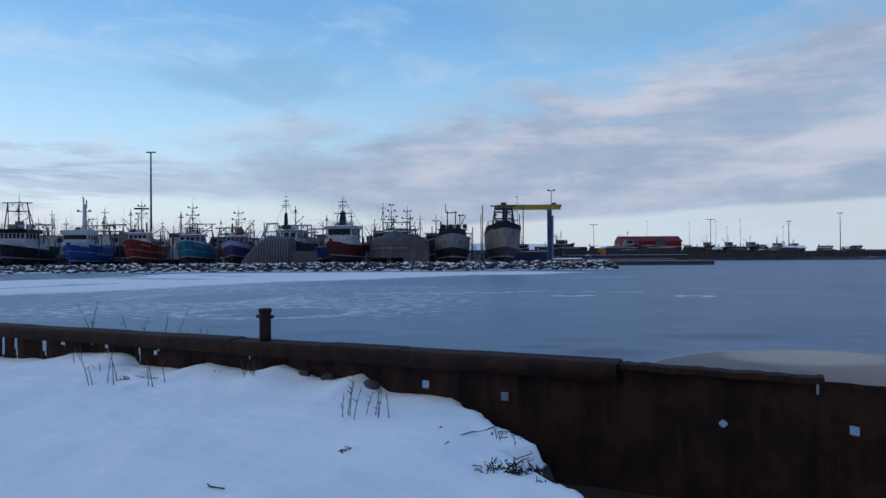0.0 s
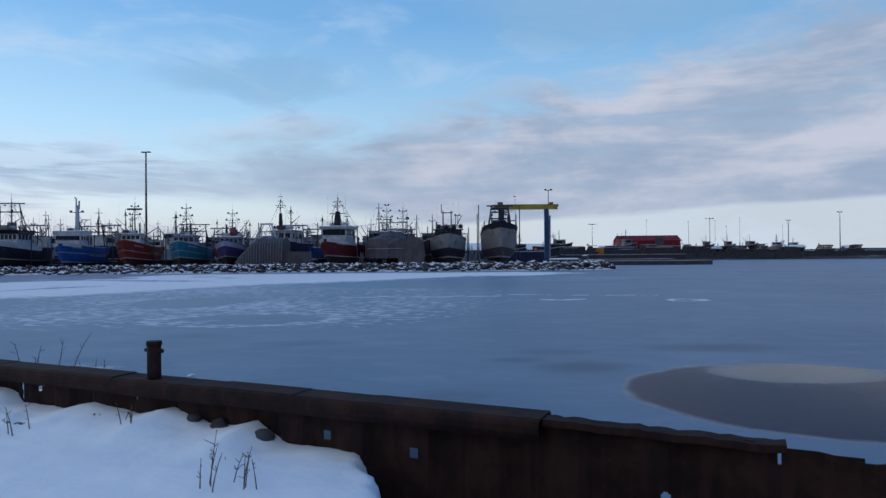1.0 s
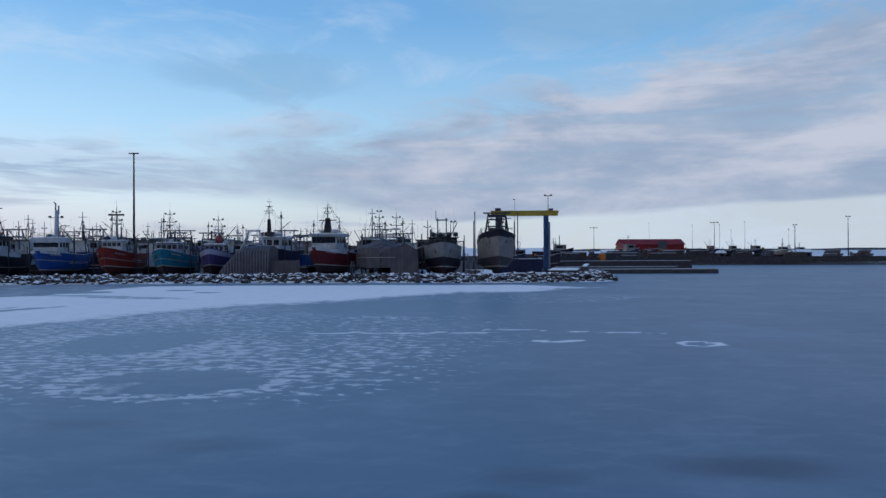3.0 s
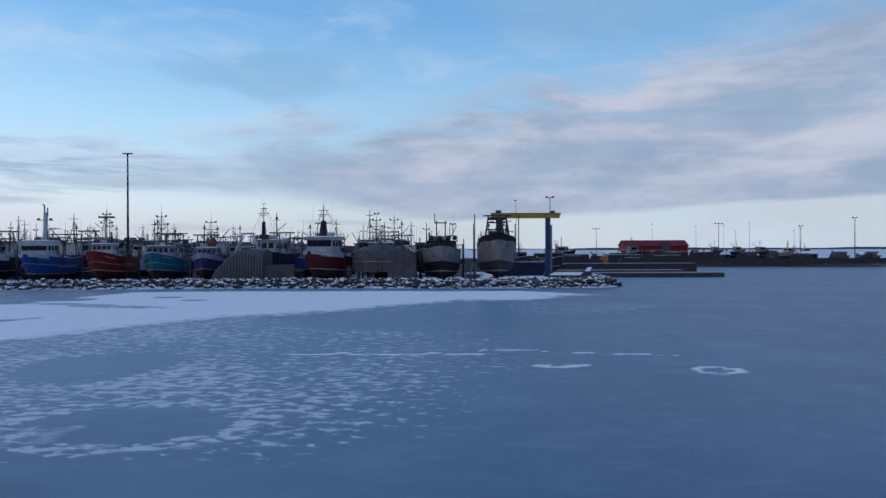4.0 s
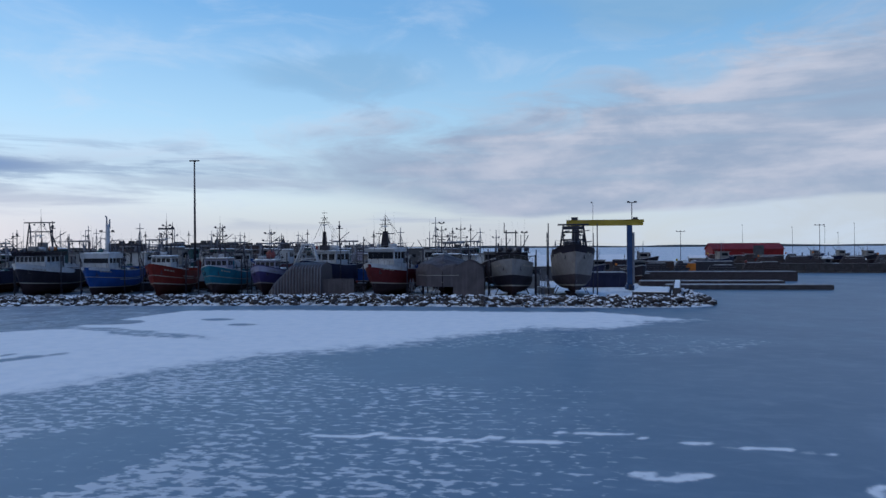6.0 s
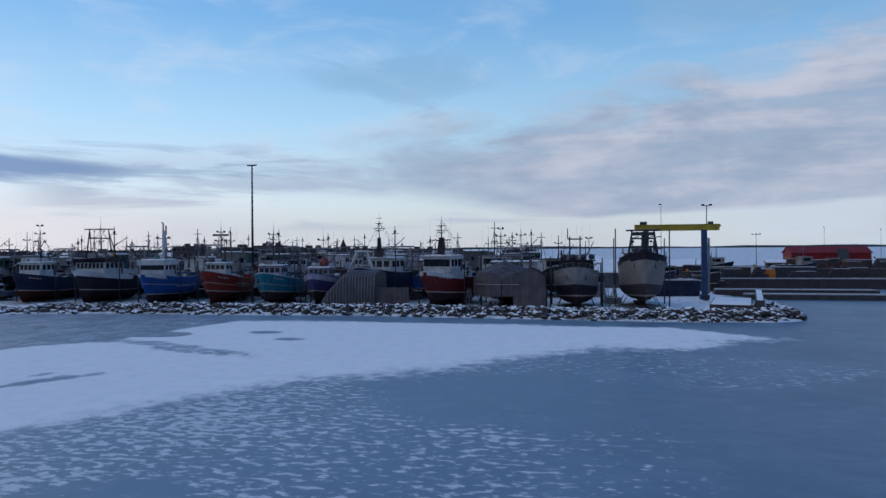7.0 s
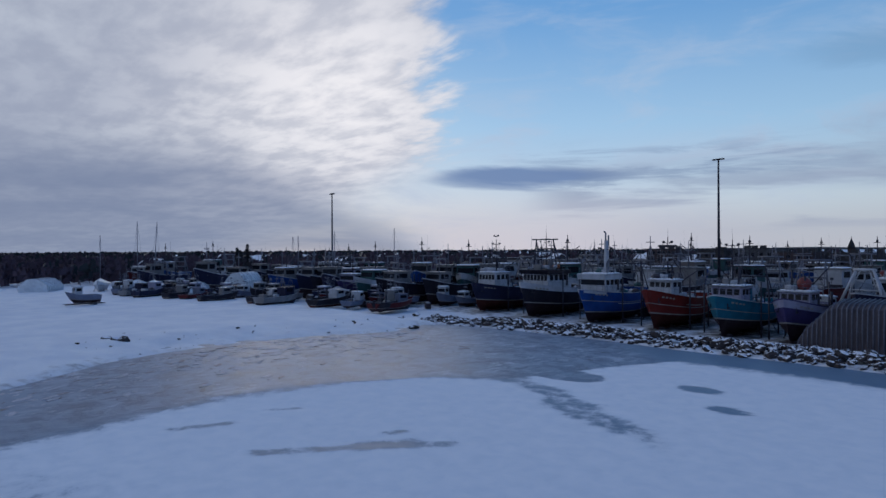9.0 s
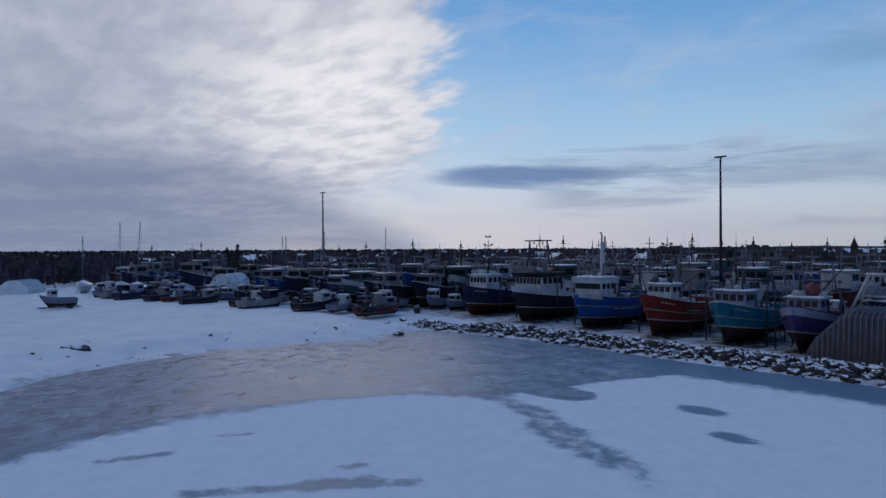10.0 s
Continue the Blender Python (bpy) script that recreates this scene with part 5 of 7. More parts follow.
def shore_boats():
    # navy boat at the corner of the beach
    b = boat("dark navy fishing boat with white wheelhouse and rusty bottom", NAVY, BOTTOMR, STRIPE, NAVY, L=16.5, B=6.6, Hb=5.0, Hm=3.9, Hs=4.2, seed=11)
    d = deck_z(b)
    wheelhouse(b, 0, 3.9, d + 0.5, 3.8, 4.4, 2.5, WHITE, WHITE, 5, 3)
    part("cabin_trunk", Mesh().box((0, 6.6, d + 0.5), (4.0, 5.8, 1.0), taper=0.96, chamfer=0.6), WHITE, b)
    clutter(b, 4.2, 8.0, d + 3.1, 3.4, 101, 6)
    clutter(b, 8.6, 14.5, 3.4, 5.0, 102, 10)
    rigging(b, (0, 6.8, d + 7.6), [(0, 15.8, 4.4), (-2.6, 12.0, 4.2), (2.6, 12.0, 4.2), (0, 0.5, 5.2)])
    mast_pole(b, 0, 6.8, d + 3.0, 5.9, STEEL, 0.13, 3, True, 1)
    boom(b, 0.9, 7.6, d + 3.6, 3.4, 9.2, d + 5.4)
    whips(b, [(-1.2, 6.0), (1.3, 6.0)], d + 3, 5.0, 1)
    place(b, -91.4, 117.5, 9)
    # black boat with the goalpost frame
    b = boat("black fishing boat with white bulwark and goalpost mast frame", BLACK, BOTTOM, STRIPE, WHITE, L=17.5, B=7.4, Hb=5.5, Hm=4.3, Hs=4.4, seed=12)
    part("bow_band", hull_band((17.5, 7.4, 5.5, 4.3, 4.4, 2.1, 0.50), 0.84, 0.985, 2, 0.014, upto=0.62), WHITE, b, "white painted bow bulwark")
    d = deck_z(b)
    wheelhouse(b, 0, 3.8, d + 0.6, 5.0, 6.0, 2.7, WHITE, BLACK, 7, 4, 0.2, 0.5, snow=False, sill=0.40, head=0.74, brow=0.6)
    part("cabin_trunk", Mesh().box((0, 7.6, d + 0.5), (5.1, 7.4, 1.2), taper=0.97, chamfer=0.7), WHITE, b)
    clutter(b, 4.2, 9.0, d + 3.5, 4.6, 103, 8)
    clutter(b, 11.2, 16.5, 3.6, 6.0, 104, 10)
    rigging(b, (0.3, 6.6, d + 8.2), [(0, 17.0, 4.6), (-3.2, 13.0, 4.6), (3.2, 13.0, 4.6), (0, 0.5, 6.0)])
    part("funnel", Mesh().box((-0.4, 8.2, d + 3.9), (1.3, 1.6, 2.2), taper=0.9, chamfer=0.2), BEIGE, b)
    gallows(b, 6.6, 4.8, d + 2.8, 5.6, STEEL, 0.7, 0.13, 2)
    mast_pole(b, 0.3, 6.6, d + 2.8, 6.6, STEEL, 0.09, 2, False, 2)
    whips(b, [(-2.4, 6.0), (2.5, 7.0), (1.2, 6.0)], d + 3, 5.6, 2)
    place(b, -79.3, 117.5, 8)
    # bright blue boat with the thick white mast
    b = boat("bright blue fishing boat with white wheelhouse and thick white mast", BLUE, BOTTOM, STRIPE, WHITE, L=16.5, B=6.8, Hb=4.9, Hm=4.1, Hs=4.6, split=0.30, seed=13)
    d = deck_z(b)
    q = (16.5, 6.8, 4.9, 4.1, 4.6, 2.1, 0.50, 0.50)
    for sgn in (-1, 1):
        part("hull_line", hull_patch(q, 0.34, 0.80, 0.60, 0.622, sgn, 0.03, 8), WHITE, b, "white painted line")
        part("bow_band", hull_patch(q, 0.015, 0.20, 0.905, 0.98, sgn, 0.025, 8), WHITE, b, "white painted bow bulwark")
    wheelhouse(b, 0, 3.4, d + 0.8, 4.2, 4.2, 2.5, WHITE, WHITE, 6, 3, -0.1, 0.4, sill=0.38, head=0.72, fill=0.485, brow=0.75)
    clutter(b, 4.0, 7.2, d + 3.3, 3.6, 105, 5)
    clutter(b, 8.8, 14.0, 3.7, 5.2, 106, 10)
    rigging(b, (0.3, 6.8, d + 6.8), [(0, 15.8, 5.0), (-2.8, 12.0, 4.4), (2.8, 12.0, 4.4)])
    part("cabin_front", Mesh().box((0, 5.9, d + 0.45), (4.2, 5.0, 0.9), taper=0.95, chamfer=0.7), WHITE, b)
    m = Mesh().tube((0.3, 6.8, d + 2.5), (0.3, 6.8, d + 8.4), 0.45, 0.30, 12)
    col = part("mast_column", m, WHITE, b, "thick white mast column")
    part("exhaust_pipe", Mesh().tube((0.0, 7.1, d + 7.6), (0.0, 7.1, d + 9.6), 0.13, 0.13, 8).tube((0.0, 7.1, d + 9.6), (-0.25, 7.0, d + 9.8), 0.13, 0.1, 8), GALV, col)
    part("exhaust_pipe", Mesh().tube((0.55, 7.0, d + 7.6), (0.55, 7.0, d + 9.2), 0.13, 0.13, 8), GALV, col)
    part("crossarm", Mesh().box((0.3, 6.6, d + 7.0), (2.6, 0.1, 0.1)), STEEL, col)
    for sgn in (-1, 1):
        part("deck_lamp", Mesh().box((0.3 + sgn * 1.0, 6.5, d + 7.2), (0.4, 0.3, 0.26)), STEEL, col)
    whips(b, [(-2.0, 6.5), (2.2, 8.0)], d + 2.6, 4.5, 3)
    gallows(b, 14.6, 4.6, 4.2, 4.2, STEEL, 0.4, 0.12, 2)
    place(b, -67.4, 118.0, 8)
    # red boat
    b = boat("red fishing boat with white wheelhouse and pale boot stripe", RED, BOTTOMR, STRIPE, RED, L=15.0, B=6.6, Hb=5.3, Hm=3.9, Hs=4.2, seed=15)
    d = deck_z(b)
    for sgn in (-1, 1):
        part("hull_line", hull_patch((15.0, 6.6, 5.3, 3.9, 4.2, 2.1, 0.50, 0.50), 0.36, 0.62, 0.74, 0.77, sgn, 0.03, 6), STRIPE, b, "pale painted line")
    wheelhouse(b, 0, 3.6, d + 0.8, 3.3, 3.2, 1.9, WHITE, WHITE, 4, 2)
    clutter(b, 3.8, 6.6, d + 2.8, 2.8, 107, 5)
    clutter(b, 8.8, 13.6, 3.4, 5.0, 108, 11)
    rigging(b, (0, 6.0, d + 7.4), [(0, 14.4, 4.4), (-2.6, 11.0, 4.2), (2.6, 11.0, 4.2), (0, 0.5, 5.6)])
    part("cabin_side", Mesh().box((0, 6.1, d + 0.4), (3.9, 5.4, 1.0), taper=0.94, chamfer=0.8), WHITE, b)
    mast_pole(b, 0, 6.0, d + 2.6, 6.1, STEEL, 0.12, 2, True, 4)
    part("lamp_bar", Mesh().box((0, 5.9, d + 7.4), (2.7, 0.22, 0.32), chamfer=0.03), STEEL, b)
    boom(b, 1.2, 7.4, d + 2.4, 3.0, 8.8, d + 4.0)
    place(b, -56.4, 118.5, 7)
    # turquoise boat
    b = boat("turquoise fishing boat with pale green wheelhouse", TEAL, BOTTOM, STRIPE, WHITE, L=14.5, B=6.6, Hb=5.1, Hm=3.8, Hs=4.1, split=0.42, seed=16)
    d = deck_z(b)
    wheelhouse(b, 0, 3.2, d + 0.3, 3.7, 3.6, 2.1, LILAC, GREYP, 4, 3, 0.15, 0.3, TEAL)
    part("cabin_trunk", Mesh().box((0, 5.8, d + 0.2), (4.0, 5.0, 0.7), taper=0.96, chamfer=0.6), TEAL, b)
    clutter(b, 3.6, 6.6, d + 2.5, 3.0, 109, 5)
    clutter(b, 7.6, 13.0, 3.2, 5.0, 110, 11)
    rigging(b, (0, 5.2, d + 7.2), [(0, 14.0, 4.2), (-2.6, 10.0, 4.0), (2.6, 10.0, 4.0), (0, 0.5, 5.2)])
    mast_pole(b, 0, 5.2, d + 2.6, 5.7, STEEL, 0.11, 2, True, 5)
    gallows(b, 10.6, 5.0, 3.8, 4.6, STEEL, 0.5, 0.12, 2)
    boom(b, -1.0, 8.4, d + 2.0, 2.6, 9.6, d + 4.4)
    place(b, -46.7, 118.5, 6)
    # violet boat with the red float
    b = boat("violet-blue fishing boat with pale lilac bulwark and red float", PURPLE, BOTTOM, STRIPE, PURPLE, L=13.0, B=6.0, Hb=5.1, Hm=3.8, Hs=4.0, split=0.44, band=LILAC, seed=18)
    d = deck_z(b)
    wheelhouse(b, 0, 3.2, d + 0.2, 3.3, 3.2, 1.9, LILAC, WHITE, 4, 2)
    clutter(b, 3.6, 6.0, d + 2.2, 2.6, 111, 5)
    clutter(b, 7.0, 12.0, 3.2, 4.6, 112, 10)
    mast_pole(b, 0.2, 5.4, d + 2.2, 5.0, GALV, 0.10, 2, True, 6)
    boom(b, 0.6, 6.2, d + 2.4, 2.7, 7.6, d + 5.4)
    part("float", Mesh().ball((0.6, 4.6, d + 3.0), 0.8, 8, 12), BUOY, b, "large red plastic float")
    place(b, -38.6, 118.8, 5)
    # the blue boat behind the shelter
    b = boat("navy fishing boat with white deckhouse and white splayed gallows", NAVY, BOTTOM, STRIPE, WHITE, L=19.0, B=7.0, Hb=5.8, Hm=4.7, Hs=4.9, seed=20)
    d = deck_z(b)
    wheelhouse(b, 0.6, 6.8, d - 0.2, 4.2, 6.0, 3.0, WHITE, WHITE, 3, 3)
    clutter(b, 3.6, 6.4, d + 0.1, 4.2, 113, 8)
    clutter(b, 7.0, 12.0, d + 3.1, 3.8, 114, 6)
    rigging(b, (0, 8.2, d + 8.8), [(0, 18.0, 5.0), (-3.0, 15.0, 4.8), (3.0, 15.0, 4.8), (0, 0.5, 5.9)])
    part("upper_mast", Mesh().box((0.0, 8.2, d + 4.6), (0.7, 0.8, 3.4), taper=0.6), BLACK, b)
    mast_pole(b, 0, 8.2, d + 5.6, 3.6, BLACK, 0.10, 3, False, 7)
    m = Mesh()
    for yy, k in ((2.6, 1.0), (4.0, 0.92)):
        m.tube((-3.6 * k, yy, d - 0.7), (-1.7, 3.2, d + 4.0), 0.17, 0.14, 8).tube((1.9 * k, yy, d - 0.7), (0.2, 3.2, d + 4.0), 0.17, 0.14, 8)
    m.tube((-2.0, 3.2, d + 4.0), (0.5, 3.2, d + 4.0), 0.16, 0.16, 8).tube((-2.7, 3.0, d + 1.7), (1.1, 3.0, d + 1.7), 0.10, 0.10, 6)
    m.tube((-1.2, 3.2, d + 4.0), (-2.2, 3.0, d + 1.7), 0.07, 0.07, 6).tube((-0.3, 3.2, d + 4.0), (0.7, 3.0, d + 1.7), 0.07, 0.07, 6)
    part("frame_gallows", m, WHITE, b, "white tubular gallows with splayed legs")
    place(b, -33.0, 123.5, -8)
    # dark red boat with white upperworks
    b = boat("dark red fishing boat with tall white upperworks and black mast", DARKRED, BOTTOM, STRIPE, WHITE, L=17.0, B=7.2, Hb=5.3, Hm=4.2, Hs=4.6, split=0.42, seed=21)
    d = deck_z(b)
    for sgn in (-1, 1):
        part("bow_band", hull_patch((17.0, 7.2, 5.3, 4.2, 4.6, 2.1, 0.50, 0.50), 0.01, 0.40, 0.90, 0.985, sgn, 0.02, 10), WHITE, b, "white painted bow bulwark")
    part("forecastle", Mesh().box((0, 6.8, d + 0.6), (4.8, 5.6, 1.2), taper=0.97, chamfer=1.0), WHITE, b)
    wheelhouse(b, 0, 4.3, d + 1.2, 4.6, 4.4, 2.4, WHITE, WHITE, 5, 3, -0.15, 0.45, sill=0.36, head=0.80, fill=0.485, brow=0.42)
    clutter(b, 4.6, 8.4, d + 3.8, 4.0, 115, 7)
    clutter(b, 9.6, 15.5, 3.7, 5.6, 116, 11)
    rigging(b, (0, 6.0, d + 9.2), [(0, 16.5, 4.8), (-3.0, 13.0, 4.6), (3.0, 13.0, 4.6), (0, 0.5, 5.4)])
    part("mast_tower", Mesh().box((0, 6.0, d + 5.2), (1.3, 1.1, 2.6), taper=0.55, chamfer=0.1), BLACK, b)
    mast_pole(b, 0, 6.0, d + 5.8, 2.9, BLACK, 0.14, 2, False, 8)
    part("yard_arm", Mesh().box((0, 5.9, d + 6.1), (3.2, 0.14, 0.14)), BLACK, b)
    whips(b, [(1.6, 6.0), (-1.7, 5.5), (0.8, 7.0)], d + 4.2, 5.0, 8)
    gear(b, 17.0, 7.2, d + 0.3, 31, 6)
    place(b, -20.8, 118.5, -13)
    # boat under tarpaulin
    b = boat("fishing boat half wrapped in grey tarpaulin", BLACK, BOTTOM, STRIPE, GREYP, L=15.5, B=6.8, Hb=5.4, Hm=4.3, Hs=4.5, seed=22)
    d = deck_z(b)
    wheelhouse(b, 0, 5.0, d, 4.2, 4.4, 2.5, GREYP, GREYP, 5, 3)
    clutter(b, 5.5, 14.0, d + 0.6, 5.0, 117, 12)
    mast_pole(b, -0.8, 6.8, d + 2.6, 4.6, STEEL, 0.10, 3, True, 9)
    mast_pole(b, 2.1, 10.5, d + 1.6, 6.0, STEEL, 0.10, 2, True, 10)
    gallows(b, 12.2, 4.8, 4.2, 4.4, GALV, 0.5, 0.11, 2)
    place(b, -9.6, 120.5, 2)
    # grey-cream boat
    b = boat("cream and grey fishing boat with dark lower hull and crowded wheelhouse", GREYP, BOTTOM, STRIPE, GREYP, L=15.0, B=6.6, Hb=5.9, Hm=4.7, Hs=4.8, split=0.30, seed=23, full=0.34, belly=0.46)
    d = deck_z(b)
    part("hull_band", hull_band((15.0, 6.6, 5.9, 4.7, 4.8, 2.1, 0.34, 0.46), 0.336, 0.60, 2, 0.008), BLACK, b)
    wheelhouse(b, 0, 3.2, d, 4.9, 4.2, 2.4, BLACK, BLACK, 5, 3, 0.1, 0.3, snow=False)
    for k, x in enumerate((-1.7, -0.4, 1.0, 2.2)):
        part("spotlight", Mesh().ball((x, 3.4, d + 3.0), 0.42, 6, 9), STEEL, b)
    clutter(b, 3.6, 7.0, d + 2.5, 4.4, 118, 8)
    clutter(b, 7.8, 13.8, 3.9, 5.4, 119, 9)
    m = Mesh()
    for x in (-0.9, 0.6):
        m.tube((x, 5.6, d + 2.4), (x, 5.6, d + 6.0), 0.12, 0.10, 7)
    m.tube((-1.2, 5.6, d + 5.6), (0.9, 5.6, d + 5.6), 0.10, 0.10, 7).tube((-1.2, 5.6, d + 5.6), (-1.2, 5.6, d + 7.2), 0.08, 0.06, 6)
    part("mast_frame", m, STEEL, b)
    boom(b, 1.4, 6.4, d + 2.8, 2.6, 7.2, d + 5.2)
    whips(b, [(-2.0, 5.0), (0.0, 5.2), (2.0, 6.2), (1.0, 5.0)], d + 2.5, 5.6, 11)
    place(b, 1.0, 118.6, 1)
    # big cream boat beside the lift
    b = boat("large cream trawler with dark band round its bow rail", BEIGE, BOTTOM, STRIPE, BLACK, L=17.0, B=6.5, Hb=7.5, Hm=5.8, Hs=5.4, split=0.17, seed=24, full=0.27, rake=1.4, belly=0.40)
    q = (17.0, 6.5, 7.5, 5.8, 5.4, 1.4, 0.27, 0.40)
    part("dark_band", hull_band(q, 0.207, 0.42, 3, 0.010), MAUVE, b)
    part("bulwark_band", hull_band(q, 0.87, 1.0, 2, 0.02), BLACK, b)
    d = deck_z(b)
    gallows(b, 4.2, 4.2, d + 1.0, 4.2, STEEL, 0.6, 0.16, 3)
    part("net_drum", Mesh().tube((-1.3, 5.4, d + 1.9), (1.3, 5.4, d + 1.9), 0.8, 0.8, 12), STEEL, b)
    part("tripod", Mesh().tube((0, 4.4, d + 1.0), (0, 4.4, d + 5.0), 0.28, 0.2, 8).box((0, 4.4, d + 4.7), (3.0, 0.8, 0.5), chamfer=0.1), STEEL, b)
    wheelhouse(b, 0, 9.0, d - 0.6, 4.6, 4.0, 2.4, BEIGE, GREYP, 4, 3)
    clutter(b, 2.6, 8.0, d + 0.3, 4.4, 120, 14)
    clutter(b, 3.6, 5.4, d + 2.0, 3.4, 121, 6)
    whips(b, [(-0.6, 5.0)], d + 4.5, 2.4, 12)
    place(b, 10.4, 119.6, 0, YARD + 0.65)
    for x, y, yaw, L, B, top in ((-91.4, 117.5, 9, 16.5, 6.6, 6.0), (-79.3, 117.5, 8, 17.5, 7.4, 7.0), (-67.4, 118, 8, 16.5, 6.8, 7.0), (-56.4, 118.5, 7, 15, 6.6, 6.6),
                                 (-46.7, 118.5, 6, 14.5, 6.6, 6.4), (-38.6, 118.8, 5, 13, 6.0, 6.8), (-33, 123.5, -8, 19, 7, 9.0), (-20.8, 118.5, -13, 17, 7.2, 8.6),
                                 (-9.6, 120.5, 2, 15.5, 6.8, 8.2), (1.0, 118.6, 1, 15, 6.9, 7.6), (10.4, 119.6, 0, 17, 7.0, 11.6)):
        cradle(x, y, yaw, L, B, YARD, top, int(x * 7) % 97)


shore_boats()


# ---------------------------------------------------------------- shelters
def ribbed_cover(name, label, outline, height, ridge, m, ribs=16, seed=0, material=None):
    """A tarpaulin drawn over hoops: outline w x d, eaves height and ridge height, with the cloth sagging between its ribs."""
    w, d = outline
    rnd = random.Random(seed)
    t = thing(name, label, "shelter", m)
    prof = [(-w / 2, 0.0), (-w / 2 - 0.05, height * 0.55), (-w / 2 + 0.1, height), (-w * 0.22, ridge * 0.93), (0, ridge), (w * 0.22, ridge * 0.93), (w / 2 - 0.1, height), (w / 2 + 0.05, height * 0.55), (w / 2, 0.0)]
    rows = []
    for i in range(ribs * 2 + 1):
        y = d * i / (ribs * 2)
        sag = 0.09 if i % 2 else 0.0
        rows.append([(x * (1 - sag * 0.25) , y + rnd.uniform(-0.02, 0.02), z * (1 - sag * 0.4) + (rnd.uniform(-0.03, 0.03) if z else 0)) for x, z in prof])
    outer = Mesh().grid(rows, smooth=False)
    inner = Mesh().grid([[(x * 0.985, y, max(0, z - 0.04)) for x, y, z in r] for r in rows], smooth=False, flip=True)
    b = len(outer.v)
    outer.v += inner.v
    outer.f += [tuple(i + b for i in f) for f in inner.f]
    outer.smooth += inner.smooth
    part("cover", outer, material or TARP, t, "weathered grey tarpaulin sagging between hoops")
    for y in (0.0, d):
        e = Mesh()
        e.extrude(prof, 1, y - 0.03 if y else y - 0.05, y + 0.02 if y else y - 0.01)
        part("end_wall", e, material or TARP, t)
    for i in range(0, ribs + 1, 1):
        y = d * i / ribs
        part("hoop", Mesh().sweep([(x * 1.006, y, z + 0.02) for x, z in prof], 0.035, 5), GALV if material else WOOD, t)
    return t


# the ribbed shelter in front of the arch boat: flat front, one sloping end
def sloped_shelter(m):
    t = thing("tarpaulin_shelter", "grey ribbed tarpaulin shelter with one sloping end", "shelter", m)
    rnd = random.Random(5)
    def top(x):
        return float(np.interp(x, [0.0, 0.3, 3.0, 3.6, 8.3], [1.6, 2.2, 4.9, 5.25, 5.35]))
    rows = []
    n = 34
    for i in range(n + 1):
        x = 8.3 * i / n
        z, sag = top(x), 0.10 * (i % 2)
        rows.append([(x, sag * 0.6, 0.0), (x, sag + 0.02, z * 0.5), (x, 0.15 + sag, z - 0.5 + rnd.uniform(-0.03, 0.03)), (x, 0.9, z + 0.05 - sag), (x, 3.2, z + 0.45 - sag), (x, 5.4, z - 0.2), (x, 5.9, 0.0)])
    part("cover", Mesh().grid(rows, smooth=False).grid([[(p[0], p[1] + 0.03, max(0, p[2] - 0.05)) for p in r] for r in rows], smooth=False, flip=True), TARP, t, "weathered grey tarpaulin drawn over ribs")
    for x, z in ((0.0, 1.6), (8.3, 5.35)):
        part("end_wall", Mesh().extrude([(0.0, 0.0), (5.9, 0.0), (5.4, z - 0.2), (3.2, z + 0.4), (0.9, z), (0.15, z - 0.5)], 0, x - 0.02, x + 0.02), TARP, t)
    for i in range(0, n + 1, 2):
        r = rows[i]
        part("rib", Mesh().sweep([(x, y - 0.03, z + 0.02) for x, y, z in r[:5]], 0.05, 5), GALV, t)
    return t


sloped_shelter(pose(-36.3, 117.2, YARD - 0.05, 0, 0, -2))
# upright strips added for the dark brown tarp mass beneath the hull
t = thing("timber_screen", "low dark tarpaulin screen beside the ribbed shelter", "screen", pose(-27.8, 117.6, YARD - 0.05))
for k in range(14):
    part("board", Mesh().box((k * 0.36, 0.05 * (k % 2), 1.62), (0.35, 0.05, 3.24 + 0.04 * math.sin(k * 2.1))), TARP, t)
for x in (0.0, 2.3, 4.6):
    part("screen_post", Mesh().box((x, 0.18, 1.65), (0.12, 0.12, 3.3)), WOOD, t)

# tarpaulin over the wrapped boat: a pitched fore cover and a boxed side cover
t = thing("boat_tarpaulin", "dark grey tarpaulin tented over a boat's bow", "tarpaulin", pose(-9.6, 120.5, YARD + 0.3, 0, 0, 2))
m = Mesh()
rows = []
for i in range(9):
    f = i / 8
    y = -0.9 + 6.4 * f
    w = 2.2 + 2.1 * min(1, f * 2.2)
    top = 5.6 + 2.0 * math.sin(min(1, f * 1.5) * 1.5)
    s = 0.12 * (i % 2)
    top -= 0.9
    rows.append([(-w - 0.3, y, 1.6), (-w - 0.25, y, 3.9 - s), (-w * 0.9, y, 5.1 - s), (-w * 0.45, y, (5.1 + top) / 2 - s), (0, y, top - s), (w * 0.45, y, (5.1 + top) / 2 - s), (w * 0.9, y, 5.1 - s), (w + 0.25, y, 3.9 - s), (w + 0.3, y, 1.6)])
rows.insert(0, [(x * 0.55, y - 0.25, 1.6 + (z - 1.6) * 0.86) for x, y, z in rows[0]])
rows.insert(0, [(x * 0.05, y - 0.1, 1.6 + (z - 1.6) * 0.80) for x, y, z in rows[0]])
m.grid(rows, smooth=False)
m.grid([[(x * 0.98, y + 0.02, z - 0.04) for x, y, z in r] for r in rows], smooth=False, flip=True)
part("bow_cover", m, TARP, t)
part("rope", Mesh().sweep([(-4.0, 0.3, 3.3), (-2.3, -1.2, 3.3), (0, -1.4, 3.3), (2.3, -1.2, 3.3), (4.0, 0.3, 3.3)], 0.05, 5), STRIPE, t, "pale lashing rope")
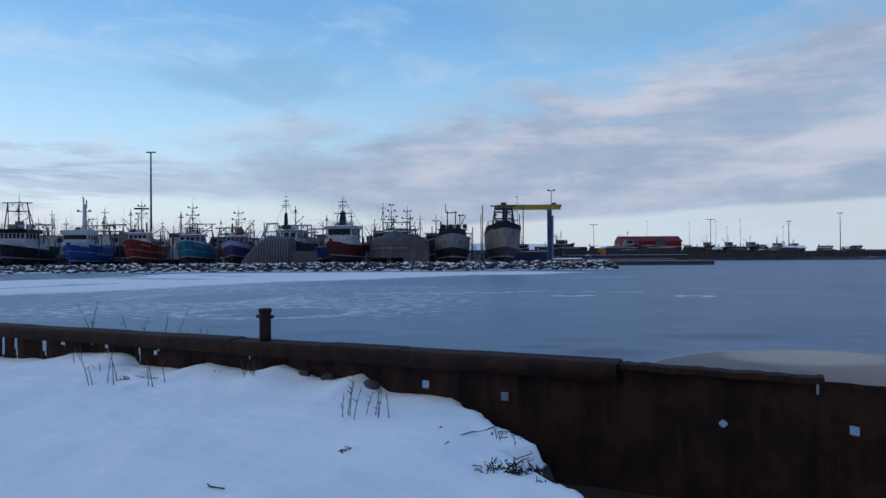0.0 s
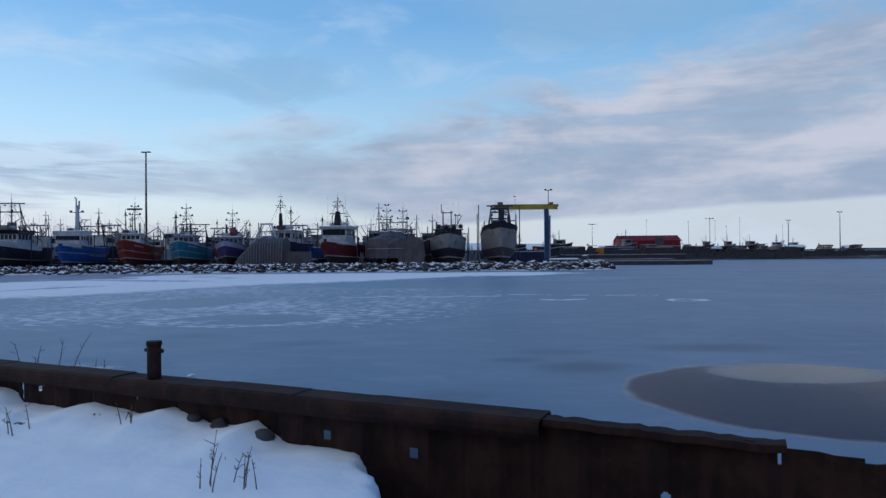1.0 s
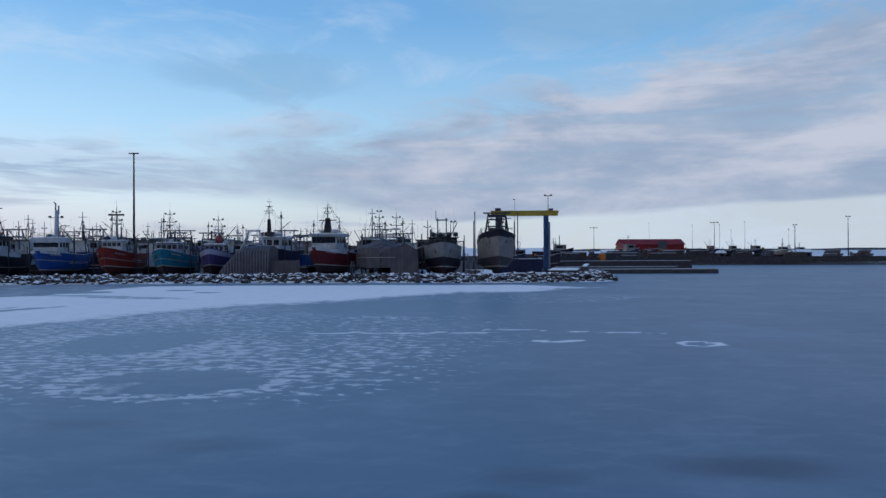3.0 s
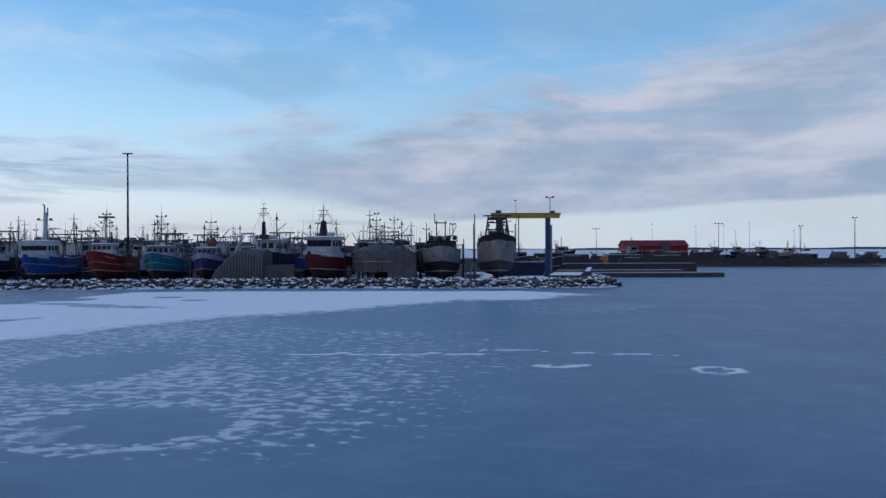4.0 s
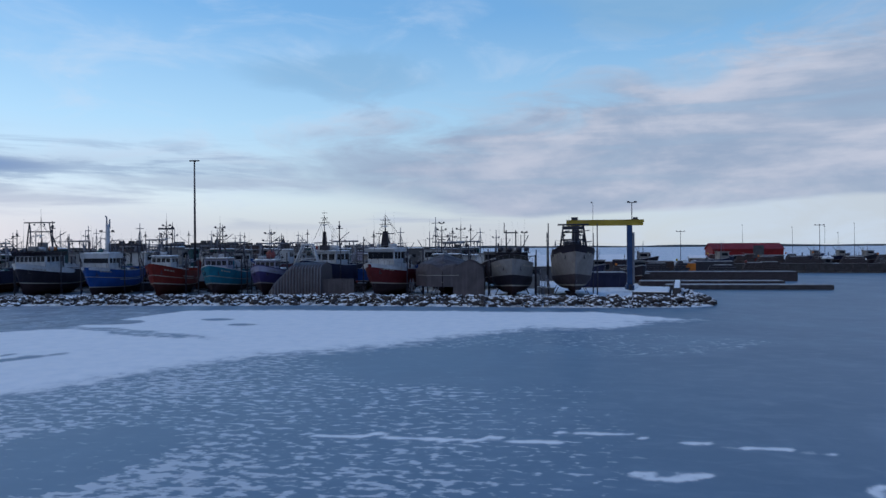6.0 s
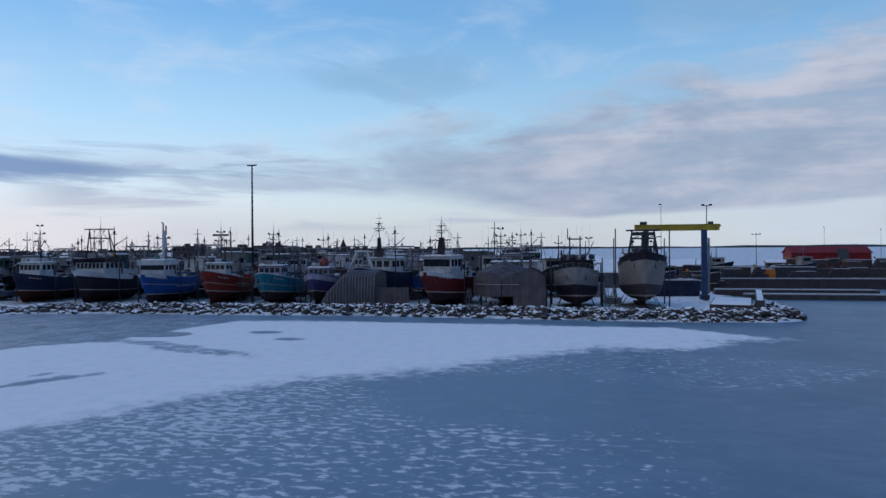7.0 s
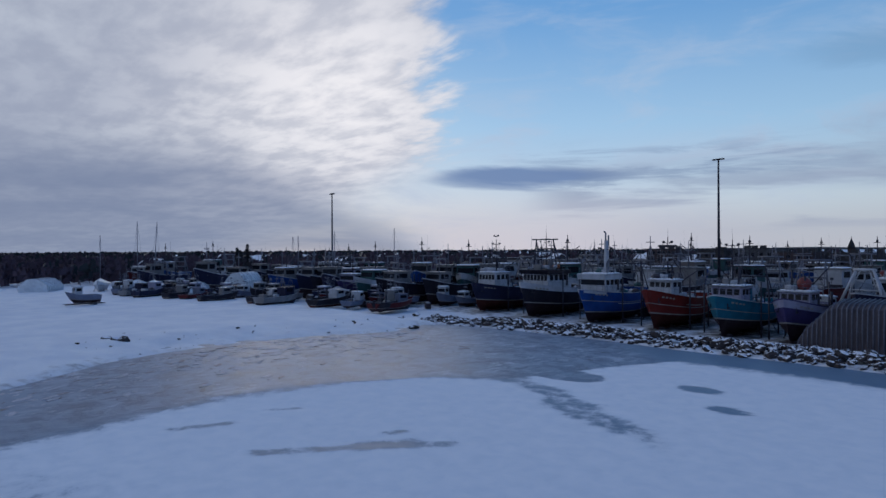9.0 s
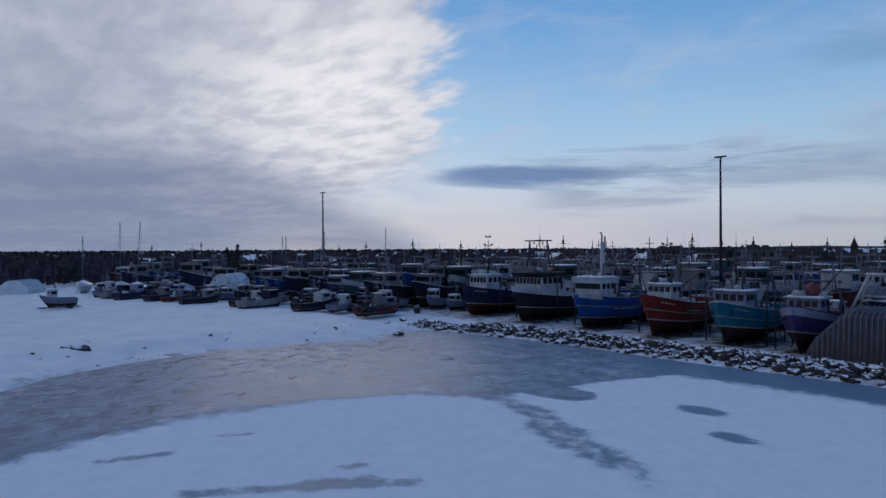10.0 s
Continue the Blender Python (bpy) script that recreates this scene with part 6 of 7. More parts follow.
ribbed_cover("side_cover", "brown-grey tarpaulin box beside a wrapped boat", (4.6, 7.0), 4.7, 5.9, pose(-5.6, 119.6, YARD, 0, 0, 2), 8, 9)
t = thing("ladder", "pale aluminium ladder leaning on a wrapped boat", "ladder", pose(-10.4, 119.0, YARD, -12, 0, 3))
for x in (-0.24, 0.24):
    part("ladder_rail", Mesh().box((x, 0, 2.7), (0.07, 0.05, 5.4)), GALV, t)
for k in range(16):
    part("rung", Mesh().tube((-0.24, 0, 0.3 + k * 0.32), (0.24, 0, 0.3 + k * 0.32), 0.022, n=5), GALV, t)


def step_ladder(x, y, yaw, h):
    t = thing("step_ladder", "tall pale folding ladder standing among the boats", "ladder", pose(x, y, YARD, 0, 0, yaw), "ladders in the yard")
    for sgn in (-1, 1):
        for xx in (-0.3, 0.3):
            part("ladder_rail", Mesh().tube((xx, sgn * h * 0.22, 0), (xx * 0.7, 0, h), 0.045, 0.04, 6), GALV, t)
        for k in range(1, int(h / 0.4)):
            f = k * 0.4 / h
            part("rung", Mesh().tube((-0.3 + 0.09 * f, sgn * h * 0.22 * (1 - f), h * f), (0.3 - 0.09 * f, sgn * h * 0.22 * (1 - f), h * f), 0.022, n=5), GALV, t)
    return t


step_ladder(6.2, 121.0, 70, 3.6)
step_ladder(5.2, 128.0, 20, 4.2)
step_ladder(-14.6, 121.0, 40, 3.0)
for k, (x, y, w, mat) in enumerate(((6.6, 131.0, 2.2, GREYP), (-25.6, 121.5, 1.6, GREYP), (5.6, 134.0, 1.8, WHITE))):
    t = thing("gear_box", "battered lidded gear box on the yard snow", "box", pose(x, y, YARD, 0, 0, 17 * k), "gear boxes in the yard")
    part("body", Mesh().box((0, 0, 0.45), (w, 1.0, 0.9), taper=1.04, chamfer=0.06), mat, t)
    part("lid", Mesh().box((0, 0, 0.95), (w * 1.08, 1.08, 0.12), chamfer=0.08), mat, t)
    part("snow_cap", Mesh().box((0, 0, 1.05), (w * 0.95, 0.9, 0.1), taper=0.9, chamfer=0.12), SNOW, t)


# ---------------------------------------------------------------- boat lift, light poles
def light_pole(x, y, z, top, heads=2, r=0.2, label="tall dark steel mast light", spread_x=0.8, tilt=0.0, group="light poles", lamps_size=0.5):
    p = thing("light_pole", label, "light pole", pose(x, y, z), group)
    h = top - z
    pole = part("pole", Mesh().tube((0, 0, 0), (0, 0, h), r, r * 0.5, 10), STEEL, p)
    part("base_plate", Mesh().tube((0, 0, 0), (0, 0, 0.5), r * 1.9, r * 1.7, 10), CONCRETE, p)
    part("head_frame", Mesh().box((0, 0, h), (spread_x * 2, 0.12, 0.12)).box((0, 0, h), (0.12, spread_x * 1.2, 0.12)), STEEL, p)
    for k in range(heads):
        xx = -spread_x + 2 * spread_x * k / max(1, heads - 1)
        part("lamp_head", Mesh().box((xx, 0, h + 0.12), (lamps_size, lamps_size * 0.9, 0.26), taper=0.75, chamfer=0.05), STEEL, p)
    return p


light_pole(-76.0, 170.2, YARD, 29.2, 4, 0.34, "tall dark mast light in the boat yard", 0.95, lamps_size=0.62)
light_pole(-175.3, 134.9, YARD, 27.4, 4, 0.34, "tall dark mast light among small boats", 0.95, lamps_size=0.62)
light_pole(21.9, 141.0, YARD, 15.9, 2, 0.14, "twin-headed floodlight pole beside the boat lift", 0.6, lamps_size=0.55)
light_pole(51.1, 234.7, 2.0, 12.5, 3, 0.11, "three-headed wharf light pole", 1.1)
light_pole(91.0, 232.0, 2.0, 14.0, 3, 0.12, "three-headed wharf light pole", 1.2)
light_pole(117.0, 230.0, 2.0, 13.0, 2, 0.12, "slim dark wharf light pole", 0.5)
light_pole(131.0, 224.0, 2.0, 15.4, 2, 0.16, "wharf light pole near the breakwater end", 0.6)
light_pole(21.3, 205.0, YARD, 20.0, 1, 0.10, "thin lamp post behind the boats", 0.3)
light_pole(-17.0, 205.0, YARD, 11.0, 2, 0.10, "thin lamp post behind the boats", 0.5)
light_pole(2.8, 138.0, YARD, 10.6, 2, 0.10, "short lamp post between boats", 0.4)


def boat_lift():
    g = thing("boat_lift", "yellow-beamed boat lift gantry on blue steel legs", "gantry crane", pose(0, 138.0, 0))
    for k, y in enumerate((0.0,)):
        m = Mesh().box((16.75, y, 12.2), (13.1, 0.75, 0.95)).box((23.0, y, 12.45), (0.9, 0.95, 0.35))
        for i in range(9):
            m.box((10.5 + i * 1.5, y - 0.39, 12.2), (0.06, 0.05, 0.9))
        beam = part("top_beam", m, YELLOW, g, "yellow painted box girder")
        part("beam_flange", Mesh().box((16.75, y, 12.71), (13.3, 0.95, 0.07)), YELLOW, beam)
        part("trolley", Mesh().box((11.6, y, 13.0), (1.1, 0.8, 0.5), chamfer=0.1), STEEL, beam)
        part("trolley", Mesh().box((22.0, y, 12.95), (0.8, 0.7, 0.4), chamfer=0.1), STEEL, beam)
        for x in (12.0, 21.0):
            leg = part("leg", Mesh().box((x, y, 6.3), (0.85, 0.75, 11.0), chamfer=0.1), CRANEBLUE if x > 15 else STEEL, g, "blue painted steel leg" if x > 15 else "dark steel leg")
            part("foot", Mesh().box((x, y, 0.95), (1.3, 2.2, 0.8), chamfer=0.15), CRANEBLUE, leg)
            for s in (-1, 1):
                part("tyre", Mesh().tube((x - 0.3, y + s * 1.0, 0.95), (x + 0.3, y + s * 1.0, 0.95), 0.5, 0.5, 12), STEEL, leg)
    part("ladder", Mesh().box((21.7, 0, 6.0), (0.35, 0.08, 9.0)), GALV, g)
    return g


boat_lift()


def slab(name, label, category, c, s, material=CONCRETE, snow=0.12, rz=0.0, kind=""):
    t = thing(name, label, category, pose(c[0], c[1], 0, 0, 0, math.degrees(rz)), kind=kind)
    part("body", Mesh().box((0, 0, c[2]), s, chamfer=0.08), material, t)
    if snow:
        part("snow_cover", Mesh().box((0, 0, c[2] + s[2] / 2 + snow / 2), (s[0] - 0.25, s[1] - 0.25, snow), taper=0.985, chamfer=0.15), DIRTY if "dock" in name or "quay" in name else SNOW, t, "snow lying on top")
    return t


slab("lift_pier", "concrete lift pier with snow on top", "pier", (21.6, 120.0, 0.80), (5.0, 12.0, 1.8), rz=-0.22)
slab("lift_pier", "narrow concrete lift pier with snow on top", "pier", (26.2, 125.0, 1.1), (1.0, 22.0, 2.4), snow=0.05, rz=-0.22)
slab("finger_dock", "long low concrete finger dock with snow on top", "dock", (43.5, 147.6, 0.35), (29.0, 3.2, 1.0))
slab("finger_dock", "low timber dock with snow on top", "dock", (39.0, 155.2, 0.5), (27.0, 3.0, 1.3), WOOD)
slab("timber_quay", "long dark timber quay with snow on top", "quay", (45.5, 178.0, 0.9), (36.0, 3.0, 2.4), WOOD)


# ---------------------------------------------------------------- riprap bank
def rock_mesh(seed):
    rnd = random.Random(seed)
    m = Mesh().ball((0, 0, 0), 1.0, 4, 6, rnd.uniform(0.6, 0.85))
    m.v = [(x * rnd.uniform(0.75, 1.25), y * rnd.uniform(0.75, 1.2), z * rnd.uniform(0.75, 1.2)) for x, y, z in m.v]
    m.smooth = [False] * len(m.f)
    return m


def bank_line():
    pts = [(-88, 104.6), (-84, 104.2), (-74.5, 107), (-60.7, 109.2), (-45, 109.6), (-28, 111.4), (-5, 110.2), (12, 109.6), (24, 110.8), (28, 113.5), (29.0, 119), (28.2, 128)]
    out = []
    for (x0, y0), (x1, y1) in zip(pts, pts[1:]):
        n = max(1, int(math.hypot(x1 - x0, y1 - y0) / 0.25))
        out += [(x0 + (x1 - x0) * k / n, y0 + (y1 - y0) * k / n) for k in range(n)]
    return out


def build_riprap():
    rnd = random.Random(77)
    line = bank_line()
    bank = thing("riprap_bank", "bank of dark snow-dusted boulders along the shore", "rock bank", kind="structure")
    rock_data = [rock_mesh(500 + k).data("boulder", ROCK) for k in range(10)]
    loose = Mesh()
    rest = [rock_mesh(600 + k) for k in range(6)]
    count = 0
    for k in range(2700):
        x, y = line[rnd.randrange(len(line))]
        o = rnd.betavariate(1.6, 1.6) * 5.0 - 1.0
        px, py = x + rnd.uniform(-0.3, 0.3), y + o
        if x > 27:
            px, py = x - o * 0.8 + 0.3, y
        crest = 1.0 if px > -78 else 0.6
        z = (0.0 + crest * min(1.0, max(0.0, (o + 0.9) / 2.6)) - max(0.0, o - 2.6) * 0.55) + rnd.uniform(-0.15, 0.2)
        r = (0.15 + 0.50 * rnd.random() ** 1.6) * (1.1 if px > -35 else 1.0)
        if count < 300 and -0.9 < o < 2.2 and -72 < px < 20 and r > 0.30:
            ob = part("boulder", rock_data[rnd.randrange(10)], None, bank)
            ob.location, ob.scale = (px, py, z), (r, r * rnd.uniform(0.7, 1.1), r * rnd.uniform(0.7, 1.0))
            ob.rotation_euler = (rnd.uniform(-0.5, 0.5), rnd.uniform(-0.5, 0.5), rnd.uniform(0, 6.3))
            count += 1
        else:
            src = rest[rnd.randrange(6)]
            b = len(loose.v)
            m = pose(px, py, z, rnd.uniform(-30, 30), rnd.uniform(-30, 30), rnd.uniform(0, 360)) @ Matrix.Diagonal((r, r * rnd.uniform(0.7, 1.1), r * 0.85, 1))
            loose.v += [tuple(m @ Vector(v)) for v in src.v]
            loose.f += [tuple(i + b for i in f) for f in src.f]
            loose.smooth += src.smooth
    tagged(part("small_boulders", loose, ROCK, bank), kind="stuff")
    # stones and debris on the beach
    for k, (x, y) in enumerate(((-88, 61), (-88.8, 60.4), (-90.2, 59.6), (-95, 62.5), (-80.5, 97.5), (-89, 101), (-92, 106))):
        ob = part("beach_stone", rock_data[k % 10], None)
        ob.location, ob.scale = (x, y, 0.62 if x < -84 else 0.15), tuple(v * (1.5 if k < 3 else 1.0) for v in (rnd.uniform(0.4, 0.8), rnd.uniform(0.4, 0.7), rnd.uniform(0.35, 0.6)))
        ob.rotation_euler = (0.2, 0.1, k)
        tagged(ob, "dark snow-capped stone on the beach", "rock", "beach stones")


def beach_details():
    rnd = random.Random(15)
    shore = [(-58, 38), (-70, 50.5), (-76.3, 56.8), (-80, 64), (-82, 72), (-82, 82), (-80, 89), (-79.5, 94)]
    wrack = Mesh()
    for k in range(90):
        i = rnd.randrange(len(shore) - 1)
        f = rnd.random()
        (x0, y0), (x1, y1) = shore[i], shore[i + 1]
        dx, dy = x1 - x0, y1 - y0
        n = math.hypot(dx, dy)
        o = rnd.choice([rnd.gauss(5.5, 0.5), rnd.gauss(8.5, 1.2), rnd.gauss(1.0, 0.5)])
        x, y = x0 + dx * f - dy / n * o, y0 + dy * f + dx / n * o
        r = 0.04 + 0.18 * rnd.random() ** 3.0
        z = min(0.85, max(0.0, o) * 0.085) + 0.05
        b = len(wrack.v)
        wrack.ball((0, 0, 0), r, 4, 6, 0.5)
        wrack.v[b:] = [(x + vx * rnd.uniform(0.7, 1.9), y + vy * rnd.uniform(0.7, 1.9), z + vz * rnd.uniform(0.6, 1.3)) for vx, vy, vz in wrack.v[b:]]
    tagged(part("tide_wrack", wrack, EARTH), "dark lumps of seaweed and driftwood along the snowy beach", "beach debris", kind="stuff")
    for k, (x, y, r) in enumerate(((-57.5, 38.6, 0.9), (-56.0, 37.6, 0.7), (-59.0, 39.6, 0.6), (-53.8, 36.6, 1.0), (-51.8, 36.8, 0.8), (-52.8, 38.0, 0.6), (-50.0, 36.0, 0.9))):
        ob = part("shore_boulder", rock_mesh(700 + k), ROCK)
        ob.location, ob.scale, ob.rotation_euler = (x, y, r * 0.35), (r, r * 0.85, r * 0.7), (0.1, 0.2, k)
        tagged(ob, "dark boulder at the edge of the ice", "rock", "shore boulders")
    s = thing("beach_stake", "leaning dark stake with a crosspiece in the snow", "stake", pose(-66.0, 44.5, 0.1, 4, 8, 20))
    part("post", Mesh().tube((0, 0, -0.2), (0, 0, 1.9), 0.06, 0.05, 6), WOOD, s)
    part("crosspiece", Mesh().tube((-0.55, 0, 0.75), (0.25, 0, 0.85), 0.05, 0.04, 6), WOOD, s)


beach_details()


def ice_lumps():
    """Broken snow-crusted ice pushed up against the seawall."""
    rnd = random.Random(61)
    white, dirty = Mesh(), Mesh()
    for k in range(900):
        band = k % 3
        f = rnd.random()
        # two pressure ridges and the loose pieces between them
        if band == 0:
            x, y = -8.8 + 4.6 * f, 16.6 + 0.5 * math.sin(f * 7) + rnd.gauss(0, 0.16)
        elif band == 1:
            x, y = -7.6 + 2.2 * f + rnd.gauss(0, 0.15), 16.6 - 2.6 * f
        else:
            x, y = rnd.gauss(-6.8, 1.4), rnd.gauss(15.4, 0.9)
        if (Vector((x, y, 0)) - POST).dot(ACROSS) < 0.8:
            continue
        r = (0.025 + 0.10 * rnd.random() ** 2.4) * (1.0 if band < 2 else 0.7)
        m = dirty if rnd.random() < (0.42 if band < 2 else 0.15) else white
        n, turn, tilt = rnd.randint(4, 6), rnd.uniform(0, 6.3), rnd.gauss(0, 0.25)
        b = len(m.v)
        size = [r * rnd.uniform(0.6, 1.3) for _ in range(n)]
        for h in (0.0, 1.0):
            for q, w in enumerate(size):
                a = turn + 6.283 * q / n
                px, py = w * 1.4 * math.cos(a), w * math.sin(a)
                m.v.append((x + px * (1 - 0.2 * h), y + py * (1 - 0.2 * h), max(-0.02, px * tilt) + h * r * rnd.uniform(0.2, 0.5)))
        m.face(*range(b + n, b + 2 * n))
        for q in range(n):
            p = (q + 1) % n
            m.face(b + q, b + p, b + n + p, b + n + q)
    tagged(part("ice_rubble", white, SNOW), "snow-crusted pieces of broken ice by the seawall", "ice", kind="stuff")
    tagged(part("dirty_rubble", dirty, SLUSH), "dirty grey pieces of broken ice by the seawall", "ice", kind="stuff")


ice_lumps()


def ice_plates():
    """Broken plates of ice stranded on the silty shallows along the beach."""
    rnd = random.Random(97)
    shore = [(-62, 42.5), (-70, 50.5), (-76.3, 56.8), (-80, 64), (-82, 72), (-82, 82), (-80, 89), (-79.5, 94)]
    pale, wet = Mesh(), Mesh()
    for k in range(650):
        i = rnd.randrange(len(shore) - 1)
        f = rnd.random()
        (x0, y0), (x1, y1) = shore[i], shore[i + 1]
        dx, dy = x1 - x0, y1 - y0
        n = math.hypot(dx, dy)
        o = 0.4 + abs(rnd.gauss(0, 9.0))
        x, y = x0 + dx * f + dy / n * o, y0 + dy * f - dx / n * o
        if o > 22 or x > -57:
            continue
        r = 0.10 + 0.48 * rnd.random() ** 2.6
        m = wet if rnd.random() < 0.22 else pale
        turn = math.atan2(dy, dx) + rnd.gauss(0, 0.35)
        c, s = math.cos(turn), math.sin(turn)
        tx, ty = rnd.gauss(0, 0.02), rnd.gauss(0, 0.02)
        corners = rnd.randint(5, 8)
        b = len(m.v)
        sizes = [r * rnd.uniform(0.5, 1.1) for _ in range(corners)]
        for h in (0.0, 1.0):
            for j, q in enumerate(sizes):
                a = 6.283 * j / corners
                u, v = q * 1.9 * math.cos(a), q * 0.75 * math.sin(a)
                m.v.append((x + u * c - v * s, y + u * s + v * c, h * (0.006 + 0.008 * r) + abs(u * tx + v * ty) * h))
        m.face(*range(b + corners, b + 2 * corners))
        for j in range(corners):
            j2 = (j + 1) % corners
            m.face(b + j, b + j2, b + corners + j2, b + corners + j)
    tagged(part("ice_plates", pale, PLATE), "broken pale ice plates stranded along the beach", "ice", kind="stuff")
    tagged(part("slush_plates", wet, SLUSH), "dark grey slush plates stranded along the beach", "ice", kind="stuff")


ice_plates()



# ---------------------------------------------------------------- more boats in the yard
def small_boat(label, hull, L=11.0, B=3.9, H=2.6, house=WHITE, seed=1, mast=3.0, bottom=BOTTOM):
    b = boat(label, hull, bottom, STRIPE, WHITE, L=L, B=B, Hb=H, Hm=H * 0.68, Hs=H * 0.66, split=0.36, rake=1.5, seed=seed, deck_gear=0, group="small boats ashore", ports=False, fine=False)
    d = deck_z(b)
    wheelhouse(b, 0, L * 0.22, d - 0.1, B * 0.56, L * 0.24, 1.65, house, house if seed % 2 else WHITE, 3, 2, 0.25, 0.18, snow=seed % 3 == 0, fine=False)
    mast_pole(b, 0, L * 0.42, d + 1.5, mast, GALV, 0.06, 1, False, seed, False)
    if L > 8:
        whips(b, [(0.8, L * 0.4)], d + 1.6, 3.5, seed)
        clutter(b, L * 0.55, L * 0.92, H * 0.56, B * 0.55, 1700 + seed, 3)
    return b


def mid_boat(label, hull, seed, house=WHITE, L=14.5, B=5.6, H=4.6, kind=0, bottom=BOTTOM, band=None):
    b = boat(label, hull, bottom, STRIPE, WHITE, L=L, B=B, Hb=H, Hm=H * 0.72, Hs=H * 0.74, seed=seed, deck_gear=0, band=band, group="fishing boats ashore", fine=False)
    d = deck_z(b)
    wheelhouse(b, 0, 3.0, d, B * 0.66, 4.0, 2.4, house, GREYP, 4, 3, snow=seed % 2 == 0, fine=False)
    mast_pole(b, 0, 5.4, d + 2.5, 3.0 + 0.55 * (seed % 4), STEEL if kind else GALV, 0.14, 2, True, seed, False)
    if kind == 1:
        gallows(b, L * 0.82, B * 0.7, H * 0.62, 4.0, GALV, 0.4, 0.15, 3)
    else:
        boom(b, 0.8, 7.0, d + 2.2, 2.4, 8.6, d + 4.6)
    whips(b, [(-1.0, 5.0), (1.2, 6.0)], d + 2.5, 4.4, seed)
    return b


def yard_fleet():
    rnd = random.Random(21)
    small = [small_boat("grey lobster boat with navy wheelhouse on blocks", GREYP, 11.0, 3.9, 2.6, NAVY, 31),
             small_boat("black lobster boat with grey cabin on blocks", BLACK, 10.5, 3.7, 2.5, GREYP, 32),
             small_boat("dark blue lobster boat with lilac-grey cabin on blocks", NAVY, 11.5, 4.0, 2.7, LILAC, 33),
             small_boat("red-bottomed lobster boat with dark sides on blocks", BLACK, 12.0, 4.2, 2.8, WHITE, 34, 3.0, BOTTOMR),
             small_boat("dark maroon lobster boat with grey cabin on blocks", DARKRED, 11.0, 3.9, 2.6, BLUEGREY, 35),
             small_boat("blue-grey open-decked boat with white cabin on blocks", BLUEGREY, 9.5, 3.5, 2.3, WHITE, 36)]
    mid = [mid_boat("dark blue fishing boat with grey wheelhouse ashore", NAVY, 41, GREYP),
           mid_boat("green and white fishing boat ashore", GREEN, 42, GREEN, 14.0, 5.4, 4.5, 1, BOTTOM, WHITE),
           mid_boat("white fishing boat with rusty streaks ashore", WHITE, 43, WHITE, 14.0, 5.4, 4.5, 0, BOTTOMR),
           mid_boat("red fishing boat with white wheelhouse ashore", DARKRED, 44, WHITE, 15.0, 5.8, 4.7, 1),
           mid_boat("black fishing boat with grey wheelhouse ashore", BLACK, 45, GREYP, 15.5, 6.0, 4.8, 0),
           mid_boat("blue fishing boat with cream wheelhouse ashore", BLUE, 46, BEIGE, 14.5, 5.6, 4.6, 1),
           mid_boat("grey fishing boat with white wheelhouse and net gear ashore", GREYP, 47, WHITE, 13.5, 5.2, 4.2, 0),
           mid_boat("violet fishing boat with pale wheelhouse ashore", PURPLE, 48, LILAC, 14.0, 5.4, 4.4, 1)]
    for k, b in enumerate(mid):
        clutter(b, 6.8, 12.5, 2.9, 3.8, 800 + k, 5)
    first = {}

    def put(pool, k, x, y, yaw, z=YARD + 0.22, s=1.0):
        src = pool[k % len(pool)]
        m = pose(x, y, z, 0, 0, yaw) @ Matrix.Diagonal((s * rnd.uniform(0.90, 1.15), s * rnd.uniform(0.85, 1.12), s * rnd.uniform(0.92, 1.22), 1.0))
        if id(src) not in first:
            first[id(src)] = True
            src.matrix_basis = m
        else:
            copy_thing(src, m)

    # along the top of the beach, bows to the ice
    put(mid, 4, -113.5, 111.5, 4)
    put(mid, 0, -140.0, 124.0, 8)
    for row, (off, step, chance) in enumerate(((0.0, 3.1, 0.08), (9.0, 4.0, 0.40), (19.0, 5.2, 0.65), (31.0, 6.6, 0.7))):
        s = 2.0 if row == 0 else -6.0
        while s < 98 + off * 0.5:
            x, y = -99.0 - 0.92 * s - 0.30 * off, 112.5 - 0.36 * s + 0.95 * off
            s += step * rnd.uniform(0.9, 1.15)
            if math.hypot(x + 113.5, y - 113.5) < 5 or math.hypot(x + 175.3, y - 134.9) < 6 or math.hypot(x + 140, y - 124) < 6 or (row and math.hypot(x + 161, y - 101) < 9):
                continue
            if row and rnd.random() < chance:
                put(mid, rnd.randrange(8), x, y, 22 + rnd.uniform(-18, 18))
            else:
                put(small, rnd.randrange(6), x + rnd.uniform(-0.6, 0.6), y + rnd.uniform(-1.2, 1.2), (24 if rnd.random() < 0.75 else 204) + rnd.uniform(-18, 18), YARD + (0.36 if row == 0 else 0.2), 0.88)
    # rows behind the big boats
    spots = []
    for y, x0, x1, step in ((139, -112, -2, 6.1), (155, -118, -2, 6.6), (171, -124, -6, 7.2), (188, -132, -10, 8.2), (206, -142, -24, 10.0)):
        x = x0
        while x < x1:
            spots.append((x + rnd.uniform(-0.9, 0.9), y + rnd.uniform(-2.0, 2.0)))
            x += step
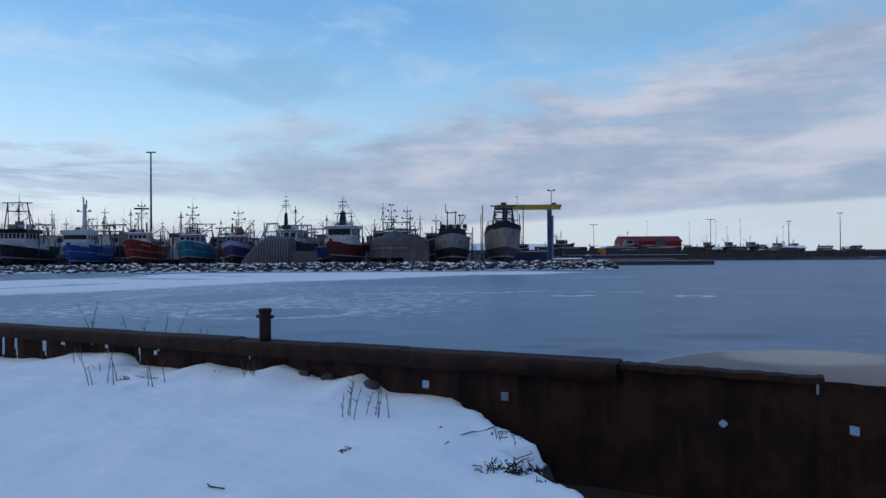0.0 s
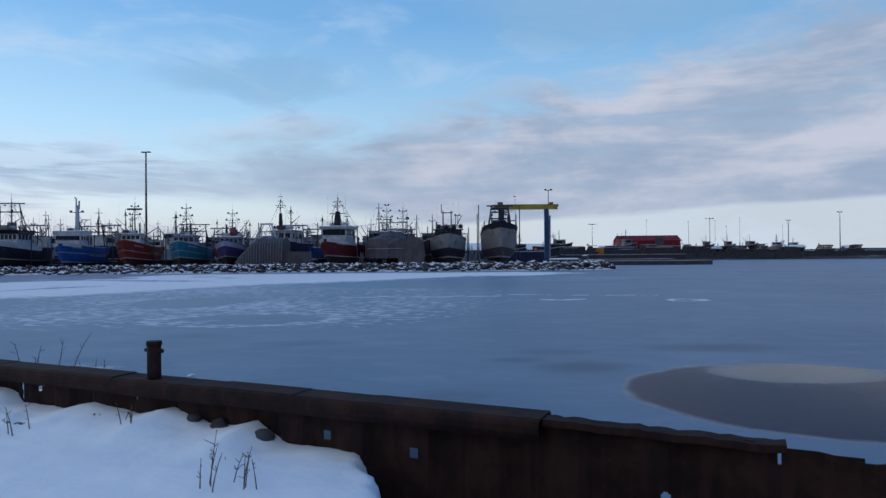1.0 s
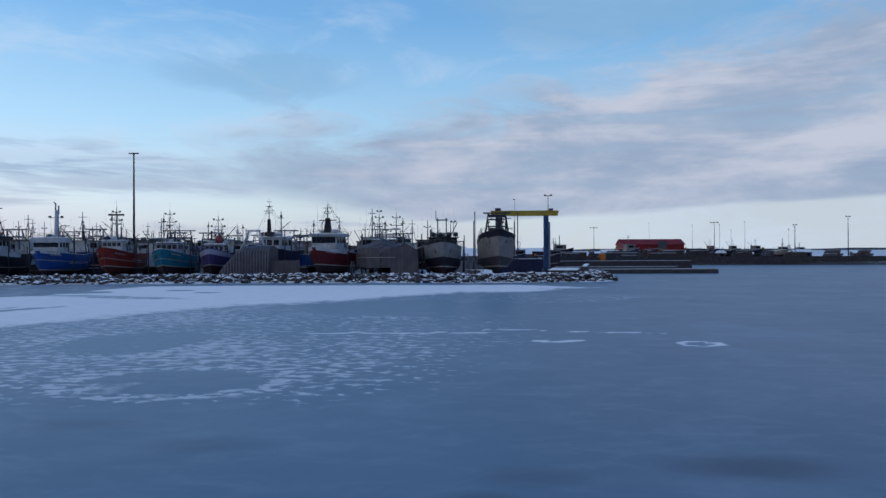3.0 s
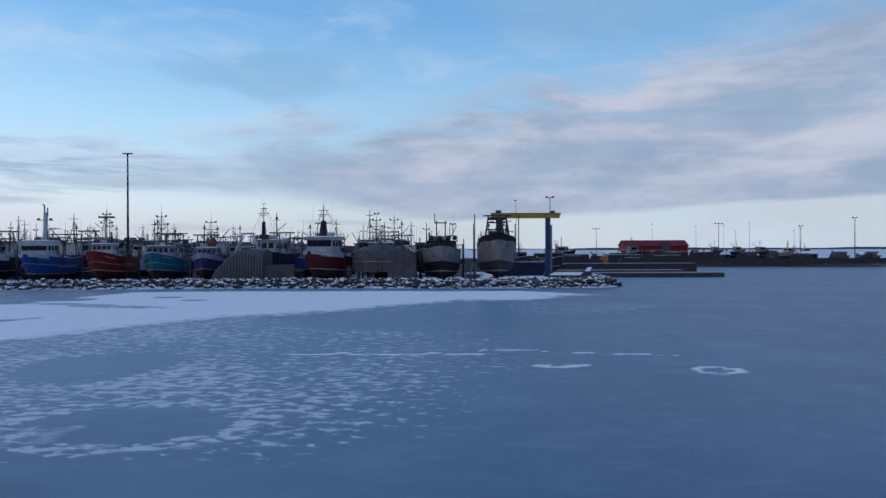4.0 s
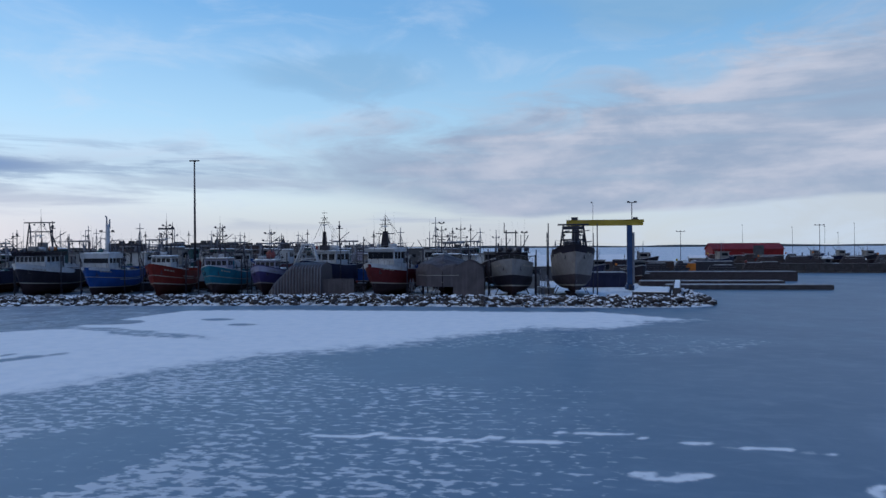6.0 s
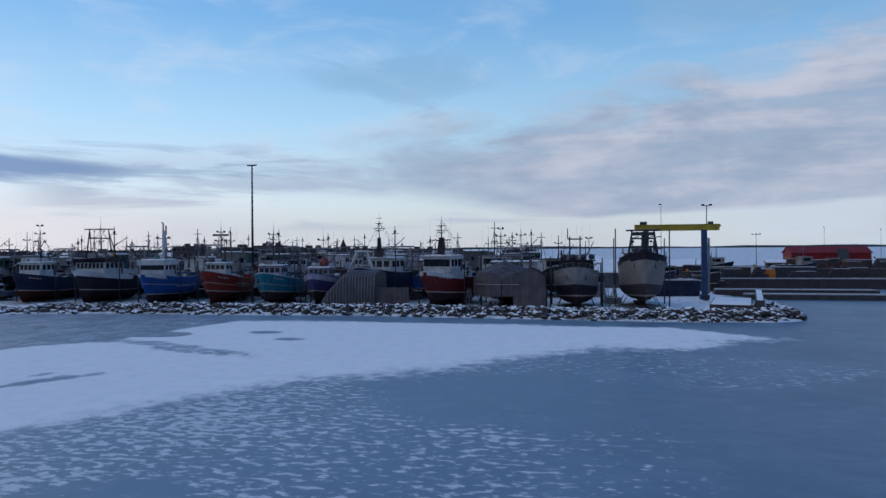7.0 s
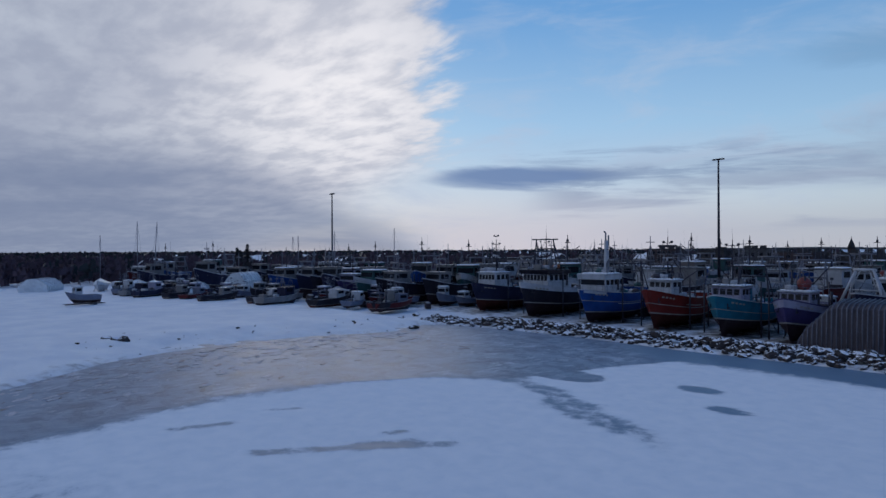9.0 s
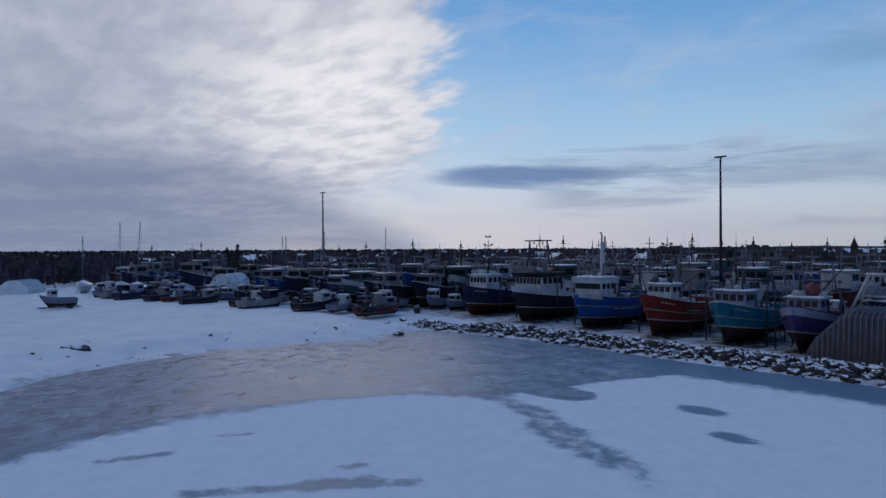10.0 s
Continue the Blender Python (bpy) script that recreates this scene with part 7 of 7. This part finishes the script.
    for k, (x, y) in enumerate(spots):
        if math.hypot(x + 76, y - 166) < 8:
            continue
        if rnd.random() < 0.74:
            turn = rnd.random() < 0.5
            put(mid, rnd.randrange(8), x, y + (14.0 if turn else 0.0), (180 if turn else 0) + rnd.uniform(-8, 8))
        else:
            turn = rnd.random() < 0.5
            put(small, rnd.randrange(6), x, y + (11.0 if turn else 0.0), (180 if turn else 0) + rnd.uniform(-12, 12))
    return small, mid


SMALL, MID = yard_fleet()


def sailing_yacht(x, y, yaw, mast, label):
    t = thing("sailing_yacht", label, "sailboat", pose(x, y, YARD + 0.5, 0, 3.5 if "leaning" in label else 0, yaw), "laid-up sailboats")
    p = (9.5, 3.0, 2.6, 2.2, 2.2, 1.6, 0.42)
    part("hull", hull_band(p, 0.0, 1.0, 6), WHITE, t)
    rows = []
    for i in range(13):
        s = i / 12
        hx, hy, hz = hull_point(s, 1.0, *p)
        top = hz + 1.1 * math.sin(math.pi * min(1, s * 0.9 + 0.1)) + 0.1 * (i % 2)
        rows.append([(-hx - 0.12, hy, hz - 0.6), (-hx - 0.1, hy, hz), (-hx * 0.5, hy, (hz + top) / 2 + 0.1), (0, hy, top), (hx * 0.5, hy, (hz + top) / 2 + 0.1), (hx + 0.1, hy, hz), (hx + 0.12, hy, hz - 0.6)])
    part("winter_cover", Mesh().grid(rows, smooth=False), PLASTIC, t, "white winter cover")
    m = part("mast", Mesh().tube((0, 4.0, 2.4), (0, 4.0, mast), 0.10, 0.07, 8), GALV, t, "bare aluminium mast")
    part("spreader", Mesh().box((0, 4.0, mast * 0.6), (1.7, 0.06, 0.05)), GALV, m)
    part("stays", Mesh().tube((0, 4.0, mast), (0, 0.2, 2.6), 0.015, n=3).tube((0, 4.0, mast), (0, 9.4, 2.3), 0.015, n=3).tube((0, 4.0, mast), (1.3, 4.3, 2.3), 0.012, n=3).tube((0, 4.0, mast), (-1.3, 4.3, 2.3), 0.012, n=3), GALV, m)
    part("keel_fin", Mesh().box((0, 4.6, -0.1), (0.3, 2.2, 0.9), taper=1.2), BOTTOM, t)
    for yy in (2.5, 6.5):
        for sgn in (-1, 1):
            part("stand", Mesh().tube((sgn * 1.5, yy, -0.5), (sgn * 0.9, yy, 0.9), 0.06, 0.05, 5), STEEL, t)
    return t


for x, y, yaw, h, lab in ((-176, 81, 58, 17.8, "white covered sailboat with bare tall mast"), (-171, 83.5, 60, 17.6, "white covered sailboat with slightly leaning mast"), (-190, 76, 70, 14.6, "white covered sailboat with bare mast"),
                          (-150, 112, 60, 14.0, "white covered sailboat with bare mast"), (-158, 124, 30, 15.5, "white covered sailboat with bare mast"), (-168, 128, 20, 15.0, "white covered sailboat with bare mast"),
                          (-146, 134, 15, 16.0, "white covered sailboat with bare mast"), (-178, 122, 40, 14.5, "white covered sailboat with bare mast")):
    sailing_yacht(x, y, yaw, h, lab)
ribbed_cover("round_tent", "white round-topped storage tent in the snow", (7.0, 9.0), 1.8, 3.6, pose(-200, 63, 0.7, 0, 0, 60), 9, 4, PLASTIC)
ribbed_cover("boat_wrap", "large white shrink-wrapped boat", (5.0, 13.0), 2.6, 4.6, pose(-161, 101, YARD + 1.0, 0, 0, 50), 8, 6, PLASTIC)


for k, (x, y, w, L, h, mat) in enumerate(((-158.5, 88.0, 3.4, 9.0, 2.4, PLASTIC), (-164.0, 86.5, 3.2, 8.0, 2.1, TARP), (-152.0, 97.0, 3.6, 10.0, 2.8, TARP), (-183.0, 80.5, 3.4, 9.0, 2.2, PLASTIC),
                                          (-170.0, 95.0, 4.0, 11.0, 3.2, PLASTIC), (-141.0, 101.0, 3.4, 9.0, 2.6, TARP), (-128.0, 111.0, 3.6, 10.0, 3.0, PLASTIC), (-178.0, 88.0, 3.6, 9.0, 2.6, TARP), (-187.0, 88.0, 3.8, 10.0, 2.8, TARP))):
    ribbed_cover("covered_boat", "white winter cover drawn over a small boat" if mat is PLASTIC else "dark winter cover drawn over a small boat", (w, L), h * 0.62, h, pose(x, y, YARD + 0.3, 0, 0, 44 + 9 * (k % 3)), 5, 40 + k, mat)


def lone_boat():
    b = small_boat("small grey-blue cabin boat on a trailer in the snow", BLUEGREY, 6.2, 2.7, 2.3, WHITE, 51, 1.4)
    b.matrix_basis = pose(-146.0, 62.8, 1.30, 0, 0, 8)
    t = thing("boat_trailer", "low dark steel boat trailer standing in snow", "trailer", pose(-146.0, 62.8, 0.80, 0, 0, 8))
    part("trailer_frame", Mesh().box((-0.7, 3.4, 0.35), (0.12, 7.0, 0.14)).box((0.7, 3.4, 0.35), (0.12, 7.0, 0.14)).box((0, 0.2, 0.35), (1.5, 0.12, 0.12)).box((0, 5.0, 0.35), (1.9, 0.12, 0.12)), STEEL, t)
    for s in (-1, 1):
        part("tyre", Mesh().tube((s * 1.0, 5.0, 0.3), (s * 1.2, 5.0, 0.3), 0.33, 0.33, 12), STEEL, t)


lone_boat()


# ---------------------------------------------------------------- buildings
def building(name, label, x, y, w, d, h, wall, roof, z=YARD, pitch=0.0, yaw=0.0, rows=1, cols=4, snow=True, group="", door=True):
    """A block with a flat or gabled roof, its windows with frames on the long faces."""
    t = thing(name, label, "building", pose(x, y, z, 0, 0, yaw), group)
    if pitch:
        wl = Mesh().extrude([(-d / 2, 0), (d / 2, 0), (d / 2, h), (0, h + pitch), (-d / 2, h)], 0, -w / 2, w / 2)
    else:
        wl = Mesh().box((0, 0, h / 2), (w, d, h))
    part("wall", wl, wall, t)
    if pitch:
        k = 0.35
        for sgn in (-1, 1):
            sl = pitch / (d / 2)
            r = part("roof", Mesh().extrude([(sgn * (d / 2 + k), h - k * sl + 0.02), (0, h + pitch + 0.02), (0, h + pitch + 0.22), (sgn * (d / 2 + k), h - k * sl + 0.22)], 0, -w / 2 - k, w / 2 + k), SNOW if snow else roof, t, "snow-covered roof slope" if snow else "")
    else:
        r = part("roof", Mesh().box((0, 0, h + 0.12), (w + 0.3, d + 0.3, 0.3)), SNOW if snow else roof, t)
        part("parapet", Mesh().box((0, -d / 2 - 0.08, h + 0.2), (w + 0.4, 0.16, 0.55)), roof, t)
    for j in range(rows):
        for i in range(cols):
            for face in (-1,):
                wx, wz = -w / 2 + w * (i + 0.5) / cols, h * (j + 0.55) / rows
                ww, wh = min(1.5, w / cols * 0.55), min(1.4, h / rows * 0.42)
                f = part("window", Mesh().box((wx, face * (d / 2 + 0.02), wz), (ww + 0.2, 0.08, wh + 0.2)), GREYWALL, t)
                part("pane", Mesh().box((wx, face * (d / 2 + 0.05), wz), (ww, 0.06, wh)), GLASS, f)
    if door:
        part("door", Mesh().box((w * 0.28, -d / 2 - 0.03, 1.05), (1.1, 0.08, 2.1)), DARKROOF, t)
    return t


def wharf():
    # long concrete breakwater wharf
    t = thing("breakwater", "long dark concrete breakwater wharf with timber fenders", "breakwater", kind="structure")
    p, q = Vector((56, 227, 0)), Vector((330, 208, 0))
    d = (q - p).normalized()
    yaw = math.atan2(d.y, d.x)
    n = 22
    for k in range(n):
        c = p + (q - p) * ((k + 0.5) / n)
        w = (q - p).length / n - 0.06
        part("wharf_block", Mesh().box((c.x, c.y, 1.0), (w, 5.0, 3.0), rz=yaw, chamfer=0.06), CONCRETE, t)
        part("coping", Mesh().box((c.x, c.y - 2.45, 2.58), (w, 0.4, 0.22), rz=yaw), WOOD, t)
        part("snow_cover", Mesh().box((c.x, c.y + 0.1, 2.56), (w, 4.3, 0.12), rz=yaw), DIRTY, t)
        for s in (-0.32, 0.0, 0.32):
            f = c + d * (w * s)
            part("fender_pile", Mesh().tube((f.x, f.y - 2.62, -0.3), (f.x, f.y - 2.62, 2.3), 0.18, 0.18, 6), WOOD, t)
    b = building("red_shed", "long red metal shed with grey centre bay and snowy lean-to", 74.6, 250, 22.0, 9, 4.7, REDWALL, REDWALL, 2.1, 1.8, 0, 1, 0, False, door=False)
    part("centre_bay", Mesh().box((3.2, -4.75, 3.9), (3.2, 0.5, 4.0)), GREYWALL, b)
    part("lean_to", Mesh().box((-5.5, -6.0, 1.3), (9.0, 3.0, 2.6)).box((6.8, -6.0, 1.3), (6.5, 3.0, 2.6)), WOOD, b)
    part("snow_cover", Mesh().box((-5.5, -6.0, 2.7), (9.2, 3.2, 0.25)).box((6.8, -6.0, 2.7), (6.7, 3.2, 0.25)), DIRTY, b)
    for x in (-8.5, -4.5, 6.0):
        part("door", Mesh().box((x, -7.53, 1.2), (2.2, 0.06, 2.2)), DARKROOF, b)
    rnd = random.Random(8)
    for k, (x, y, w, h, mat) in enumerate(((57, 238, 5, 2.2, BRICKY), (96, 243, 5, 1.8, GREYWALL), (103, 236, 4, 1.6, BRICKY), (122, 236, 6, 2.0, GREYWALL), (139, 232, 4, 1.6, GREYWALL))):
        building("wharf_hut", "small weathered hut on the wharf with snowy roof", x, y, w, 3.0, h, mat, DARKROOF, 2.0, 0.6, rnd.uniform(-6, 6), 1, 2, True, "wharf huts")
    for k, (x, y, yaw, src, z) in enumerate(((97, 243, 80, 0, 2.2), (112, 241, 95, 4, 2.2), (120, 240, 10, 6, 2.2), (106, 246, 85, 0, 2.2), (130, 246, 85, 7, 2.2))):
        copy_thing(MID[src], pose(x, y, z, 0, 0, yaw) @ Matrix.Scale(0.62, 4))
    for k, (x, y, h) in enumerate(((78, 262, 13), (100, 250, 12), (105, 252, 10), (110, 252, 13), (124, 248, 10), (127, 250, 11), (93, 258, 12))):
        light_pole(x, y, 2.0, 2.0 + h, 1, 0.07, "thin bare pole on the wharf", 0.15, group="thin poles", lamps_size=0.25)
    t = thing("parked_lorry", "dark flatbed lorry with its headlamps lit on the wharf", "lorry", pose(68.0, 236.0, 2.1, 0, 0, 0))
    part("cab", Mesh().box((0, 0, 1.6), (2.3, 2.0, 2.4), taper=0.92, chamfer=0.1), STEEL, t)
    part("bed", Mesh().box((0, 4.2, 1.1), (2.3, 6.0, 0.5)), STEEL, t)
    part("windscreen", Mesh().box((0, -0.97, 2.2), (1.9, 0.08, 0.8)), GLASS, t)
    for s in (-1, 1):
        part("headlamp", Mesh().ball((s * 2.1 if s < 0 else 1.5, -1.05, 1.5), 0.17, 6, 8), LAMP, t, "lit headlamp")
        for yy in (0.0, 5.6):
            part("tyre", Mesh().tube((s * 0.85, yy, 0.45), (s * 1.15, yy, 0.45), 0.45, 0.45, 12), STEEL, t)


wharf()
for x, y, w, h, mat, lab in ((17.5, 150, 9.0, 2.8, NAVY, "blue steel container with open end"), (34, 186, 9, 2.6, BRICKY, "grey container behind the dock"), (41, 184, 4, 2.2, ORANGE, "orange machine body behind the dock"),
                             (49, 192, 10, 2.4, STEEL, "grey container behind the dock"), (25, 164, 8, 2.0, WOOD, "stack of dark timber with snow"), (52, 204, 9, 2.4, BRICKY, "brown container near the wharf"), (3.0, 146, 5, 2.4, GREYP, "white container between boats")):
    t = thing("container", lab, "container", pose(x, y, 1.7 if y > 180 else YARD, 0, 0, 4))
    part("body", Mesh().box((0, 0, h / 2), (w, 2.4, h), chamfer=0.04), mat, t)
    for k in range(int(w / 0.5)):
        part("corrugation", Mesh().box((-w / 2 + 0.3 + k * 0.5, -1.22, h / 2), (0.22, 0.06, h * 0.86)), mat, t)
    part("snow_cover", Mesh().box((0, 0, h + 0.09), (w * 0.97, 2.3, 0.18), taper=0.96, chamfer=0.1), DIRTY, t)
for x, y, w, d, h, mat, lab in ((5, 178, 22, 12, 3.4, GREYWALL, "low grey workshop with broad snowy roof"), (20, 215, 26, 12, 3.6, BRICKY, "low brown fish shed with snowy roof"), (-8, 232, 30, 12, 4.2, GREYWALL, "long grey shed with snowy roof")):
    building("workshop", lab, x, y, w, d, h, mat, DARKROOF, YARD, 1.6, 2, 1, 5)


def town():
    rnd = random.Random(33)
    big = [(-196, 330, 16.5, 9, 12.2, BRICKY, "brown brick block with flat roof and vents", 3, 6), (-172, 336, 14, 14, 11.5, DARKROOF, "dark flat-roofed town block", 2, 4), (-154, 340, 18, 16, 12.2, GREYWALL, "grey flat-roofed town block", 2, 5),
           (-134, 334, 16, 14, 10.6, BRICKY, "brown flat-roofed town block", 2, 4), (-114, 344, 20, 16, 10.0, DARKROOF, "dark flat-roofed fish plant", 1, 5), (-92, 336, 16, 14, 8.6, GREYWALL, "grey flat-roofed fish plant", 1, 4),
           (-74, 346, 18, 14, 9.4, BRICKY, "brown flat-roofed fish plant", 2, 4), (-52, 338, 20, 14, 8.2, GREYWALL, "grey flat-roofed net loft", 1, 4), (-30, 352, 16, 14, 8.8, DARKROOF, "dark flat-roofed net loft", 1, 4),
           (-62, 260, 12, 10, 8.5, PALEWALL, "white square building with dark side", 1, 0), (-140, 250, 30, 14, 5, GREYWALL, "low grey shed with snowy roof", 1, 6), (-95, 235, 26, 12, 5, GREYWALL, "low grey shed with snowy roof", 1, 6),
           (-180, 260, 34, 14, 5.5, PALEWALL, "low pale shed with snowy roof", 1, 7), (-45, 230, 14, 10, 6.5, BRICKY, "brown gabled shed in the yard", 1, 3), (-250, 300, 40, 16, 6, PALEWALL, "long white shed with snowy roof", 1, 8), (-300, 330, 46, 18, 6, GREYWALL, "long grey shed with snowy roof", 1, 8)]
    for x, y, w, d, h, mat, lab, rows, cols in big:
        h = h if h > 12.4 else h * 0.84
        b = building("town_building", lab, x, y, w, d, h, mat, DARKROOF, YARD, 0.0, rnd.uniform(-4, 4), rows, cols, h < 7, "town buildings")
        for k in range(3):
            part("roof_vent", Mesh().box((rnd.uniform(-w * 0.4, w * 0.4), rnd.uniform(-d * 0.3, d * 0.3), h + 0.9), (2.2, 2.0, 1.6)), DARKROOF, b)
    for k in range(34):
        x, y = -260 - rnd.uniform(0, 420), 120 + rnd.uniform(0, 420)
        if k < 16:
            x, y = -260 + k * 14 + rnd.uniform(-4, 4), 380 + rnd.uniform(0, 60)
        building("house", rnd.choice(["white wooden house with snowy gabled roof", "grey wooden house with snowy gabled roof", "brown wooden house with snowy gabled roof"]), x, y, rnd.uniform(9, 14), rnd.uniform(7, 9), rnd.uniform(3.0, 5.0),
                 rnd.choice([PALEWALL, GREYWALL, BRICKY]), DARKROOF, YARD + 0.5, 2.6, rnd.uniform(-40, 40), 1, 3, True, "houses in the town", True)
    t = thing("church_tower", "dark church tower with pointed spire", "church", pose(-201, 560, -5.0))
    part("tower", Mesh().box((0, 0, 7.5), (3.6, 3.6, 15)), BRICKY, t)
    part("spire", Mesh().tube((0, 0, 15), (0, 0, 22.6), 3.1, 0.12, 8), DARKROOF, t)
    part("cross", Mesh().box((0, 0, 23.2), (0.15, 0.15, 1.4)).box((0, 0, 23.4), (0.9, 0.15, 0.15)), STEEL, t)
    part("nave", Mesh().extrude([(-6, 0), (6, 0), (6, 7), (0, 11), (-6, 7)], 1, 3, 26), PALEWALL, t)


town()


# ---------------------------------------------------------------- trees
def conifer(x, y, h, seed):
    rnd = random.Random(seed)
    t = thing("spruce_tree", "dark ragged spruce tree", "tree", pose(x, y, YARD), "spruce trees")
    part("trunk", Mesh().tube((0, 0, 0), (0, 0, h), h * 0.022, 0.02, 7), BARK, t)
    m = Mesh()
    for k in range(420):
        f = rnd.random() ** 0.8
        z = h * (0.10 + 0.9 * f)
        r = (1 - f) ** 0.85 * h * 0.24 * rnd.uniform(0.35, 1.1) + 0.05
        a = rnd.uniform(0, 6.283)
        c = Vector((r * math.cos(a), r * math.sin(a), z - r * 0.25))
        s = h * 0.05 * rnd.uniform(0.6, 1.3)
        out = Vector((math.cos(a), math.sin(a), -0.35)) * s
        side = Vector((-math.sin(a), math.cos(a), 0.1)) * s * 0.55
        b = len(m.v)
        m.v += [tuple(c - out * 0.6), tuple(c + side), tuple(c + out), tuple(c - side + Vector((0, 0, 0.1 * s)))]
        m.face(b, b + 1, b + 2, b + 3)
    part("crown", m, NEEDLES, t)


for k, (x, y, h) in enumerate(((-222, 124, 12.0), (-218, 126, 13.0), (-227, 127, 11.0), (-262, 172, 10))):
    conifer(x, y, h, 900 + k)


def far_woods():
    """Leafless scrub and dark spruce that close the view over the land."""
    rnd = random.Random(64)
    twig, need = Mesh(), Mesh()
    for k in range(5200):
        d = 230 + 2200 * rnd.random() ** 2.0
        a = radians(rnd.uniform(22, 104))
        x, y = -d * math.sin(a), 50 + d * math.cos(a)
        if d < 420 and x > -190:
            continue
        if y > 200 and x > -330 and d < 520:
            continue
        dark = rnd.random() < (0.10 if d < 600 else 0.7)
        h = (rnd.uniform(3.5, 7.5) + (2.0 if dark else 0) * rnd.random()) * (0.75 if d > 600 else 1.0)
        base = 1.0 + min(1, max(0, (d - 260) / 640)) * 2.0
        grow = 1 + min(2.0, d / 900)
        m = need if dark else twig
        for j in range(9 if dark else 18):
            f = rnd.random()
            r = h * (0.28 * (1 - f) + 0.05 if dark else 0.36 * math.sin(0.5 + 2.4 * f)) * grow
            t = rnd.uniform(0, 6.283)
            cx, cy, cz = x + r * math.cos(t) * rnd.random(), y + r * math.sin(t) * rnd.random(), base + h * (0.15 + 0.8 * f)
            s = h * rnd.uniform(0.06, 0.16) * (1.3 - f * 0.6) * grow
            b = len(m.v)
            u = rnd.uniform(0, 3.1)
            m.v += [(cx - s * math.cos(u), cy - s * math.sin(u), cz - s * 0.7), (cx + s * math.cos(u), cy + s * math.sin(u), cz - s * 0.5), (cx + s * 0.4 * math.cos(u), cy + s * 0.4 * math.sin(u), cz + s), (cx - s * 0.6 * math.cos(u), cy - s * 0.6 * math.sin(u), cz + s * 0.6)]
            m.face(b, b + 1, b + 2, b + 3)
    w = part("bare_scrub", twig, TWIGS)
    tagged(w, "brown leafless scrub wood beyond the boat yard", "trees", kind="stuff")
    w = part("spruce_wood", need, NEEDLES)
    tagged(w, "dark distant spruce wood along the horizon", "trees", kind="stuff")
    # far headland across the bay
    m = Mesh()
    rows = []
    for i in range(60):
        x = -2200 + i * 130
        h = 5 + 3 * math.sin(i * 0.31) ** 2 + 1.5 * math.sin(i * 1.7)
        rows.append([(x, 3300, -1), (x, 3320, h), (x, 3700, h * 1.4), (x, 3900, -1)])
    m.grid(rows)
    tagged(part("backdrop_headland", m, NEEDLES), "low dark headland far across the frozen bay", "headland", kind="structure")


far_woods()


# ---------------------------------------------------------------- gear lying about the yard and the quay
def trap_stack(x, y, z, nx, nz, yaw, seed):
    """Wire lobster traps piled in tiers, with a rope heap and floats on top."""
    rnd = random.Random(seed)
    t = thing("trap_stack", "pile of dark wire lobster traps dusted with snow", "lobster traps", pose(x, y, z, 0, 0, yaw), "trap stacks")
    m = Mesh()
    for k in range(nz):
        for i in range(nx - k // 2):
            m.box((i * 1.25 + rnd.uniform(-0.06, 0.06) + 0.3 * k, rnd.uniform(-0.1, 0.1), 0.25 + k * 0.52), (1.15, 0.9, 0.48), rz=rnd.uniform(-0.06, 0.06))
    tagged(part("traps", m, rnd.choice([WOOD, STEEL, BRICKY, WOOD]), t), kind="stuff")
    part("snow_cap", Mesh().box((nx * 0.55 + 0.2, 0, nz * 0.52 + 0.08), (nx * 0.8, 0.8, 0.14), taper=0.9, chamfer=0.1), DIRTY, t)
    if seed % 2:
        part("trap_float", Mesh().ball((0.4, -0.1, nz * 0.52 + 0.3), 0.3, 6, 9), rnd.choice([ORANGE, BUOY, YELLOW]), t)
    return t


def yard_gear():
    rnd = random.Random(404)
    k = 0
    for y, x0, x1, step in ((134.5, -104, -2, 8.5), (150.0, -100, -6, 11.0), (166.0, -96, -8, 14.0)):
        x = x0
        while x < x1:
            trap_stack(x + rnd.uniform(-1, 1), y + rnd.uniform(-1, 1), YARD, rnd.randint(2, 4), rnd.randint(2, 4), rnd.uniform(-20, 20), 2000 + k)
            x += step
            k += 1
    s = 4.0
    while s < 96:
        trap_stack(-99.0 - 0.92 * s + rnd.uniform(-1, 1), 114.0 - 0.36 * s + rnd.uniform(-1, 4), YARD + 0.1, rnd.randint(2, 4), rnd.randint(2, 4), rnd.uniform(-40, 40), 2300 + k)
        s += 5.0
        k += 1
    for x, y, nx, nz in ((24, 181.5, 4, 3), (31, 182, 5, 4), (38, 181.5, 3, 5), (46, 182, 5, 3), (54, 183, 4, 4), (59, 190, 5, 4), (60, 229, 5, 4), (66, 230, 3, 5), (72, 229, 5, 4), (80, 228, 6, 4), (87, 228, 3, 6), (95, 227, 6, 4), (104, 226, 4, 5), (112, 226, 6, 3), (124, 225, 5, 4), (134, 224, 4, 4)):
        trap_stack(x, y, 1.9 if y < 200 else 2.45, nx, nz, rnd.uniform(-8, 8), 2100 + k)
        k += 1
    for x, nz in ((60, 6), (65.5, 5), (71, 6), (78, 5), (83.5, 6)):
        trap_stack(x, 239.0 + rnd.uniform(-0.6, 0.6), 2.1, 4, nz, rnd.uniform(-5, 5), 2200 + k)
        k += 1
    for x, y, yaw, src, z in ((36, 190, 70, 4, 1.9), (56, 197, 100, 0, 1.9), (20, 168, 20, 0, YARD + 0.2), (27, 160, 8, 4, YARD + 0.2)):
        copy_thing(MID[src], pose(x, y, z, 0, 0, yaw) @ Matrix.Scale(0.70, 4))


yard_gear()
build_riprap()
